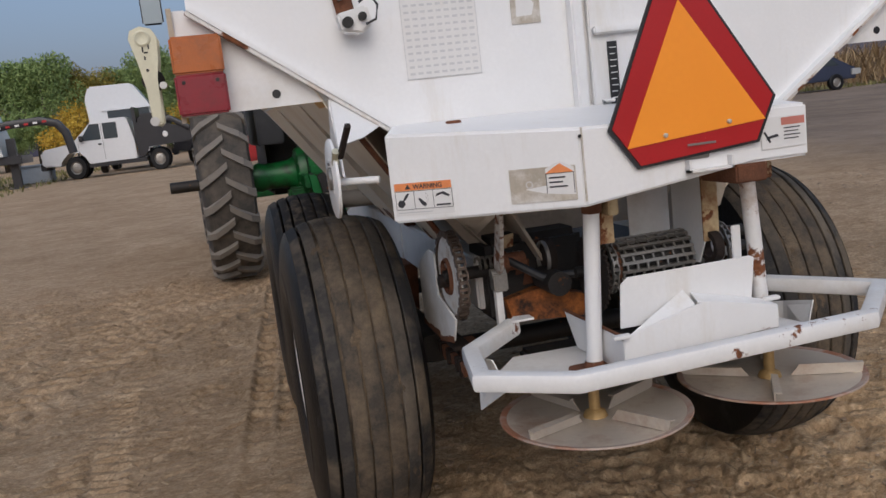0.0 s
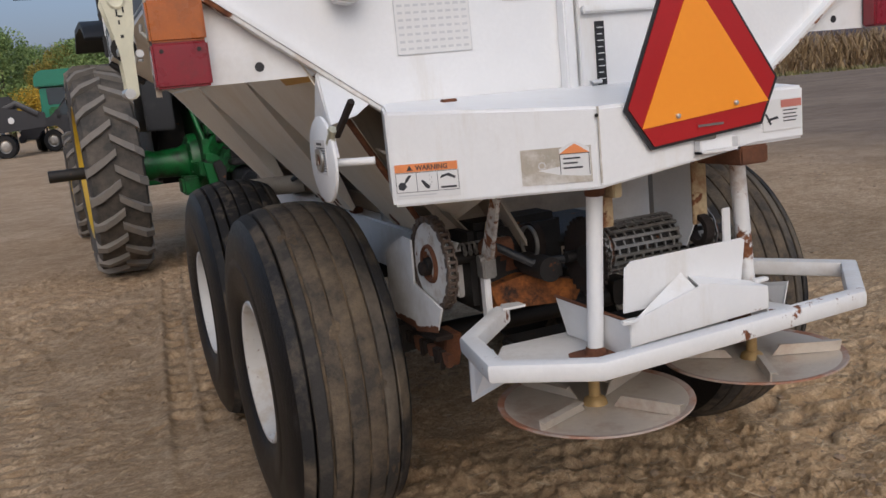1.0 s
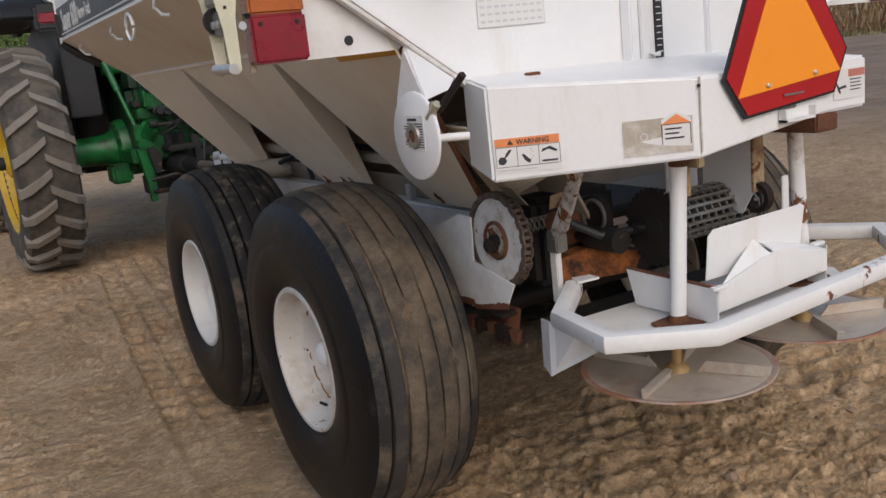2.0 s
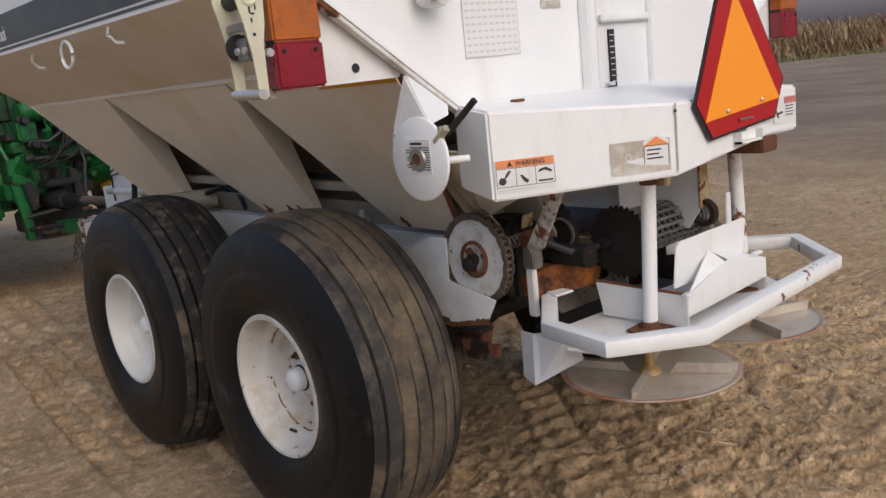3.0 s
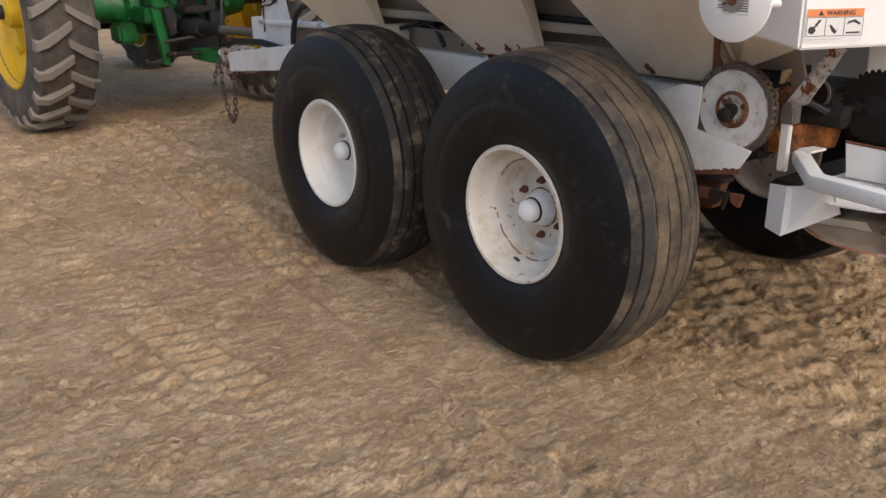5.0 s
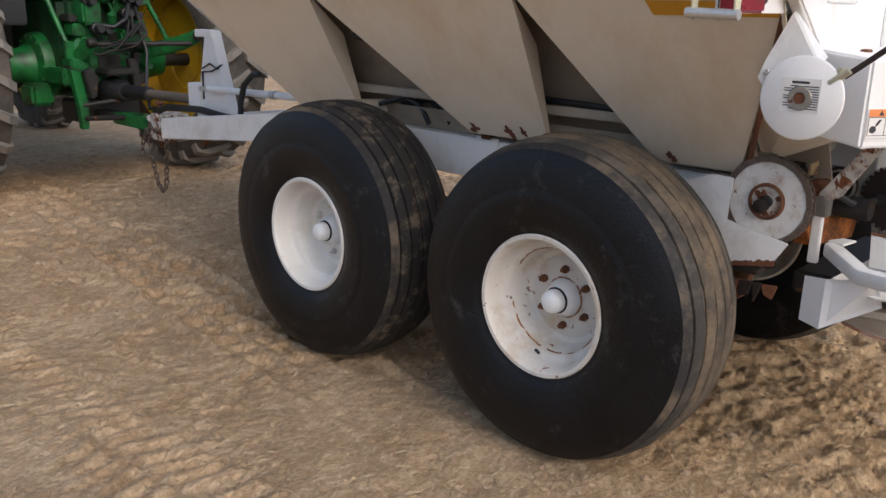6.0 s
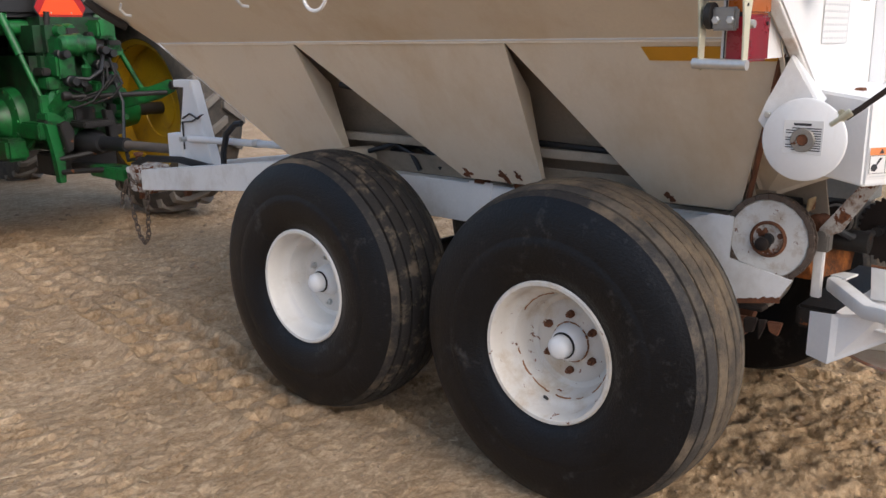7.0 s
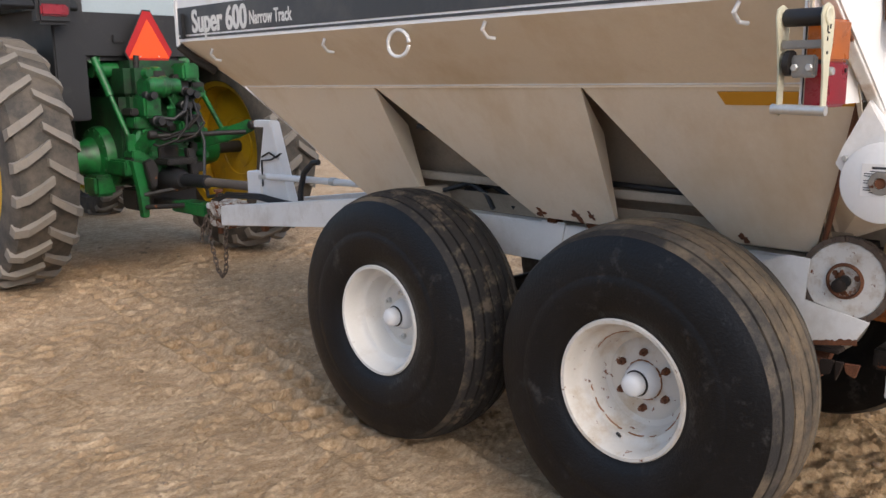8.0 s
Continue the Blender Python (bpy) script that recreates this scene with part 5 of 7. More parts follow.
emblem(spreader, (-0.0390, 2.446, 1.0975), 0.402, (RED, FLUOR), yaw=-2.5, roll=-5)
# thin steel strip stands in for a reflective smear on the emblem
part("emblem_smear", add_box(B(), (-0.07, 2.4385, 1.121), (0.0, 2.4405, 1.126), Matrix.Identity(4), 0.0008), STEEL, spreader)
bm = B()
add_box(bm, (-0.07, 2.436, 1.062), (0.04, 2.454, 1.068))
add_box(bm, (-0.07, 2.436, 1.062), (-0.064, 2.454, 1.090))
add_box(bm, (0.034, 2.436, 1.062), (0.04, 2.454, 1.090))
part("emblem_socket", bm, WHITE_RUST, spreader)
part("emblem_post", add_box(B(), (-0.07, 2.452, 1.09), (-0.01, 2.458, 1.40), None, 0.002), STEEL, spreader)

# rear wall: gate channels, scale strip, charts, work lamp
gate = part("feed_gate", add_box(B(), (-0.095, 2.846, 1.215), (0.140, 2.862, 1.78), None, 0.003), WHITE_CLEAN, spreader, "white feed gate with channel guides")
for x in (-0.130, 0.150):
    part("gate_guide", add_box(B(), (x - 0.015, 2.830, 1.215), (x + 0.015, 2.868, 1.78), None, 0.004), WHITE_CLEAN, gate)
part("gate_lip", add_box(B(), (-0.09, 2.826, 1.405), (0.135, 2.848, 1.425), None, 0.004), WHITE_CLEAN, gate)
sc = part("scale_strip", add_box(B(), (-0.050, 2.840, 1.225), (-0.024, 2.8445, 1.385)), BLACK, gate, "black depth scale strip with pale marks")
for k in range(9):
    part("scale_mark", add_box(B(), (-0.046, 2.8385, 1.24 + 0.016 * k), (-0.032 if k % 2 else -0.028, 2.8402, 1.2425 + 0.016 * k)), PAPER, sc)
part("gate_hook", add_tube(B(), [(-0.075, 2.835, 1.205), (-0.075, 2.835, 1.235), (-0.045, 2.835, 1.235)], 0.006, 8), WHITE, gate)
rear = Face((-0.60, REAR_Y - 0.004, 0), (1, 0, 0), (0, -1, 0))
ch = rear.rect("rate_chart", 0.02, 1.342, 0.213, 1.54, 0.0010, PAPER, spreader, "faded white rate chart with columns of figures")
for k in range(9):
    for j in range(11):
        rear.rect("chart_entry", 0.028 + 0.0205 * k, 1.352 + 0.0165 * j, 0.028 + 0.0205 * k + 0.013, 1.3575 + 0.0165 * j, 0.0018, PALE_INK, ch)
for a, b_, c_, d_ in ((0.02, 1.342, 0.213, 1.3432), (0.02, 1.342, 0.0212, 1.54), (0.2118, 1.342, 0.213, 1.54)):
    rear.rect("chart_border", a, b_, c_, d_, 0.0018, PALE_INK, ch)
st = rear.rect("torn_sticker", 0.305, 1.452, 0.383, 1.53, 0.0010, GLUE, spreader, "torn sticker on a tan glue patch")
part("sticker_remnant", rear.sheet(B(), [(0.318, 1.470), (0.360, 1.472), (0.368, 1.50), (0.345, 1.53), (0.320, 1.52)], 0.0018), PAPER, st, smooth=False)
wlamp = part("work_lamp", add_prism(B(), [(-0.752, 2.86, 1.60), (-0.705, 2.86, 1.60), (-0.692, 2.86, 1.505), (-0.735, 2.86, 1.500)], (0, -0.012, 0), 0.003), RUST, spreader, "broken work lamp hanging from a rusty bracket")
part("lamp_housing", add_prism(B(), [(-0.745, 2.85, 1.508), (-0.672, 2.85, 1.524), (-0.660, 2.85, 1.480), (-0.690, 2.85, 1.458), (-0.735, 2.85, 1.466)], (0, -0.05, 0), 0.006), PAPER, wlamp, "cracked cream lamp housing")
part("lamp_socket", add_lathe(B(), [(0.0005, -0.012), (0.013, -0.012), (0.013, 0.004), (0.0005, 0.004)], (-0.722, 2.80, 1.486), 'y', 14), GREASE, wlamp)
part("lamp_socket", add_lathe(B(), [(0.0005, -0.012), (0.010, -0.012), (0.010, 0.004), (0.0005, 0.004)], (-0.686, 2.80, 1.497), 'y', 14), GREASE, wlamp)
part("lamp_bolt", add_lathe(B(), [(0.0005, -0.016), (0.008, -0.016), (0.008, 0.0), (0.0005, 0.0)], (-0.728, 2.848, 1.550), 'y', 10), STEEL, wlamp)
part("lamp_wire", add_tube(B(), [(-0.690, 2.80, 1.530), (-0.665, 2.79, 1.545), (-0.648, 2.79, 1.520), (-0.655, 2.79, 1.488), (-0.680, 2.79, 1.478)], 0.003, 6), BLACK, wlamp)
part("wall_bolt", add_box(B(), (-0.515, 2.775, 1.208), (-0.480, 2.795, 1.232), None, 0.002), RUST, spreader)
for side in (-1, 1):
    part("plate_hole", add_lathe(B(), [(0.0005, -0.0012), (0.0105, -0.0012), (0.0105, 0.0), (0.0005, 0.0)], (CX + side * 0.853, REAR_Y + 0.0095, 1.343), 'y', 20), BLACK, spreader)

# stripe decal with its writing along the rim band
xb = wall_x(TOP_Z, -1)
band = Face((xb, FRONT_Y + 0.065, 0), (0, -1, 0), (-1, 0, 0))
L = FRONT_Y + 0.065 - REAR_Y
sd = band.rect("stripe_decal", 0.0, 1.578, L, 1.69, 0.0010, STRIPE, spreader, "dark stripe decal with silver lettering")
band.rect("pinstripe", 0.0, 1.562, L, 1.571, 0.0010, STRIPE, sd)
lettering("model_lettering", "Super 600", band, 0.120, 1.586, 0.128, 0.0022, LETTER, sd, 0.80, 0.05)
lettering("model_lettering", "Narrow Track", band, 0.560, 1.598, 0.070, 0.0022, LETTER, sd, 0.68)
part("front_post", add_box(B(), (xb - 0.006, FRONT_Y + 0.06, TOP_Z - 0.02), (xb + 0.03, FRONT_Y + 0.085, TOP_Z + 0.235), None, 0.004), WHITE, spreader)
part("front_brace", add_tube(B(), [(xb + 0.03, FRONT_Y + 0.08, TOP_Z + 0.03), (xb + 0.06, FRONT_Y + 0.07, TOP_Z - 0.02), (xb + 0.16, FRONT_Y + 0.03, TOP_Z - 0.10)], 0.022, 8), RUST, spreader, "rust-stained corner brace")


def on_flare(y, z, out=0.0):
    return V(wall_x(z, -1) - out * 0.587, y, z - out * 0.81)


# hoop for tarp ropes and small rope pegs on the flare
hoop = [V(-1.052, 4.222 + 0.050 * math.cos(a), 1.494 + 0.042 * math.sin(a)) for a in [radians(k) for k in range(190, 546, 12)]]
part("rope_hoop", add_tube(B(), hoop, 0.006, 8), WHITE, spreader, "bent white rope hoop")
part("strap_bar", add_box(B(), (xb - 0.022, FRONT_Y - 0.01, 1.560), (xb - 0.006, FRONT_Y + 0.015, 1.665), None, 0.004), BLACK, spreader)
part("edge_brace", add_tube(B(), [on_flare(FRONT_Y + 0.07, 1.545, 0.012), on_flare(FRONT_Y + 0.05, 1.50, 0.022), on_flare(FRONT_Y + 0.02, 1.44, 0.016)], 0.017, 8), GREASE, spreader, "greasy rust-stained corner brace")
for y, z in ((5.431, 1.505), (4.636, 1.515), (3.843, 1.531), (3.064, 1.533)):
    part("rope_peg", add_tube(B(), [on_flare(y, z + 0.012), on_flare(y + 0.012, z + 0.004, 0.02), on_flare(y + 0.008, z - 0.012, 0.026), on_flare(y - 0.006, z - 0.022, 0.018)], 0.0055, 8), WHITE, spreader)

# amber reflector tape and tie-down ratchet on the corner
tape = [(wall_x(1.305, -1), 3.235, 1.305), (wall_x(1.305, -1), 2.885, 1.305), (wall_x(1.340, -1), 2.885, 1.340), (wall_x(1.340, -1), 3.25, 1.340)]
part("reflector_tape", add_prism(B(), [(x - 0.002, y, z - 0.0012) for x, y, z in tape], (-0.001, 0, -0.0007)), AMBER_TAPE, spreader, "amber reflector tape")
part("corner_wedge", add_prism(B(), [(-0.82, 2.875, 1.355), (-0.80, 2.895, 1.35), (-0.74, 2.89, 1.235), (-0.755, 2.875, 1.235)], (0.003, 0, 0)), HOPPER, spreader)
HANDLE = [(-1.215, 1.493), (-1.209, 1.511), (-1.187, 1.519), (-1.163, 1.512), (-1.153, 1.493), (-1.157, 1.444), (-1.165, 1.403), (-1.167, 1.304), (-1.177, 1.296), (-1.189, 1.301), (-1.193, 1.386), (-1.203, 1.444)]
RATCHET = material("cream_zinc", (0.66, 0.63, 0.47), 0.45, metal=0.15, vary=0.1, scale=14, fine=120, bump=0.1)
rt = part("strap_ratchet", add_prism(B(), [(x, 2.810, z) for x, z in HANDLE], (0, 0.004, 0), 0.001), RATCHET, spreader, "cream zinc-plated tie-down ratchet hanging at the corner")
part("ratchet_boss", add_lathe(B(), [(0.010, -0.0015), (0.014, -0.003), (0.018, -0.0015), (0.018, 0.0)], (-1.185, 2.8095, 1.493), 'y', 24), RATCHET, rt)
for x, z, w_, h_ in ((-1.187, 1.468, 0.0016, 0.006), (-1.181, 1.461, 0.004, 0.0016), (-1.185, 1.449, 0.0016, 0.004), (-1.183, 1.422, 0.003, 0.003), (-1.174, 1.476, 0.0014, 0.008)):
    part("ratchet_slot", add_box(B(), (x - w_, 2.8085, z - h_), (x + w_, 2.8102, z + h_), None), GREASE, rt)
part("ratchet_plate", add_prism(B(), [(x, 2.900, z) for x, z in HANDLE], (0, 0.004, 0), 0.001), RATCHET, rt)
part("ratchet_grip", add_tube(B(), [(-1.185, 2.8030, 1.308), (-1.185, 2.9150, 1.311)], 0.0105, 12), GALV, rt)
part("ratchet_spool", add_tube(B(), [(-1.179, 2.8170, 1.493), (-1.179, 2.8970, 1.493)], 0.018, 12), BLACK, rt)
part("ratchet_pawl", add_box(B(), (-1.189, 2.8300, 1.374), (-1.169, 2.8800, 1.419), None, 0.004), STEEL, rt)
part("ratchet_crossbar", add_box(B(), (-1.193, 2.8130, 1.431), (-1.183, 2.9010, 1.448), None, 0.003), STEEL, rt)
part("ratchet_gear", add_lathe(B(), [(0.0005, -0.006), (0.026, -0.006), (0.026, 0.006), (0.0005, 0.006)], (-1.179, 2.8850, 1.403), 'y', 14), GREASE, rt)
for y in (2.865, 2.895):
    bolt((-1.189, y - 0.025, 1.394), 'x', 0.008, -0.006, GALV, rt)
part("ratchet_nut", add_lathe(B(), [(0.0005, -0.010), (0.008, -0.010), (0.009, 0.0), (0.0005, 0.0)], (-1.155, 2.8150, 1.386), 'y', 12), GALV, rt)
part("lamp_strip", add_prism(B(), [(-1.128, 2.868, 1.56), (-1.116, 2.868, 1.56), (-1.118, 2.868, 1.297), (-1.130, 2.868, 1.297)], (0, 0.006, 0)), SHADE_GRIME, spreader)

# pocket clutter: hoses behind the hopper panels
part("pocket_hose", add_tube(B(), [(-0.62, 4.60, 1.20), (-0.55, 4.40, 1.16), (-0.50, 4.2, 1.14), (-0.45, 3.9, 1.02), (-0.44, 3.2, 1.0)], 0.011, 8), BLACK, spreader)
part("low_hose", add_tube(B(), [(-0.40, 4.55, 0.93), (-0.38, 4.42, 0.96), (-0.38, 4.34, 0.93), (-0.38, 4.30, 0.88)], 0.013, 8), BLACK, spreader)
part("cross_tube", add_tube(B(), [(-0.62, 4.74, 0.905), (-0.40, 4.66, 0.905)], 0.040, 16), SHADE_GRIME, spreader)
part("low_hose", add_tube(B(), [(-0.46, 4.62, 0.93), (-0.43, 4.50, 0.965), (-0.42, 4.42, 0.93), (-0.42, 4.38, 0.87)], 0.010, 8), BLACK, spreader)

# tongue: jack post, rod, hoses, hitch and safety chain
TX = -0.17
part("jack_post", add_prism(B(), [(TX, 6.50, 0.66), (TX, 6.14, 0.69), (TX, 6.30, 1.155), (TX, 6.37, 1.155)], (0.06, 0, 0), 0.004), WHITE, spreader, "white tapered stand on the tongue")
part("post_arm", add_box(B(), (TX - 0.005, 6.30, 1.12), (TX + 0.055, 6.47, 1.16), None, 0.004), WHITE, spreader)
part("post_box", add_box(B(), (TX - 0.012, 6.42, 0.72), (TX + 0.06, 6.56, 0.86), None, 0.004), WHITE, spreader)
part("lift_rod", add_tube(B(), [(TX - 0.03, 6.32, 0.845), (TX - 0.03, 5.50, 0.865)], 0.018, 12), WHITE, spreader)
part("rod_clamp", add_tube(B(), [(TX - 0.03, 5.72, 0.86), (TX - 0.03, 5.68, 0.861)], 0.022, 12), GALV, spreader)
part("rod_bolt", add_lathe(B(), [(0.0005, -0.05), (0.014, -0.05), (0.014, 0.02), (0.0005, 0.02)], (TX - 0.03, 6.32, 0.845), 'x', 10), GALV, spreader)
for k, (dy, dz) in enumerate(((0, 0), (0.03, 0.012), (-0.04, 0.02))):
    part("hydraulic_hose", add_tube(B(), [(TX - 0.06, 6.86 + dy, 0.66), (TX - 0.07, 6.7, 0.70 + dz), (TX - 0.05, 6.4 + dy, 0.715 + dz), (TX - 0.06, 6.1, 0.70 + dz), (TX - 0.06, 5.85 + dy, 0.72)], 0.010, 8), BLACK, spreader)
part("strap_loop", add_tube(B(), [(TX - 0.08, 5.93, 0.69), (TX - 0.085, 5.92, 0.80), (TX - 0.085, 5.88, 0.90), (TX - 0.07, 5.82, 0.955), (TX - 0.06, 5.78, 0.96)], 0.016, 8), BLACK, spreader, "black rubber strap")
part("post_wire", add_tube(B(), [(TX - 0.006, 6.40, 0.95), (TX - 0.01, 6.32, 0.98), (TX - 0.012, 6.24, 0.955), (TX - 0.01, 6.20, 0.98), (TX - 0.01, 6.30, 0.94), (TX - 0.008, 6.40, 0.93), (TX - 0.008, 6.40, 0.78)], 0.005, 6), BLACK, spreader)
part("tongue_bolt", add_lathe(B(), [(0.0005, -0.03), (0.020, -0.03), (0.024, -0.012), (0.024, 0.0), (0.0005, 0.0)], (-0.262, 6.248, 0.566), 'x', 8), RUST, spreader)
hitch = part("hitch_clevis", add_box(B(), (TX - 0.085, 6.70, 0.50), (TX + 0.085, 6.90, 0.66), None, 0.012), HITCH, spreader, "chipped white hitch clevis")
for dy, dz in ((0.03, 0.05), (0.09, 0.05), (0.06, -0.03)):
    bolt((TX - 0.086, 6.70 + dy, 0.58 + dz), 'x', 0.013, -0.016, RUST, spreader)
part("hitch_lip", add_box(B(), (TX - 0.06, 6.88, 0.60), (TX + 0.06, 6.98, 0.635), None, 0.006), WHITE_RUST, hitch)
part("hitch_pin", add_lathe(B(), [(0.0005, 0.44), (0.018, 0.44), (0.018, 0.70), (0.028, 0.705), (0.028, 0.72), (0.0005, 0.72)], (TX, 6.92, 0), 'z', 12), RUST, hitch)


def chain(points, link, mat, parent):
    """Welded safety chain: alternating oval links along a line."""
    p = [V(*q) for q in points]
    seg = []
    for a, b_ in zip(p, p[1:]):
        n_ = max(1, round((b_ - a).length / link))
        for k in range(n_):
            seg.append((a + (b_ - a) * (k / n_), a + (b_ - a) * ((k + 1) / n_)))
    bm = B()
    for k, (a, b_) in enumerate(seg):
        d = (b_ - a).normalized()
        s = d.cross(V(1, 0, 0) if k % 2 else V(0, 1, 0.2)).normalized()
        mid = (a + b_) / 2
        loop = [mid + d * (0.68 * link * math.cos(t_)) + s * (0.36 * link * math.sin(t_)) for t_ in [math.pi * 2 * q / 8 for q in range(9)]]
        add_tube(bm, loop, link * 0.13, 5)
    return part("safety_chain", bm, mat, parent, "rusty steel safety chain")


chain([(TX - 0.09, 6.90, 0.57), (TX - 0.10, 6.87, 0.40), (TX - 0.10, 6.81, 0.24), (TX - 0.10, 6.76, 0.20), (TX - 0.10, 6.71, 0.25), (TX - 0.10, 6.69, 0.46), (TX - 0.09, 6.68, 0.60)], 0.036, CHAIN, spreader)
chain([(TX - 0.09, 6.68, 0.62), (TX - 0.10, 6.74, 0.57), (TX - 0.10, 6.82, 0.56), (TX - 0.09, 6.90, 0.60)], 0.036, CHAIN, spreader)
chain([(TX - 0.09, 6.92, 0.56), (TX - 0.11, 6.95, 0.47), (TX - 0.12, 6.95, 0.40)], 0.036, CHAIN, spreader)
# ---- tractor ----
XT = 0.07
TRACK = 0.90
tractor = thing("tractor", (XT, 8.67, 0), "green farm tractor with yellow wheels hitched to the spreader", "tractor")


def carcass(R, w, lug_h):
    """Tyre body without lugs, about the x axis."""
    hw = w / 2
    prof = [(R * 0.59, -hw * 0.72), (R * 0.65, -hw * 0.95), (R * 0.78, -hw), (R * 0.90, -hw * 0.96), (R - lug_h, -hw * 0.86), (R - lug_h * 0.8, -hw * 0.4), (R - lug_h * 0.75, 0)]
    prof = prof + [(r, -a) for r, a in prof[-2::-1]]
    return add_lathe(B(), prof, (0, 0, 0), 'x', 64, closed=True)


def lug_bar(R, w, n, lug_h, side):
    """One slanted tread bar, at the top of the tyre."""
    bm = B()
    hw, step = w / 2, 2 * math.pi / n
    tops, bots = [], []
    for f in (0.0, 0.35, 0.7, 1.0):
        x = side * hw * (-0.06 + 1.06 * f)
        sweep = -0.62 * step * (f ** 0.9)
        drop = 0.0 if f < 0.75 else R * 0.055
        for e in (-1, 1):
            hwid = step * (0.145 + 0.03 * f)
            tops.append((x, R - drop, sweep + e * hwid * 0.75))
            bots.append((x * (1.0 if f < 1 else 1.01), R - lug_h * 1.5 - drop, sweep + e * hwid))
    vs = [bm.verts.new((x, r * math.sin(a), r * math.cos(a))) for x, r, a in tops + bots]
    m = len(tops)
    for i in range(0, m - 2, 2):
        bm.faces.new((vs[i], vs[i + 1], vs[i + 3], vs[i + 2]))
        bm.faces.new((vs[i], vs[i + 2], vs[m + i + 2], vs[m + i]))
        bm.faces.new((vs[i + 1], vs[m + i + 1], vs[m + i + 3], vs[i + 3]))
    bm.faces.new((vs[0], vs[m], vs[m + 1], vs[1]))
    bm.faces.new((vs[m - 2], vs[m - 1], vs[2 * m - 1], vs[2 * m - 2]))
    return bm


def lugged(wheel, R, w, n, lug_h, meshes, flip):
    """Tyre with its chevron tread bars under a wheel."""
    body, bars = meshes
    turn = Matrix.Rotation(math.pi, 4, 'Z') if flip else Matrix.Identity(4)
    sub("tyre", body, wheel, None, "chevron-lugged tractor tyre, dusty")
    for k in range(n):
        for side, me in zip((-1, 1), bars):
            a = 2 * math.pi * (k + (0.5 if side > 0 else 0)) / n
            sub("tread_bar", me, wheel, turn @ Matrix.Rotation(-a, 4, 'X'))


def lug_set(R, w, n, lug_h):
    return mesh_of("tyre", carcass(R, w, lug_h), LUG, angle=30), [mesh_of("tread_bar", lug_bar(R, w, n, lug_h, q), LUG_TOP, angle=30) for q in (-1, 1)]


LUG_MESH = lug_set(0.762, 0.38, 23, 0.042)
TR = [(0.50, -0.17), (0.50, -0.185), (0.485, -0.188), (0.465, -0.15), (0.455, -0.06), (0.43, -0.045), (0.40, -0.01), (0.22, 0.0), (0.20, -0.03), (0.09, -0.03), (0.09, -0.01), (0.20, -0.01), (0.40, 0.02), (0.455, 0.0), (0.465, 0.16), (0.50, 0.18)]
TRIM_MESH = mesh_of("wheel", add_lathe(B(), [(r * 0.97, a * 0.95) for r, a in TR], (0, 0, 0), 'x', 56, closed=True), YELLOW)
for side in (-1, 1):
    w = new("wheel", TRIM_MESH)
    w.parent = tractor
    w.matrix_parent_inverse = Matrix.Translation(tractor.location).inverted()
    w.matrix_basis = Matrix.Translation((XT + (-TRACK if side < 0 else 0.82), 8.67, 0.800)) @ pose(0, 0, 0, 0, 0, 0 if side < 0 else 180)
    w["label"] = "yellow steel wheel with a dusty lugged tyre"
    lugged(w, 0.762, 0.38, 23, 0.042, LUG_MESH, side > 0)
    for k in range(8):
        a = 2 * math.pi * k / 8
        bm = add_box(B(), (-0.035, 0.355, -0.03), (0.0, 0.43, 0.03), Matrix.Rotation(a, 4, 'X'), 0.004)
        sub("rim_lug", mesh_of("rim_lug", bm, YELLOW), w)
    hubm = add_lathe(B(), [(0.0005, -0.16), (0.07, -0.16), (0.10, -0.14), (0.11, -0.04), (0.16, -0.03), (0.16, 0.0), (0.0005, 0.0)], (0, 0, 0), 'x', 24)
    sub("hub", mesh_of("hub", hubm, YELLOW), w)
    sub("axle_stub", mesh_of("axle_stub", add_lathe(B(), [(0.0005, -0.41), (0.040, -0.41), (0.044, -0.405), (0.044, 0.3), (0.0005, 0.3)], (0, 0, 0), 'x', 20), GREASE), w, None, "bare dark axle bar")
# front wheels
FT = lug_set(0.55, 0.30, 18, 0.03)
FR = mesh_of("wheel", add_lathe(B(), [(r * 0.64, a * 0.7) for r, a in TR], (0, 0, 0), 'x', 40, closed=True), YELLOW)
for side in (-1, 1):
    w = new("wheel", FR)
    w.parent = tractor
    w.matrix_parent_inverse = Matrix.Translation(tractor.location).inverted()
    w.matrix_basis = Matrix.Translation((XT + side * 0.95, 11.35, 0.54)) @ pose(0, 0, 0, 0, 0, 0 if side < 0 else 180)
    lugged(w, 0.55, 0.30, 18, 0.03, FT, side > 0)
part("front_axle", add_box(B(), (XT - 0.8, 11.25, 0.45), (XT + 0.8, 11.45, 0.62), None, 0.02), GREEN, tractor)
part("hood", add_box(B(), (XT - 0.36, 9.9, 0.95), (XT + 0.36, 12.1, 1.65), None, 0.06), GREEN, tractor)
part("engine_block", add_box(B(), (XT - 0.28, 9.2, 0.6), (XT + 0.28, 11.9, 1.0), None, 0.04), GREASE, tractor)
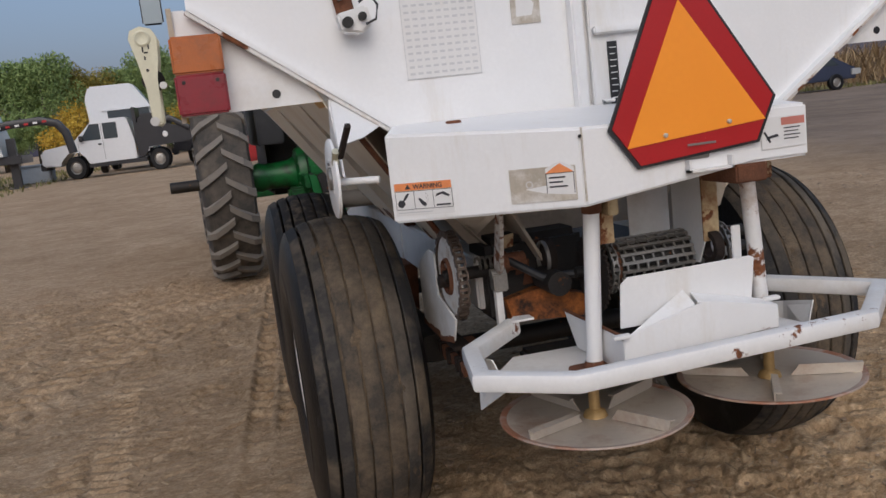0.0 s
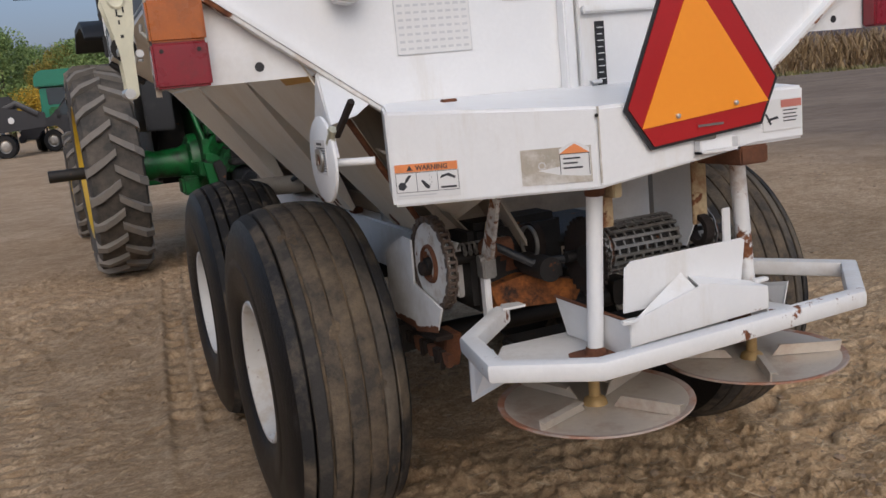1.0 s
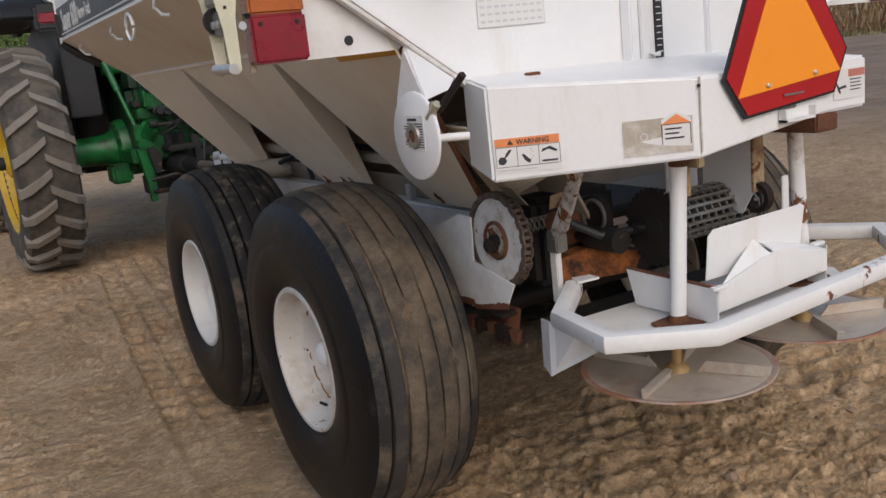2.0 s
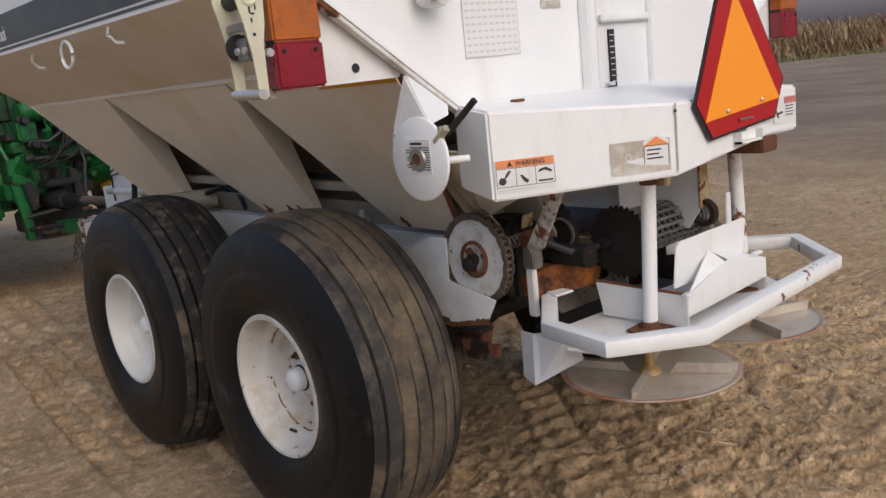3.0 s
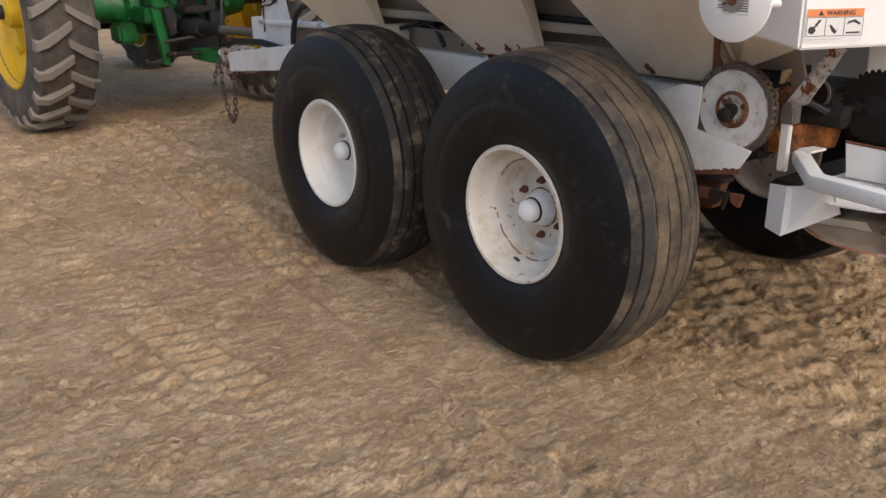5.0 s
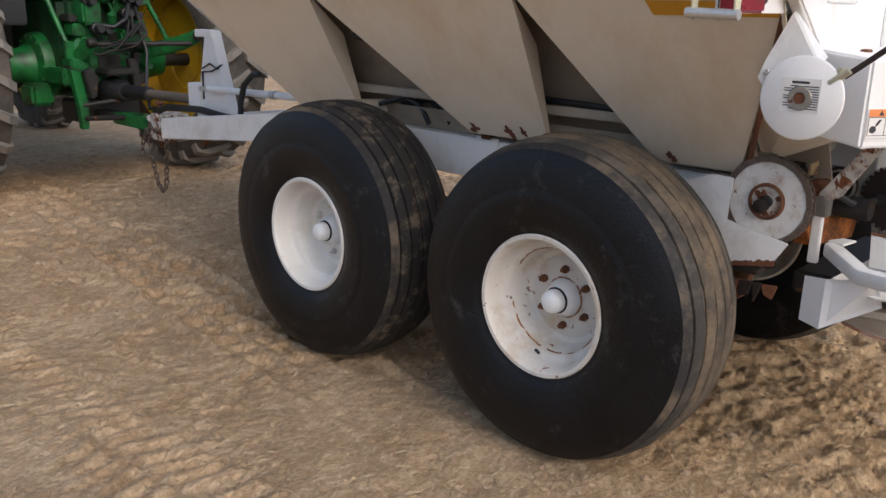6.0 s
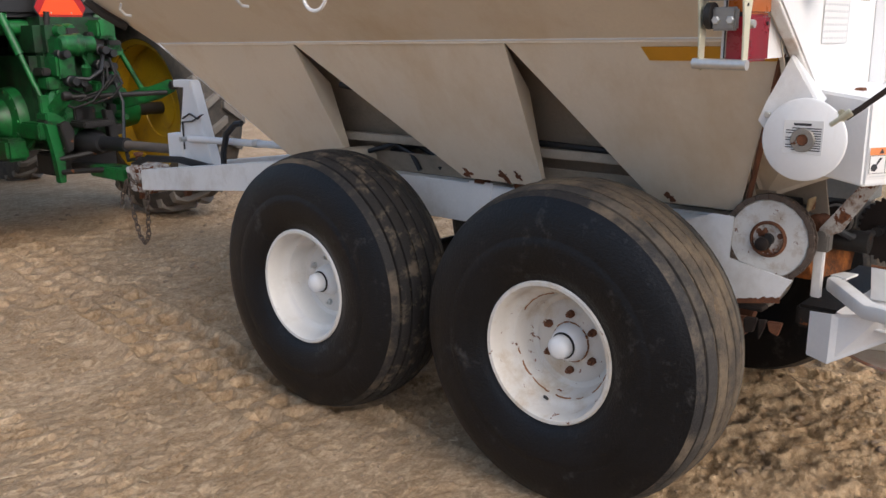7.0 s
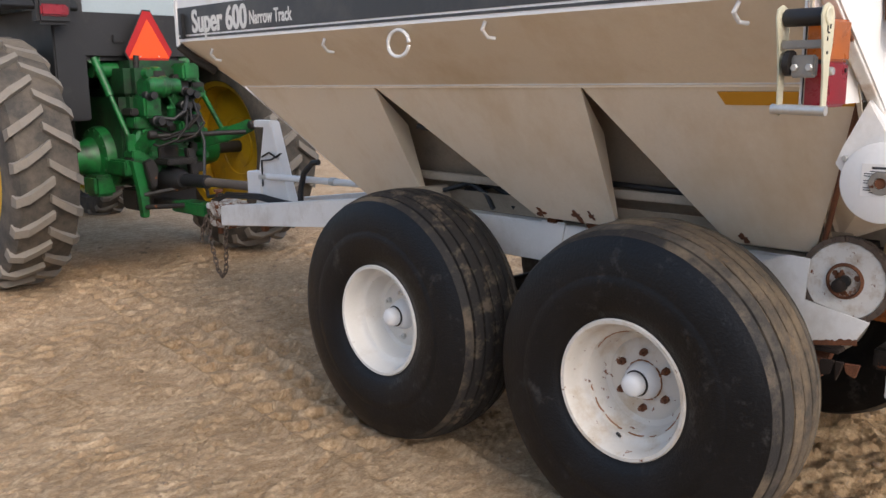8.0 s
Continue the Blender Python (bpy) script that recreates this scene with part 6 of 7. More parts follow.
# rear axle and transmission case
part("axle_housing", add_lathe(B(), [(0.0005, -0.68), (0.105, -0.68), (0.115, -0.62), (0.100, -0.58), (0.110, -0.40), (0.135, -0.35), (0.195, -0.33), (0.205, -0.29), (0.205, 0.29), (0.14, 0.33), (0.110, 0.50), (0.10, 0.56), (0.0005, 0.58)], (XT, 8.62, 0.80), 'x', 28), GREEN, tractor, "green cast axle housing")
for k in range(14):
    a = 2 * math.pi * k / 14
    part("flange_bolt", add_lathe(B(), [(0.0005, -0.016), (0.011, -0.016), (0.011, 0.0)], (XT - 0.325, 8.62 + 0.178 * math.cos(a), 0.80 + 0.178 * math.sin(a)), 'x', 6), GREEN, tractor)
part("transmission_case", add_box(B(), (XT - 0.27, 8.29, 0.62), (XT + 0.27, 9.3, 1.24), None, 0.05), DARK_GREEN, tractor, "green cast transmission case, grimy and darkened as recess shade")
part("case_cover", add_lathe(B(), [(0.0005, -0.05), (0.17, -0.05), (0.19, -0.03), (0.19, 0.02), (0.0005, 0.02)], (XT - 0.05, 8.27, 0.88), 'y', 28), GREEN, tractor)
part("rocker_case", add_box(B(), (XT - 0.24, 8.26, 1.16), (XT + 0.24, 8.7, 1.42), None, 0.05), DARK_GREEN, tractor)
part("rockshaft", add_tube(B(), [(XT - 0.36, 8.50, 1.36), (XT + 0.36, 8.50, 1.36)], 0.05, 14), GREEN, tractor)
rnd = random.Random(4)
for k in range(44):
    x, z = XT + rnd.uniform(-0.26, 0.26), rnd.uniform(0.66, 1.36)
    s = rnd.uniform(0.018, 0.055)
    if k % 3:
        part("casting_boss", add_box(B(), (x - s, 8.20, z - s * 0.8), (x + s, 8.32, z + s * 0.8), pose(0, 0, 0), 0.008), GREEN if k % 4 > 1 else GREASE, tractor)
    else:
        part("flange_bolt", add_lathe(B(), [(0.0005, -0.05), (s * 0.6, -0.05), (s * 0.8, -0.03), (s * 0.8, 0.04), (0.0005, 0.04)], (x, 8.26, z), 'y', 12), GREEN, tractor)
for x, z, w_, h_ in ((0.215, 1.345, 0.06, 0.055), (-0.01, 1.245, 0.10, 0.06), (-0.07, 1.13, 0.06, 0.07), (0.20, 0.98, 0.09, 0.05)):
    part("valve_block", add_box(B(), (x - w_, 8.14, z - h_), (x + w_, 8.30, z + h_), None, 0.015), GREEN, tractor)
for x, z in ((0.16, 1.22), (0.21, 1.20), (0.15, 1.13), (0.205, 1.12), (0.17, 1.045), (0.215, 1.04), (-0.05, 1.04), (0.0, 1.03), (-0.09, 1.20)):
    c = part("hose_coupler", add_lathe(B(), [(0.0005, -0.10), (0.024, -0.10), (0.026, -0.05), (0.034, -0.045), (0.034, 0.0), (0.022, 0.01), (0.022, 0.06), (0.0005, 0.06)], (x, 8.18, z), 'y', 14), BLACK, tractor)
part("remote_hose", add_tube(B(), [(0.16, 8.12, 1.20), (0.10, 8.06, 1.10), (0.02, 8.06, 1.05), (-0.05, 8.12, 1.06)], 0.012, 8), BLACK, tractor)
part("spool_rod", add_tube(B(), [(-0.115, 8.157, 0.945), (0.537, 8.05, 0.945)], 0.016, 8), GREASE, tractor)
part("remote_hose", add_tube(B(), [(-0.02, 7.50, 0.62), (0.04, 7.75, 0.58), (0.16, 7.98, 0.68), (0.22, 8.05, 0.90), (0.20, 8.10, 1.05)], 0.010, 8), BLACK, tractor)
# three-point links, lift rods, drawbar
for side, top, low in ((-1, (-0.285, 8.45, 1.436), (-0.181, 8.255, 0.91)), (1, (0.337, 8.43, 1.424), (0.553, 8.326, 0.923))):
    top, low = V(*top), V(*low)
    rod = part("lift_rod", add_tube(B(), [top, low], 0.017, 10), GREEN, tractor, "green lift rod with bright thread")
    part("rod_sleeve", add_tube(B(), [top, top.lerp(low, 0.45)], 0.025, 12), GREEN, rod)
    part("rod_thread", add_tube(B(), [top.lerp(low, 0.45), top.lerp(low, 0.72)], 0.013, 10), GALV, rod)
    part("rod_fork", add_box(B(), (-0.028, -0.02, -0.06), (0.028, 0.02, 0.05), Matrix.Translation(low), 0.006), GREEN, rod)
    part("lift_arm", add_tube(B(), [(XT + side * 0.30, 8.60, 1.36), (top.x, top.y, top.z)], 0.036, 8, square=True), GREEN, tractor)
part("lower_link", add_prism(B(), [(0.30, 8.45, 0.80), (0.30, 8.45, 0.90), (0.50, 8.14, 0.985), (0.545, 8.04, 1.03), (0.575, 8.02, 1.00), (0.575, 8.03, 0.95), (0.52, 8.12, 0.90)], (0.03, 0.015, 0), 0.006), GREEN, tractor, "green lower link with a ball end")
part("lower_link", add_prism(B(), [(-0.20, 8.45, 0.62), (-0.20, 8.45, 0.72), (-0.125, 8.19, 0.93), (-0.105, 8.14, 0.985), (-0.07, 8.12, 0.98), (-0.07, 8.13, 0.92), (-0.10, 8.20, 0.84)], (-0.035, 0, 0), 0.006), GREEN, tractor, "green lower link with a ball end")
for c_ in ((0.58, 8.03, 0.99), (-0.10, 8.13, 0.955)):
    part("link_ball", add_lathe(B(), [(0.0005, -0.03), (0.024, -0.026), (0.030, 0.0), (0.024, 0.026), (0.0005, 0.03)], c_, 'x', 16), GREASE, tractor)
part("hanging_link", add_prism(B(), [(-0.235, 8.16, 0.80), (-0.165, 8.16, 0.78), (-0.135, 8.15, 0.60), (-0.150, 8.14, 0.435), (-0.195, 8.14, 0.435), (-0.195, 8.15, 0.60)], (0, 0.05, 0), 0.006), GREEN, tractor)
part("hanging_link", add_prism(B(), [(-0.175, 8.10, 0.79), (-0.12, 8.10, 0.81), (-0.085, 8.10, 0.74), (-0.105, 8.10, 0.63), (-0.14, 8.10, 0.62)], (0, 0.05, 0), 0.006), GREASE, tractor)
part("hanging_link", add_prism(B(), [(0.13, 8.12, 0.86), (0.19, 8.12, 0.85), (0.20, 8.10, 0.66), (0.15, 8.10, 0.64)], (0, 0.05, 0), 0.006), GREASE, tractor)
part("link_bracket", add_box(B(), (-0.26, 8.20, 0.70), (-0.13, 8.50, 0.80), None, 0.01), GREEN, tractor)
part("corner_casting", add_box(B(), (-0.36, 8.42, 0.56), (-0.22, 8.60, 0.70), None, 0.02), GREEN, tractor)
part("drawbar_support", add_box(B(), (XT - 0.22, 8.3, 0.46), (XT + 0.22, 8.5, 0.60), None, 0.012), GREASE, tractor)
part("drawbar", add_box(B(), (-0.03, 7.42, 0.490), (0.07, 8.6, 0.532), None, 0.006), GREASE, tractor)
part("drawbar_head", add_prism(B(), [(-0.05, 7.66, 0.470), (0.08, 7.66, 0.470), (0.09, 7.98, 0.470), (-0.04, 8.06, 0.470)], (0, 0, 0.07), 0.006), GREEN, tractor)
part("sway_bar", add_tube(B(), [(-0.17, 8.16, 0.50), (0.02, 7.80, 0.53)], 0.016, 8), GREASE, tractor)
part("sway_bar", add_tube(B(), [(-0.17, 8.16, 0.58), (0.14, 8.06, 0.62)], 0.016, 8), GREASE, tractor)
for k, (dx, dz) in enumerate(((0.0, 0.0), (0.05, 0.03), (-0.04, -0.04), (0.09, -0.02))):
    part("remote_hose", add_tube(B(), [(0.16 + dx * 0.5, 8.10, 1.14 + dz), (0.12 + dx, 8.02, 1.04 + dz), (0.06 + dx, 8.04, 0.96 + dz), (-0.02 + dx, 8.12, 0.92 + dz), (-0.08 + dx, 8.22, 0.96 + dz)], 0.0075, 8), GREASE, tractor)
part("hydraulic_pump", add_lathe(B(), [(0.0005, -0.11), (0.04, -0.11), (0.058, -0.09), (0.058, -0.02), (0.066, -0.01), (0.066, 0.02), (0.050, 0.03), (0.050, 0.10), (0.0005, 0.11)], (0.00, 8.13, 1.255), 'x', 20), GREEN, tractor)
part("pump_neck", add_tube(B(), [(0.05, 8.14, 1.20), (0.04, 8.12, 1.12), (0.06, 8.16, 1.05)], 0.026, 10), GREEN, tractor)
for k in range(10):
    a = 2 * math.pi * k / 10
    part("flange_bolt", add_lathe(B(), [(0.0005, -0.018), (0.012, -0.018), (0.012, 0.0)], (XT - 0.05 + 0.165 * math.cos(a), 8.222, 0.88 + 0.165 * math.sin(a)), 'y', 6), GREEN, tractor)
part("exhaust_plug", add_tube(B(), [(-0.085, 8.31, 1.28), (-0.078, 8.30, 1.45)], 0.017, 12), GREASE, tractor)
# PTO shaft with its black guard
pto = part("pto_shaft", add_tube(B(), [(0.048, 8.25, 0.662), (0.108, 7.27, 0.668)], 0.028, 14), material("pto_tube", (0.13, 0.105, 0.085), 0.6, vary=0.3), tractor, "brown steel shaft in a black guard")
part("pto_guard", add_tube(B(), [(0.048, 8.25, 0.662), (0.075, 7.80, 0.665)], 0.042, 14), BLACK, pto)
part("pto_bell", add_lathe(B(), [(0.05, -0.16), (0.075, -0.10), (0.085, 0.0), (0.085, 0.05), (0.0005, 0.05)], (0.05, 8.20, 0.662), 'y', 20), BLACK, pto)
part("pto_shield", add_box(B(), (-0.05, 8.05, 0.76), (0.15, 8.30, 0.80), None, 0.01), GREASE, tractor)
# cab, fenders, lamps
for side in (-1, 1):
    x0, x1 = sorted((XT + side * 0.50, XT + side * 0.94))
    fpts = [(0, 8.28, 1.72), (0, 8.34, 1.79), (0, 8.6, 1.86), (0, 9.2, 1.86), (0, 9.5, 1.74), (0, 9.5, 1.70), (0, 9.2, 1.82), (0, 8.6, 1.82), (0, 8.36, 1.755), (0, 8.31, 1.70)]
    f = part("fender", add_prism(B(), [(x0, y, z) for _, y, z in fpts], (x1 - x0, 0, 0), 0.004), BLACK, tractor, "black wheel fender")
    bx0, bx1 = sorted((XT + side * 0.551, XT + side * 0.755))
    part("fender_lamp_box", add_box(B(), (bx0, 8.26, 1.620), (bx1, 8.36, 1.790), None, 0.02), BLACK, f)
    part("fender_lamp", add_box(B(), (bx0 + 0.015, 8.245, 1.665), (bx1 - 0.02, 8.27, 1.735), None, 0.022, 4), LENS_RED, f, "oval red lamp")
    part("work_light", add_lathe(B(), [(0.0005, -0.04), (0.055, -0.04), (0.065, 0.0), (0.05, 0.05), (0.0005, 0.05)], (XT + side * 0.617, 8.34, 1.855), 'y', 18), PAPER, tractor, "round white work light")
    part("fender_inner", add_box(B(), (min(XT + side * 0.42, XT + side * 0.62), 8.40, 1.05 if side < 0 else 1.42), (max(XT + side * 0.42, XT + side * 0.62), 9.4, 1.80), None, 0.01), BLACK, tractor, "black inner fender panel")
    part("cab_pillar", add_box(B(), (XT + side * 0.62 - 0.04, 8.46, 1.72), (XT + side * 0.62 + 0.04, 8.54, 2.62), None, 0.01), BLACK, tractor)
    part("cab_pillar", add_box(B(), (XT + side * 0.66 - 0.04, 9.75, 1.70), (XT + side * 0.66 + 0.04, 9.85, 2.62), None, 0.01), BLACK, tractor)
part("cab_underside", add_box(B(), (XT - 0.52, 9.0, 0.62), (XT + 0.52, 10.1, 1.42), None, 0.03), GREASE, tractor)
part("cab_base", add_box(B(), (XT - 0.60, 8.42, 1.42), (XT + 0.60, 9.8, 1.715), None, 0.03), BLACK, tractor, "black cab base panel")
part("rear_window", add_box(B(), (XT - 0.58, 8.47, 1.715), (XT + 0.58, 8.485, 2.58), None, 0.003), CAB_GLASS, tractor)
for side in (-1, 1):
    part("side_window", add_box(B(), (XT + side * 0.66 - 0.006, 8.55, 1.72), (XT + side * 0.66 + 0.006, 9.74, 2.58), None, 0.002), GLASS_DARK, tractor)
part("cab_roof", add_box(B(), (XT - 0.76, 8.15, 2.60), (XT + 0.76, 10.0, 2.80), None, 0.06), GREEN, tractor)
part("mirror", add_box(B(), (XT - 1.345, 9.74, 2.17), (XT - 1.165, 9.79, 2.46), None, 0.02), BLACK, tractor)
part("mirror_glass", add_box(B(), (XT - 1.335, 9.732, 2.18), (XT - 1.175, 9.74, 2.45), None, 0.002), CAB_GLASS, tractor)
part("mirror_arm", add_tube(B(), [(XT - 0.66, 9.8, 2.50), (XT - 1.25, 9.77, 2.50), (XT - 1.25, 9.77, 2.44)], 0.014, 8), BLACK, tractor)
part("panel_latch", add_box(B(), (-0.17, 8.40, 1.53), (-0.10, 8.425, 1.58), None, 0.006), BLACK, tractor)
emblem(tractor, (0.028, 8.33, 1.392), 0.340, (RED, FLUOR_RED), name="slow_vehicle_emblem")
tractor.location = (-0.14, 8.06, 0.05)
tractor.rotation_euler = (0, 0, radians(2))
tractor.scale = (1.04, 1.04, 1.04)

# ---- yard vehicles in the distance ----


def vehicle_wheel(parent, x, y, r, w, rim):
    t = part("wheel", add_lathe(B(), [(r * 0.55, -w / 2), (r * 0.9, -w / 2), (r, -w * 0.36), (r, w * 0.36), (r * 0.9, w / 2), (r * 0.55, w / 2)], (x, y, r), 'y', 28, closed=True), RUBBER, parent)
    part("rim", add_lathe(B(), [(0.0005, -w * 0.30), (r * 0.2, -w * 0.38), (r * 0.45, -w * 0.25), (r * 0.58, -w * 0.48), (r * 0.6, w * 0.4), (0.0005, w * 0.4)], (x, y, r), 'y', 24), rim, t)


def pickup(x0, y0, length, body, bed, name, label, rim, flat):
    """Extended-cab pickup, nose towards -x, side towards the yard. x0: nose, y0: near side."""
    t = thing(name, (x0 + length / 2, y0 + 1, 0), label, "truck")
    W_ = 1.95
    L_ = length
    nose = [(0.0, 0.55), (0.02, 0.95), (0.12, 1.12), (1.25, 1.22), (1.95, 1.90), (2.15, 1.95), (3.35, 1.95), (3.55, 1.15), (3.55, 0.48), (1.75, 0.45), (1.65, 0.75), (1.45, 0.95), (1.0, 0.95), (0.75, 0.75), (0.68, 0.5)]
    part("cab", add_prism(B(), [(x0 + a, y0, b) for a, b in nose], (0, W_, 0), 0.04), body, t)
    for a, b, c_, d_ in ((1.50, 1.28, 2.30, 1.82), (2.42, 1.28, 2.95, 1.82)):
        pts = [(x0 + a, y0 - 0.012, b), (x0 + c_, y0 - 0.012, b), (x0 + c_, y0 - 0.012, d_), (x0 + (a + 0.45 if a < 2 else a), y0 - 0.012, d_)]
        part("side_window", add_prism(B(), pts, (0, 0.01, 0)), GLASS_DARK, t, smooth=False)
    part("door_seam", add_box(B(), (x0 + 2.36, y0 - 0.006, 0.60), (x0 + 2.37, y0, 1.85)), BLACK, t)
    part("door_seam", add_box(B(), (x0 + 1.42, y0 - 0.006, 0.60), (x0 + 1.43, y0, 1.20)), BLACK, t)
    part("door_handle", add_box(B(), (x0 + 2.16, y0 - 0.03, 1.10), (x0 + 2.30, y0, 1.15), None, 0.006), BLACK, t)
    part("mirror", add_box(B(), (x0 + 1.50, y0 - 0.18, 1.26), (x0 + 1.64, y0 - 0.02, 1.46), None, 0.02), BLACK, t)
    part("bumper", add_box(B(), (x0 - 0.08, y0 + 0.03, 0.42), (x0 + 0.12, y0 + W_ - 0.03, 0.66), None, 0.03), BLACK, t)
    part("head_lamp", add_box(B(), (x0 - 0.01, y0 + 0.02, 0.82), (x0 + 0.14, y0 + 0.4, 1.0), None, 0.02), PAPER, t)
    part("sill", add_box(B(), (x0 + 1.7, y0 + 0.02, 0.36), (x0 + L_ - 1.7, y0 + W_ - 0.02, 0.50), None, 0.01), BLACK, t)
    if flat:
        part("flat_bed", add_box(B(), (x0 + 3.62, y0 - 0.05, 0.92), (x0 + L_, y0 + W_ + 0.05, 1.06), None, 0.01), bed, t)
        part("headache_rack", add_box(B(), (x0 + 3.58, y0, 1.0), (x0 + 3.72, y0 + W_, 2.25), None, 0.02), bed, t)
        part("tool_box", add_box(B(), (x0 + 3.75, y0 + 0.02, 1.06), (x0 + 4.95, y0 + W_ - 0.02, 2.0), None, 0.12), bed, t)
        part("bed_side", add_prism(B(), [(x0 + 3.66, y0 - 0.06, 0.62), (x0 + 3.66, y0 - 0.06, 1.72), (x0 + 4.5, y0 - 0.06, 1.70), (x0 + 5.1, y0 - 0.06, 1.52), (x0 + L_ + 0.35, y0 - 0.06, 1.40), (x0 + L_ + 0.35, y0 - 0.06, 0.92), (x0 + 4.95, y0 - 0.06, 0.88), (x0 + 4.05, y0 - 0.06, 0.86), (x0 + 3.95, y0 - 0.06, 0.62)], (0, 0.05, 0), 0.02), bed, t)
        part("bale_arm", add_tube(B(), [(x0 + 4.3, y0 + 0.1, 1.5), (x0 + 5.0, y0 + 0.0, 1.75), (x0 + L_ + 0.1, y0 - 0.05, 1.35)], 0.10, 8, square=True), bed, t)
        part("bale_arm", add_tube(B(), [(x0 + 4.3, y0 + W_ - 0.1, 1.5), (x0 + 5.0, y0 + W_, 1.75), (x0 + L_ + 0.1, y0 + W_, 1.35)], 0.10, 8, square=True), bed, t)
        part("bed_skirt", add_box(B(), (x0 + 3.62, y0 - 0.02, 0.55), (x0 + L_ - 1.7, y0 + 0.1, 0.95), None, 0.02), bed, t)
        part("lamp_cluster", add_lathe(B(), [(0.0005, -0.04), (0.10, -0.03), (0.11, 0.02), (0.0005, 0.02)], (x0 + 4.75, y0 - 0.08, 1.22), 'y', 16), PAPER, t)
    else:
        part("pickup_bed", add_prism(B(), [(x0 + 3.5, y0, 0.55), (x0 + 3.5, y0, 1.22), (x0 + L_, y0, 1.22), (x0 + L_, y0, 0.50), (x0 + L_ - 0.75, y0, 0.50), (x0 + L_ - 0.9, y0, 0.85), (x0 + L_ - 1.5, y0, 0.85), (x0 + L_ - 1.65, y0, 0.50)], (0, W_, 0), 0.03), bed, t)
    for wx in (1.22, L_ - 1.2):
        for wy in (0.16, W_ - 0.16):
            vehicle_wheel(t, x0 + wx, y0 + wy, 0.40, 0.26, rim)
    t.scale = (1.04, 1.04, 1.20)
    t.location.z = 0.115
    return t


pickup(-8.10, 39.0, 5.6, CAR_WHITE, CAR_BLACK, "flatbed_pickup", "white extended-cab pickup with a black flatbed and bale arms", STEEL, True)
pickup(-3.1, 42.5, 5.2, CAR_BLACK, CAR_BLACK, "pickup_truck", "dusty black pickup truck parked on the yard", STEEL, False)

semi = thing("semi_truck", (-5.4, 47, 0), "white highway truck with a tall sleeper cab", "truck")
sx = -7.15
part("sleeper", add_prism(B(), [(sx + 0.15, 46, 0.9), (sx, 46, 3.6), (sx + 0.25, 46, 4.15), (sx + 2.25, 46, 4.15), (sx + 2.95, 46, 3.05), (sx + 2.95, 46, 0.9)], (0, 2.4, 0), 0.08), CAR_WHITE, semi)
part("windscreen", add_box(B(), (sx + 0.95, 45.97, 2.28), (sx + 2.9, 46.0, 2.92), None, 0.01), GLASS_DARK, semi)
part("roof_visor", add_box(B(), (sx + 0.7, 45.90, 2.92), (sx + 3.0, 46.1, 3.05), None, 0.02), CAR_WHITE, semi)
part("hood", add_box(B(), (sx + 0.7, 44.2, 0.8), (sx + 2.9, 46.0, 2.25), None, 0.15), CAR_WHITE, semi)
part("fuel_tank", add_tube(B(), [(sx + 0.3, 46.8, 0.75), (sx + 0.3, 48.6, 0.75)], 0.33, 16), STEEL, semi)
part("chassis", add_box(B(), (sx + 1.0, 44.4, 0.55), (sx + 2.4, 51, 0.85), None, 0.02), BLACK, semi)
for yy in (44.9, 49.2, 50.4):
    for xx in (0.55, 2.75):
        part("wheel", add_lathe(B(), [(0.0005, -0.15), (0.45, -0.15), (0.5, -0.1), (0.5, 0.1), (0.45, 0.15), (0.0005, 0.15)], (sx + xx, yy, 0.5), 'x', 24), RUBBER, semi)

gt = thing("farm_tractor", (-1.9, 47, 0), "green farm tractor with a dark cab parked behind pickups", "tractor")
gx0 = -2.30
part("cab", add_prism(B(), [(gx0, 46.5, 1.2), (gx0 + 0.05, 46.5, 2.9), (gx0 + 1.7, 46.5, 2.9), (gx0 + 1.75, 46.5, 1.2)], (0, 1.7, 0), 0.05), CAR_GREEN, gt)
part("roof", add_prism(B(), [(gx0 - 0.15, 46.3, 2.95), (gx0 - 0.10, 46.3, 3.5), (gx0 + 0.2, 46.3, 3.72), (gx0 + 1.7, 46.3, 3.72), (gx0 + 1.95, 46.3, 3.5), (gx0 + 1.95, 46.3, 2.95)], (0, 2.0, 0), 0.06), CAR_GREEN, gt)
part("rear_window", add_box(B(), (gx0 + 0.35, 46.46, 2.1), (gx0 + 1.6, 46.5, 2.88), None, 0.02), GLASS_DARK, gt)
part("engine_hood", add_box(B(), (gx0 + 0.35, 44.6, 1.1), (gx0 + 1.5, 46.5, 1.95), None, 0.08), GREEN, gt)
part("yellow_stripe", add_box(B(), (gx0 + 0.33, 44.59, 1.12), (gx0 + 1.52, 46.4, 1.20), None, 0.004), YELLOW, gt)
for xx in (-0.25, 1.95):
    part("wheel", add_lathe(B(), [(0.0005, -0.22), (0.75, -0.22), (0.85, -0.15), (0.85, 0.15), (0.75, 0.22), (0.0005, 0.22)], (gx0 + xx, 47.3, 0.85), 'x', 28), RUBBER, gt)
    part("wheel", add_lathe(B(), [(0.0005, -0.15), (0.45, -0.15), (0.5, -0.1), (0.5, 0.1), (0.45, 0.15), (0.0005, 0.15)], (gx0 + xx * 0.9 + 0.1, 45.0, 0.5), 'x', 24), RUBBER, gt)

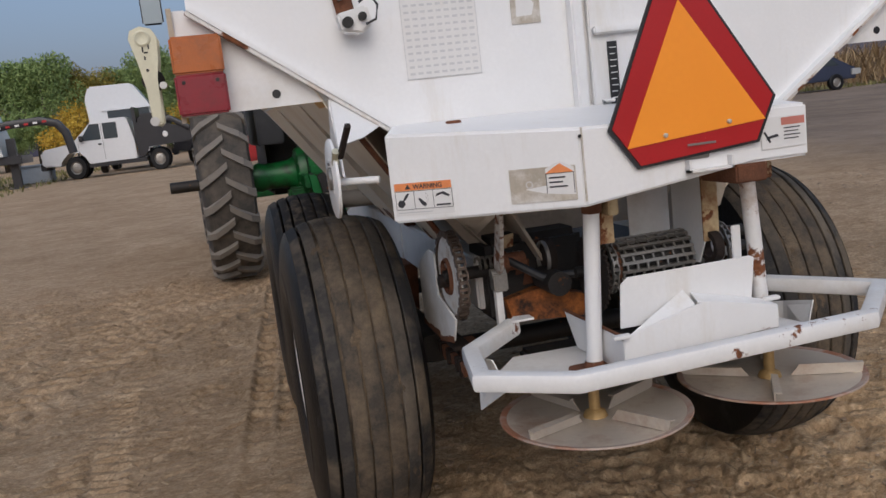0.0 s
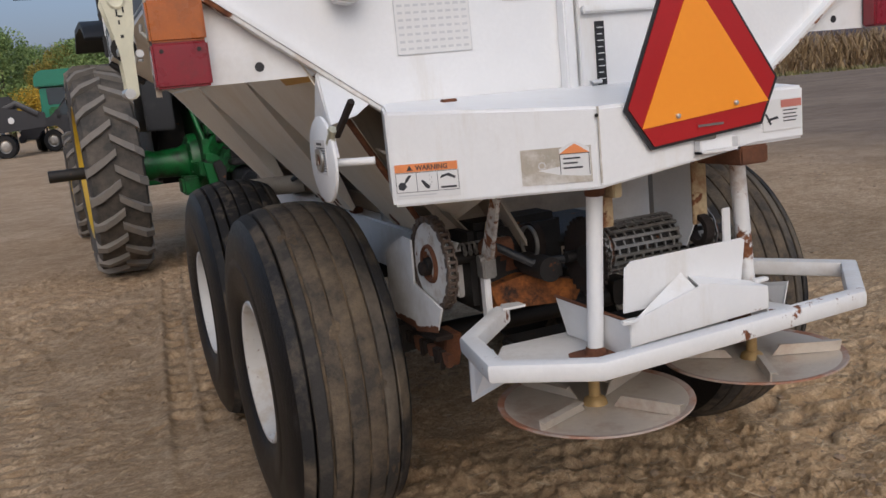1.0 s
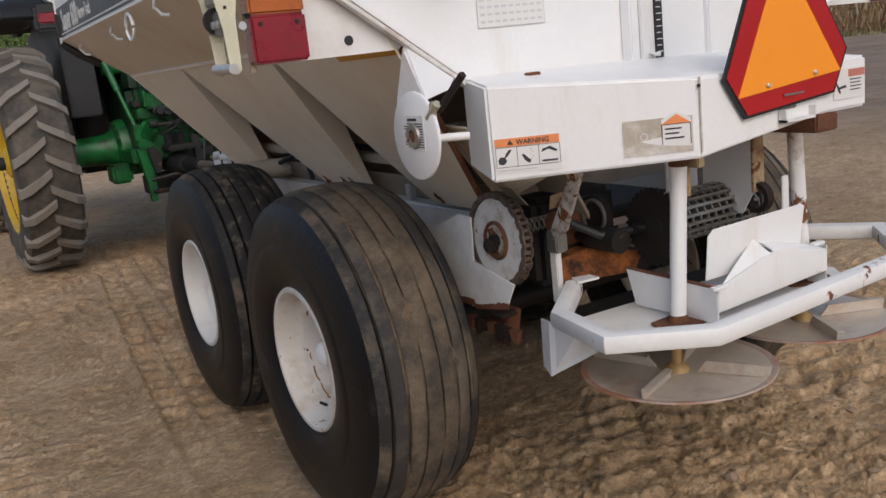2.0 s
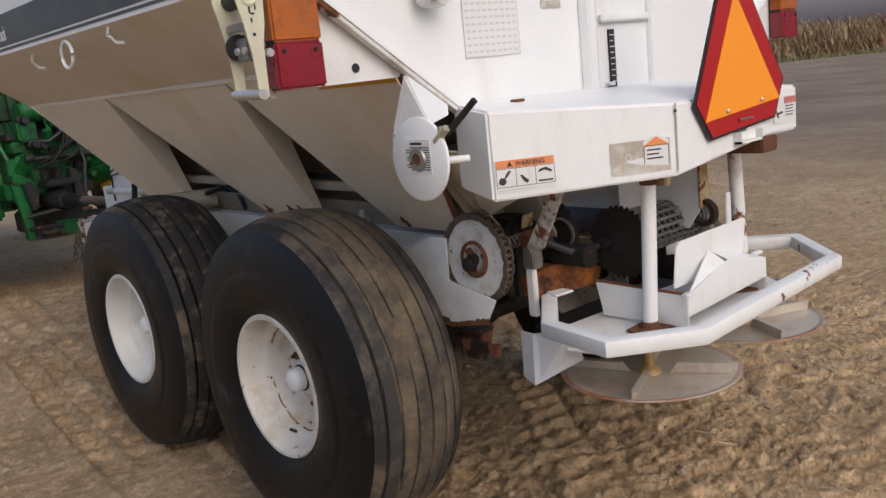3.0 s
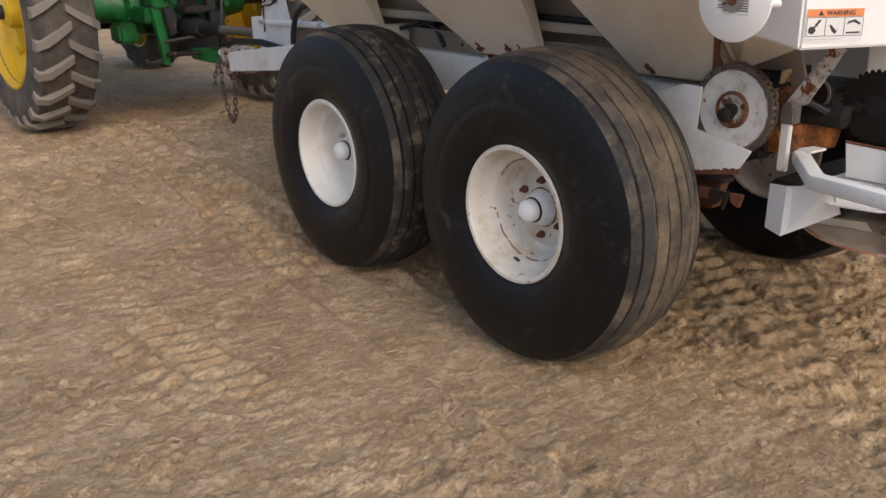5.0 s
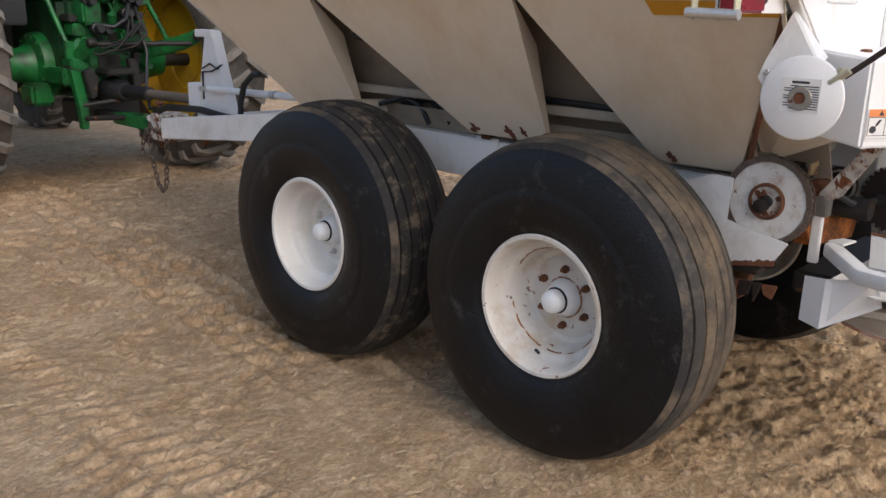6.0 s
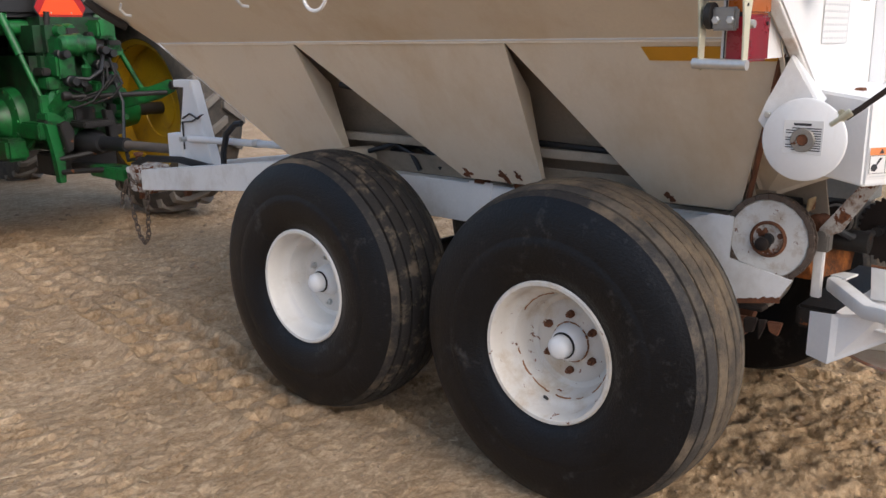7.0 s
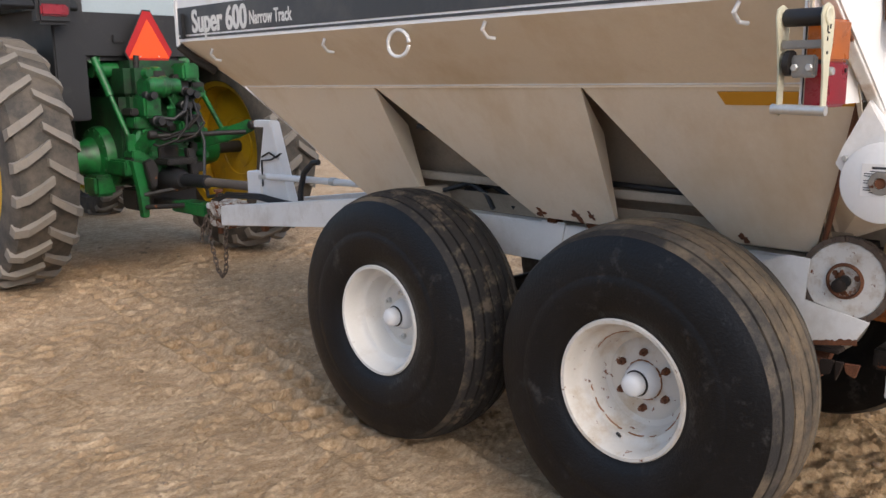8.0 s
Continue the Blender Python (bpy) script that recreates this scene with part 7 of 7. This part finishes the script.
gn = thing("gooseneck_trailer", (-9.6, 36, 0), "pale grain trailer with a black gooseneck", "trailer")
part("box", add_prism(B(), [(-9.10, 35.2, 1.25), (-8.75, 35.2, 1.25), (-9.45, 35.2, 4.2), (-15.5, 35.2, 4.2), (-15.5, 35.2, 1.25)], (0, 2.4, 0), 0.03), material("aluminium_skin", (0.62, 0.64, 0.62), 0.4, metal=0.3, vary=0.08), gn)
for k in range(6):
    part("box_rib", add_box(B(), (-9.6 - k, 35.14, 1.3), (-9.52 - k, 35.2, 4.15), None, 0.01), STEEL, gn)
part("gooseneck", add_tube(B(), [(-9.5, 36.2, 2.26), (-8.6, 36.2, 2.40), (-7.5, 36.2, 2.44), (-6.92, 36.2, 2.28), (-6.66, 36.2, 1.90), (-6.52, 36.2, 1.12)], 0.15, 8, square=True), CAR_BLACK, gn)
part("frame_rail", add_box(B(), (-15.5, 35.4, 0.95), (-8.2, 37.4, 1.25), None, 0.02), CAR_BLACK, gn)
for k in range(6):
    part("reflective_strip", add_box(B(), (-9.0 + 0.32 * k, 36.01, 2.26 + 0.02 * k), (-8.85 + 0.32 * k, 36.045, 2.34 + 0.02 * k), None, 0.002), RED if k % 2 else PAPER, gn)
part("landing_leg", add_box(B(), (-8.75, 35.9, 0.02), (-8.45, 36.15, 1.9), None, 0.02), CAR_BLACK, gn)
part("landing_foot", add_box(B(), (-8.9, 35.8, 0.0), (-8.3, 36.25, 0.06), None, 0.01), CAR_BLACK, gn)
for xx in (-13.2, -14.2):
    part("wheel", add_lathe(B(), [(0.0005, -0.12), (0.38, -0.12), (0.42, -0.08), (0.42, 0.08), (0.38, 0.12), (0.0005, 0.12)], (xx, 35.4, 0.42), 'y', 24), RUBBER, gn)
tote = thing("storage_tote", (-8.9, 41, 0), "pale blue-grey storage tote on the ground", "container")
part("tub", add_box(B(), (-9.6, 40.5, 0.0), (-8.2, 41.5, 0.75), None, 0.06), material("pale_plastic", (0.42, 0.47, 0.52), 0.5, vary=0.1), tote)
part("lid", add_box(B(), (-9.65, 40.45, 0.70), (-8.15, 41.55, 0.80), None, 0.03), material("grey_plastic", (0.30, 0.33, 0.36), 0.5, vary=0.1), tote)

carb = thing("parked_car", (23.7, 34.0, 0), "dark blue parked car beside the corn", "car")
part("body", add_prism(B(), [(21.70, 33.50, 0.45), (21.30, 33.50, 0.9), (22.10, 33.50, 1.05), (22.90, 33.50, 1.6), (24.70, 33.50, 1.62), (25.60, 33.50, 1.05), (26.10, 33.50, 0.95), (26.10, 33.50, 0.45)], (0, 1.6, 0), 0.06), CAR_BLUE, carb)
part("bumper", add_box(B(), (25.80, 33.40, 0.62), (26.25, 34.70, 0.88), None, 0.03), GALV, carb)
part("window", add_prism(B(), [(22.30, 33.47, 1.08), (23.00, 33.47, 1.52), (24.60, 33.47, 1.54), (25.20, 33.47, 1.08)], (0, 0.02, 0)), GLASS_DARK, carb, smooth=False)
for xx in (22.2, 25.0):
    vehicle_wheel(carb, xx, 33.50, 0.36, 0.22, STEEL)
red = thing("red_car", (0.9, 24.0, 0), "red car standing beyond the tractor", "car")
part("body", add_prism(B(), [(-0.6, 23.5, 0.4), (-0.6, 23.5, 1.0), (0.2, 23.5, 1.15), (0.6, 23.5, 1.75), (2.2, 23.5, 1.75), (2.6, 23.5, 1.1), (2.6, 23.5, 0.4)], (0, 1.7, 0), 0.08), material("car_red", (0.30, 0.012, 0.014), 0.3, vary=0.1, bump=0.0), red)
part("window", add_prism(B(), [(0.5, 23.48, 1.2), (0.75, 23.48, 1.65), (2.1, 23.48, 1.65), (2.2, 23.48, 1.2)], (0, 0.02, 0)), GLASS_DARK, red, smooth=False)
for xx in (0.1, 2.0):
    vehicle_wheel(red, xx, 23.5, 0.33, 0.2, STEEL)


for far_thing in (semi, gt, gn, tote, carb, red):
    far_thing.location.z = 0.115


# ---- trees, corn, grass ----
def leaf_material(name, c0, c1):
    m = bpy.data.materials.new(name)
    m.use_nodes = True
    n, l = m.node_tree.nodes, m.node_tree.links
    p = n["Principled BSDF"]
    p.inputs["Roughness"].default_value = 0.7
    g = n.new("ShaderNodeNewGeometry")
    r = n.new("ShaderNodeValToRGB")
    r.color_ramp.elements[0].color, r.color_ramp.elements[1].color = (*c0, 1), (*c1, 1)
    l.new(g.outputs["Random Per Island"], r.inputs[0])
    l.new(r.outputs[0], p.inputs["Base Color"])
    return m


LEAF = leaf_material("cottonwood_leaves", (0.12, 0.19, 0.055), (0.29, 0.38, 0.13))
LEAF_Y = leaf_material("autumn_leaves", (0.40, 0.26, 0.03), (0.70, 0.48, 0.06))
LEAF_O = leaf_material("turning_leaves", (0.18, 0.17, 0.035), (0.36, 0.28, 0.06))
BARK = material("bark", (0.12, 0.10, 0.075), 0.9, vary=0.35, bump=0.5)


def leaf_cloud(seed, h, rad, count, size):
    """Crown of many leaf clumps gathered in uneven lobes, as one mesh."""
    rr = random.Random(seed)
    lobes = []
    for k in range(11):
        a, u = rr.uniform(0, 6.28), rr.uniform(0.15, 1.0)
        q = rr.uniform(0.2, 0.75) * rad * (1.15 - 0.55 * u)
        lobes.append((V(q * math.cos(a), q * math.sin(a), h * (0.30 + 0.62 * u)), rad * rr.uniform(0.30, 0.50)))
    verts, faces = [], []
    for k in range(count):
        c, r = rr.choice(lobes)
        d = V(rr.gauss(0, 1), rr.gauss(0, 1), rr.gauss(0, 0.8)).normalized() * r * rr.uniform(0.55, 1.08)
        o = c + d
        a = V(rr.gauss(0, 1), rr.gauss(0, 1), rr.gauss(0, 1)).normalized()
        b = a.cross(V(rr.gauss(0, 1), rr.gauss(0, 1), rr.gauss(0, 1))).normalized()
        s = size * rr.uniform(0.6, 1.4)
        i = len(verts)
        verts += [o - a * s, o + b * s * 0.55, o + a * s, o - b * s * 0.55]
        faces.append((i, i + 1, i + 2, i + 3))
    return verts, faces


def tree_meshes(seed, h, rad, mat, count=15000, size=0.125):
    v, f = leaf_cloud(seed, h, rad, count, size)
    cm = bpy.data.meshes.new("crown")
    cm.from_pydata(v, [], f)
    cm.materials.append(mat)
    rr = random.Random(seed + 50)
    bm = B()
    add_tube(bm, [(0, 0, 0), (0.1, 0, h * 0.25), (-0.05, 0.1, h * 0.55), (0, 0, h * 0.85)], h * 0.030, 8, r_end=h * 0.008)
    for k in range(5):
        a = rr.uniform(0, 6.28)
        z = h * rr.uniform(0.25, 0.55)
        add_tube(bm, [(0, 0, z), (rad * 0.3 * math.cos(a), rad * 0.3 * math.sin(a), z + h * 0.12), (rad * 0.6 * math.cos(a), rad * 0.6 * math.sin(a), z + h * 0.28)], h * 0.013, 6, r_end=h * 0.004)
    return cm, mesh_of("trunk", bm, BARK)


def plant_tree(x, y, meshes, scale, turn, label, group):
    t = new("tree")
    tagged(t, label, "tree", group)
    t.matrix_basis = Matrix.Translation((x, y, -0.02)) @ Matrix.Rotation(turn, 4, 'Z') @ Matrix.Scale(scale, 4)
    sub("crown", meshes[0], t)
    sub("trunk", meshes[1], t)


GREEN_TREES = [tree_meshes(s, 10.0, 4.6, LEAF) for s in (1, 2, 3)]
TURN_TREES = [tree_meshes(s, 8.5, 4.0, LEAF_O) for s in (11, 12)]
YELLOW_TREES = [tree_meshes(s, 5.0, 2.6, LEAF_Y, 6000, 0.10) for s in (21, 22)]
rt_ = random.Random(9)
for k in range(46):
    x = -50 + 2.1 * k + rt_.uniform(-1, 1)
    turning = k % 5 == 3
    plant_tree(x, 92 + rt_.uniform(-6, 9), rt_.choice(TURN_TREES if turning else GREEN_TREES), rt_.uniform(0.80, 1.0), rt_.uniform(0, 6), "olive tree turning to autumn colour" if turning else "leafy green cottonwood in the far tree line", "tree line")
for k in range(34):
    x = -46 + 2.5 * k + rt_.uniform(-0.6, 0.6)
    plant_tree(x, 87 + rt_.uniform(-2, 2), rt_.choice(GREEN_TREES + TURN_TREES), rt_.uniform(0.34, 0.48), rt_.uniform(0, 6), "low leafy shrub under the far tree line", "undergrowth")
for x, y, s in ((-13.6, 84, 1.1), (-22.0, 83, 0.8), (-3.5, 84, 0.9), (1.6, 85, 0.95), (4.5, 84, 0.8), (-25, 84, 0.9)):
    plant_tree(x, y, rt_.choice(YELLOW_TREES), s, rt_.uniform(0, 6), "small golden-yellow autumn tree", "tree line")


def scatter_blades(name, spots, mat, label, width, lean, category):
    """Many single blades as one object; spots give place, height and heading."""
    verts, faces = [], []
    for x, y, z, h, a, lo in spots:
        dx, dy = math.cos(a), math.sin(a)
        i = len(verts)
        w = width * (0.6 + 0.8 * lo)
        verts += [(x - dy * w, y + dx * w, z), (x + dy * w, y - dx * w, z), (x + dx * h * lean * 0.4 + dy * w * 0.7, y + dy * h * lean * 0.4 - dx * w * 0.7, z + h * 0.6), (x + dx * h * lean * 0.4 - dy * w * 0.7, y + dy * h * lean * 0.4 + dx * w * 0.7, z + h * 0.6), (x + dx * h * lean, y + dy * h * lean, z + h)]
        faces += [(i, i + 1, i + 2, i + 3), (i + 3, i + 2, i + 4)]
    me = bpy.data.meshes.new(name)
    me.from_pydata(verts, [], faces)
    me.materials.append(mat)
    return tagged(new(name, me), label, category, kind="stuff")


CORN = leaf_material("dry_corn_leaves", (0.17, 0.10, 0.045), (0.44, 0.31, 0.16))
GRASS = leaf_material("roadside_grass", (0.10, 0.11, 0.03), (0.30, 0.26, 0.10))
rc = random.Random(21)
cs = []
for k in range(15000):
    u, v = rc.uniform(0, 1), rc.uniform(0, 1) ** 1.5
    bx, by = 16 + 46 * u + 7 * v, 49 - 42 * u + 7 * v
    cs.append((bx, by, rc.uniform(0, 1.5), rc.uniform(0.4, 1.0), rc.uniform(0, 6.28), rc.random()))
for k in range(2500):
    u, v = rc.uniform(0, 1), rc.uniform(0, 1)
    cs.append((16 + 46 * u + 7 * v, 49 - 42 * u + 7 * v, 0, 2.3, rc.uniform(0, 6.28), 0.2))
scatter_blades("corn_field", cs, CORN, "standing dry tan corn at the field edge", 0.035, 0.8, "corn")
gs = []
for k in range(9000):
    u, v = rc.uniform(0, 1), rc.uniform(-1, 0)
    gs.append((15.5 + 46 * u + 1.6 * v, 48.5 - 42 * u + 1.6 * v, 0, rc.uniform(0.1, 0.4), rc.uniform(0, 6.28), rc.random()))
for k in range(9000):
    x, y = rc.uniform(-40, -7.6), rc.uniform(29, 60)
    gs.append((x, y, 0.09, rc.uniform(0.06, 0.30), rc.uniform(0, 6.28), rc.random()))
scatter_blades("verge_grass", gs, GRASS, "dry roadside grass along the yard edge", 0.03, 0.6, "grass")

# straw and clods on the near ground
STRAW = leaf_material("straw_bits", (0.20, 0.14, 0.08), (0.50, 0.39, 0.25))
rs = random.Random(33)
verts, faces = [], []
for k in range(13000):
    if k < 10400:
        x, y = rs.uniform(-0.5, 1.6) + 4.4 * rs.random() ** 2, rs.uniform(0.9, 3.4) + 4.0 * rs.random() ** 2.5
    else:
        x, y = rs.uniform(-4.6, 1.5), rs.uniform(1.8, 8.5)
    z = earth_height(x, y) + 0.003
    a, L_, w = rs.uniform(0, 6.28), 0.006 + 0.05 * rs.random() ** 2, rs.uniform(0.0007, 0.0019)
    t_ = rs.uniform(-0.25, 0.35)
    d, s = V(math.cos(a), math.sin(a), t_), V(-math.sin(a), math.cos(a), 0)
    o = V(x, y, z)
    i = len(verts)
    verts += [o - s * w, o + s * w, o + d * L_ + s * w, o + d * L_ - s * w, o + V(0, 0, w * 1.3), o + d * L_ + V(0, 0, w * 1.3)]
    faces += [(i, i + 3, i + 5, i + 4), (i + 1, i + 4, i + 5, i + 2), (i, i + 4, i + 1), (i + 3, i + 2, i + 5)]
me = bpy.data.meshes.new("straw")
me.from_pydata(verts, [], faces)
me.materials.append(STRAW)
tagged(new("straw", me), "scattered pale straw and stubble bits on earth", "straw", kind="stuff")

CLOD = material("earth_clods", (0.34, 0.24, 0.155), 0.95, vary=0.3, scale=20, bump=0.5)
verts, faces = [], []
ico = [(0, 0, 1), (0.89, 0, 0.45), (0.28, 0.85, 0.45), (-0.72, 0.53, 0.45), (-0.72, -0.53, 0.45), (0.28, -0.85, 0.45), (0.72, 0.53, -0.45), (-0.28, 0.85, -0.45), (-0.89, 0, -0.45), (-0.28, -0.85, -0.45), (0.72, -0.53, -0.45)]
icf = [(0, 1, 2), (0, 2, 3), (0, 3, 4), (0, 4, 5), (0, 5, 1), (1, 6, 2), (2, 7, 3), (3, 8, 4), (4, 9, 5), (5, 10, 1), (6, 7, 2), (7, 8, 3), (8, 9, 4), (9, 10, 5), (10, 6, 1)]
for k in range(7500):
    x, y = (rs.uniform(-4.6, 3.2), rs.uniform(0.8, 8.5)) if k % 3 else (rs.uniform(-0.8, 6.5), rs.uniform(1.0, 9.0))
    s = rs.uniform(0.003, 0.010) if k % 12 else rs.uniform(0.010, 0.024)
    z = earth_height(x, y)
    i = len(verts)
    verts += [(x + a * s * rs.uniform(0.7, 1.3), y + b * s * rs.uniform(0.7, 1.3), z + c * s * 0.6) for a, b, c in ico]
    faces += [tuple(i + q for q in f) for f in icf]
me = bpy.data.meshes.new("clods")
me.from_pydata(verts, [], faces)
me.materials.append(CLOD)
tagged(new("clods", me), "small loose clods of tan earth", "soil", kind="stuff")
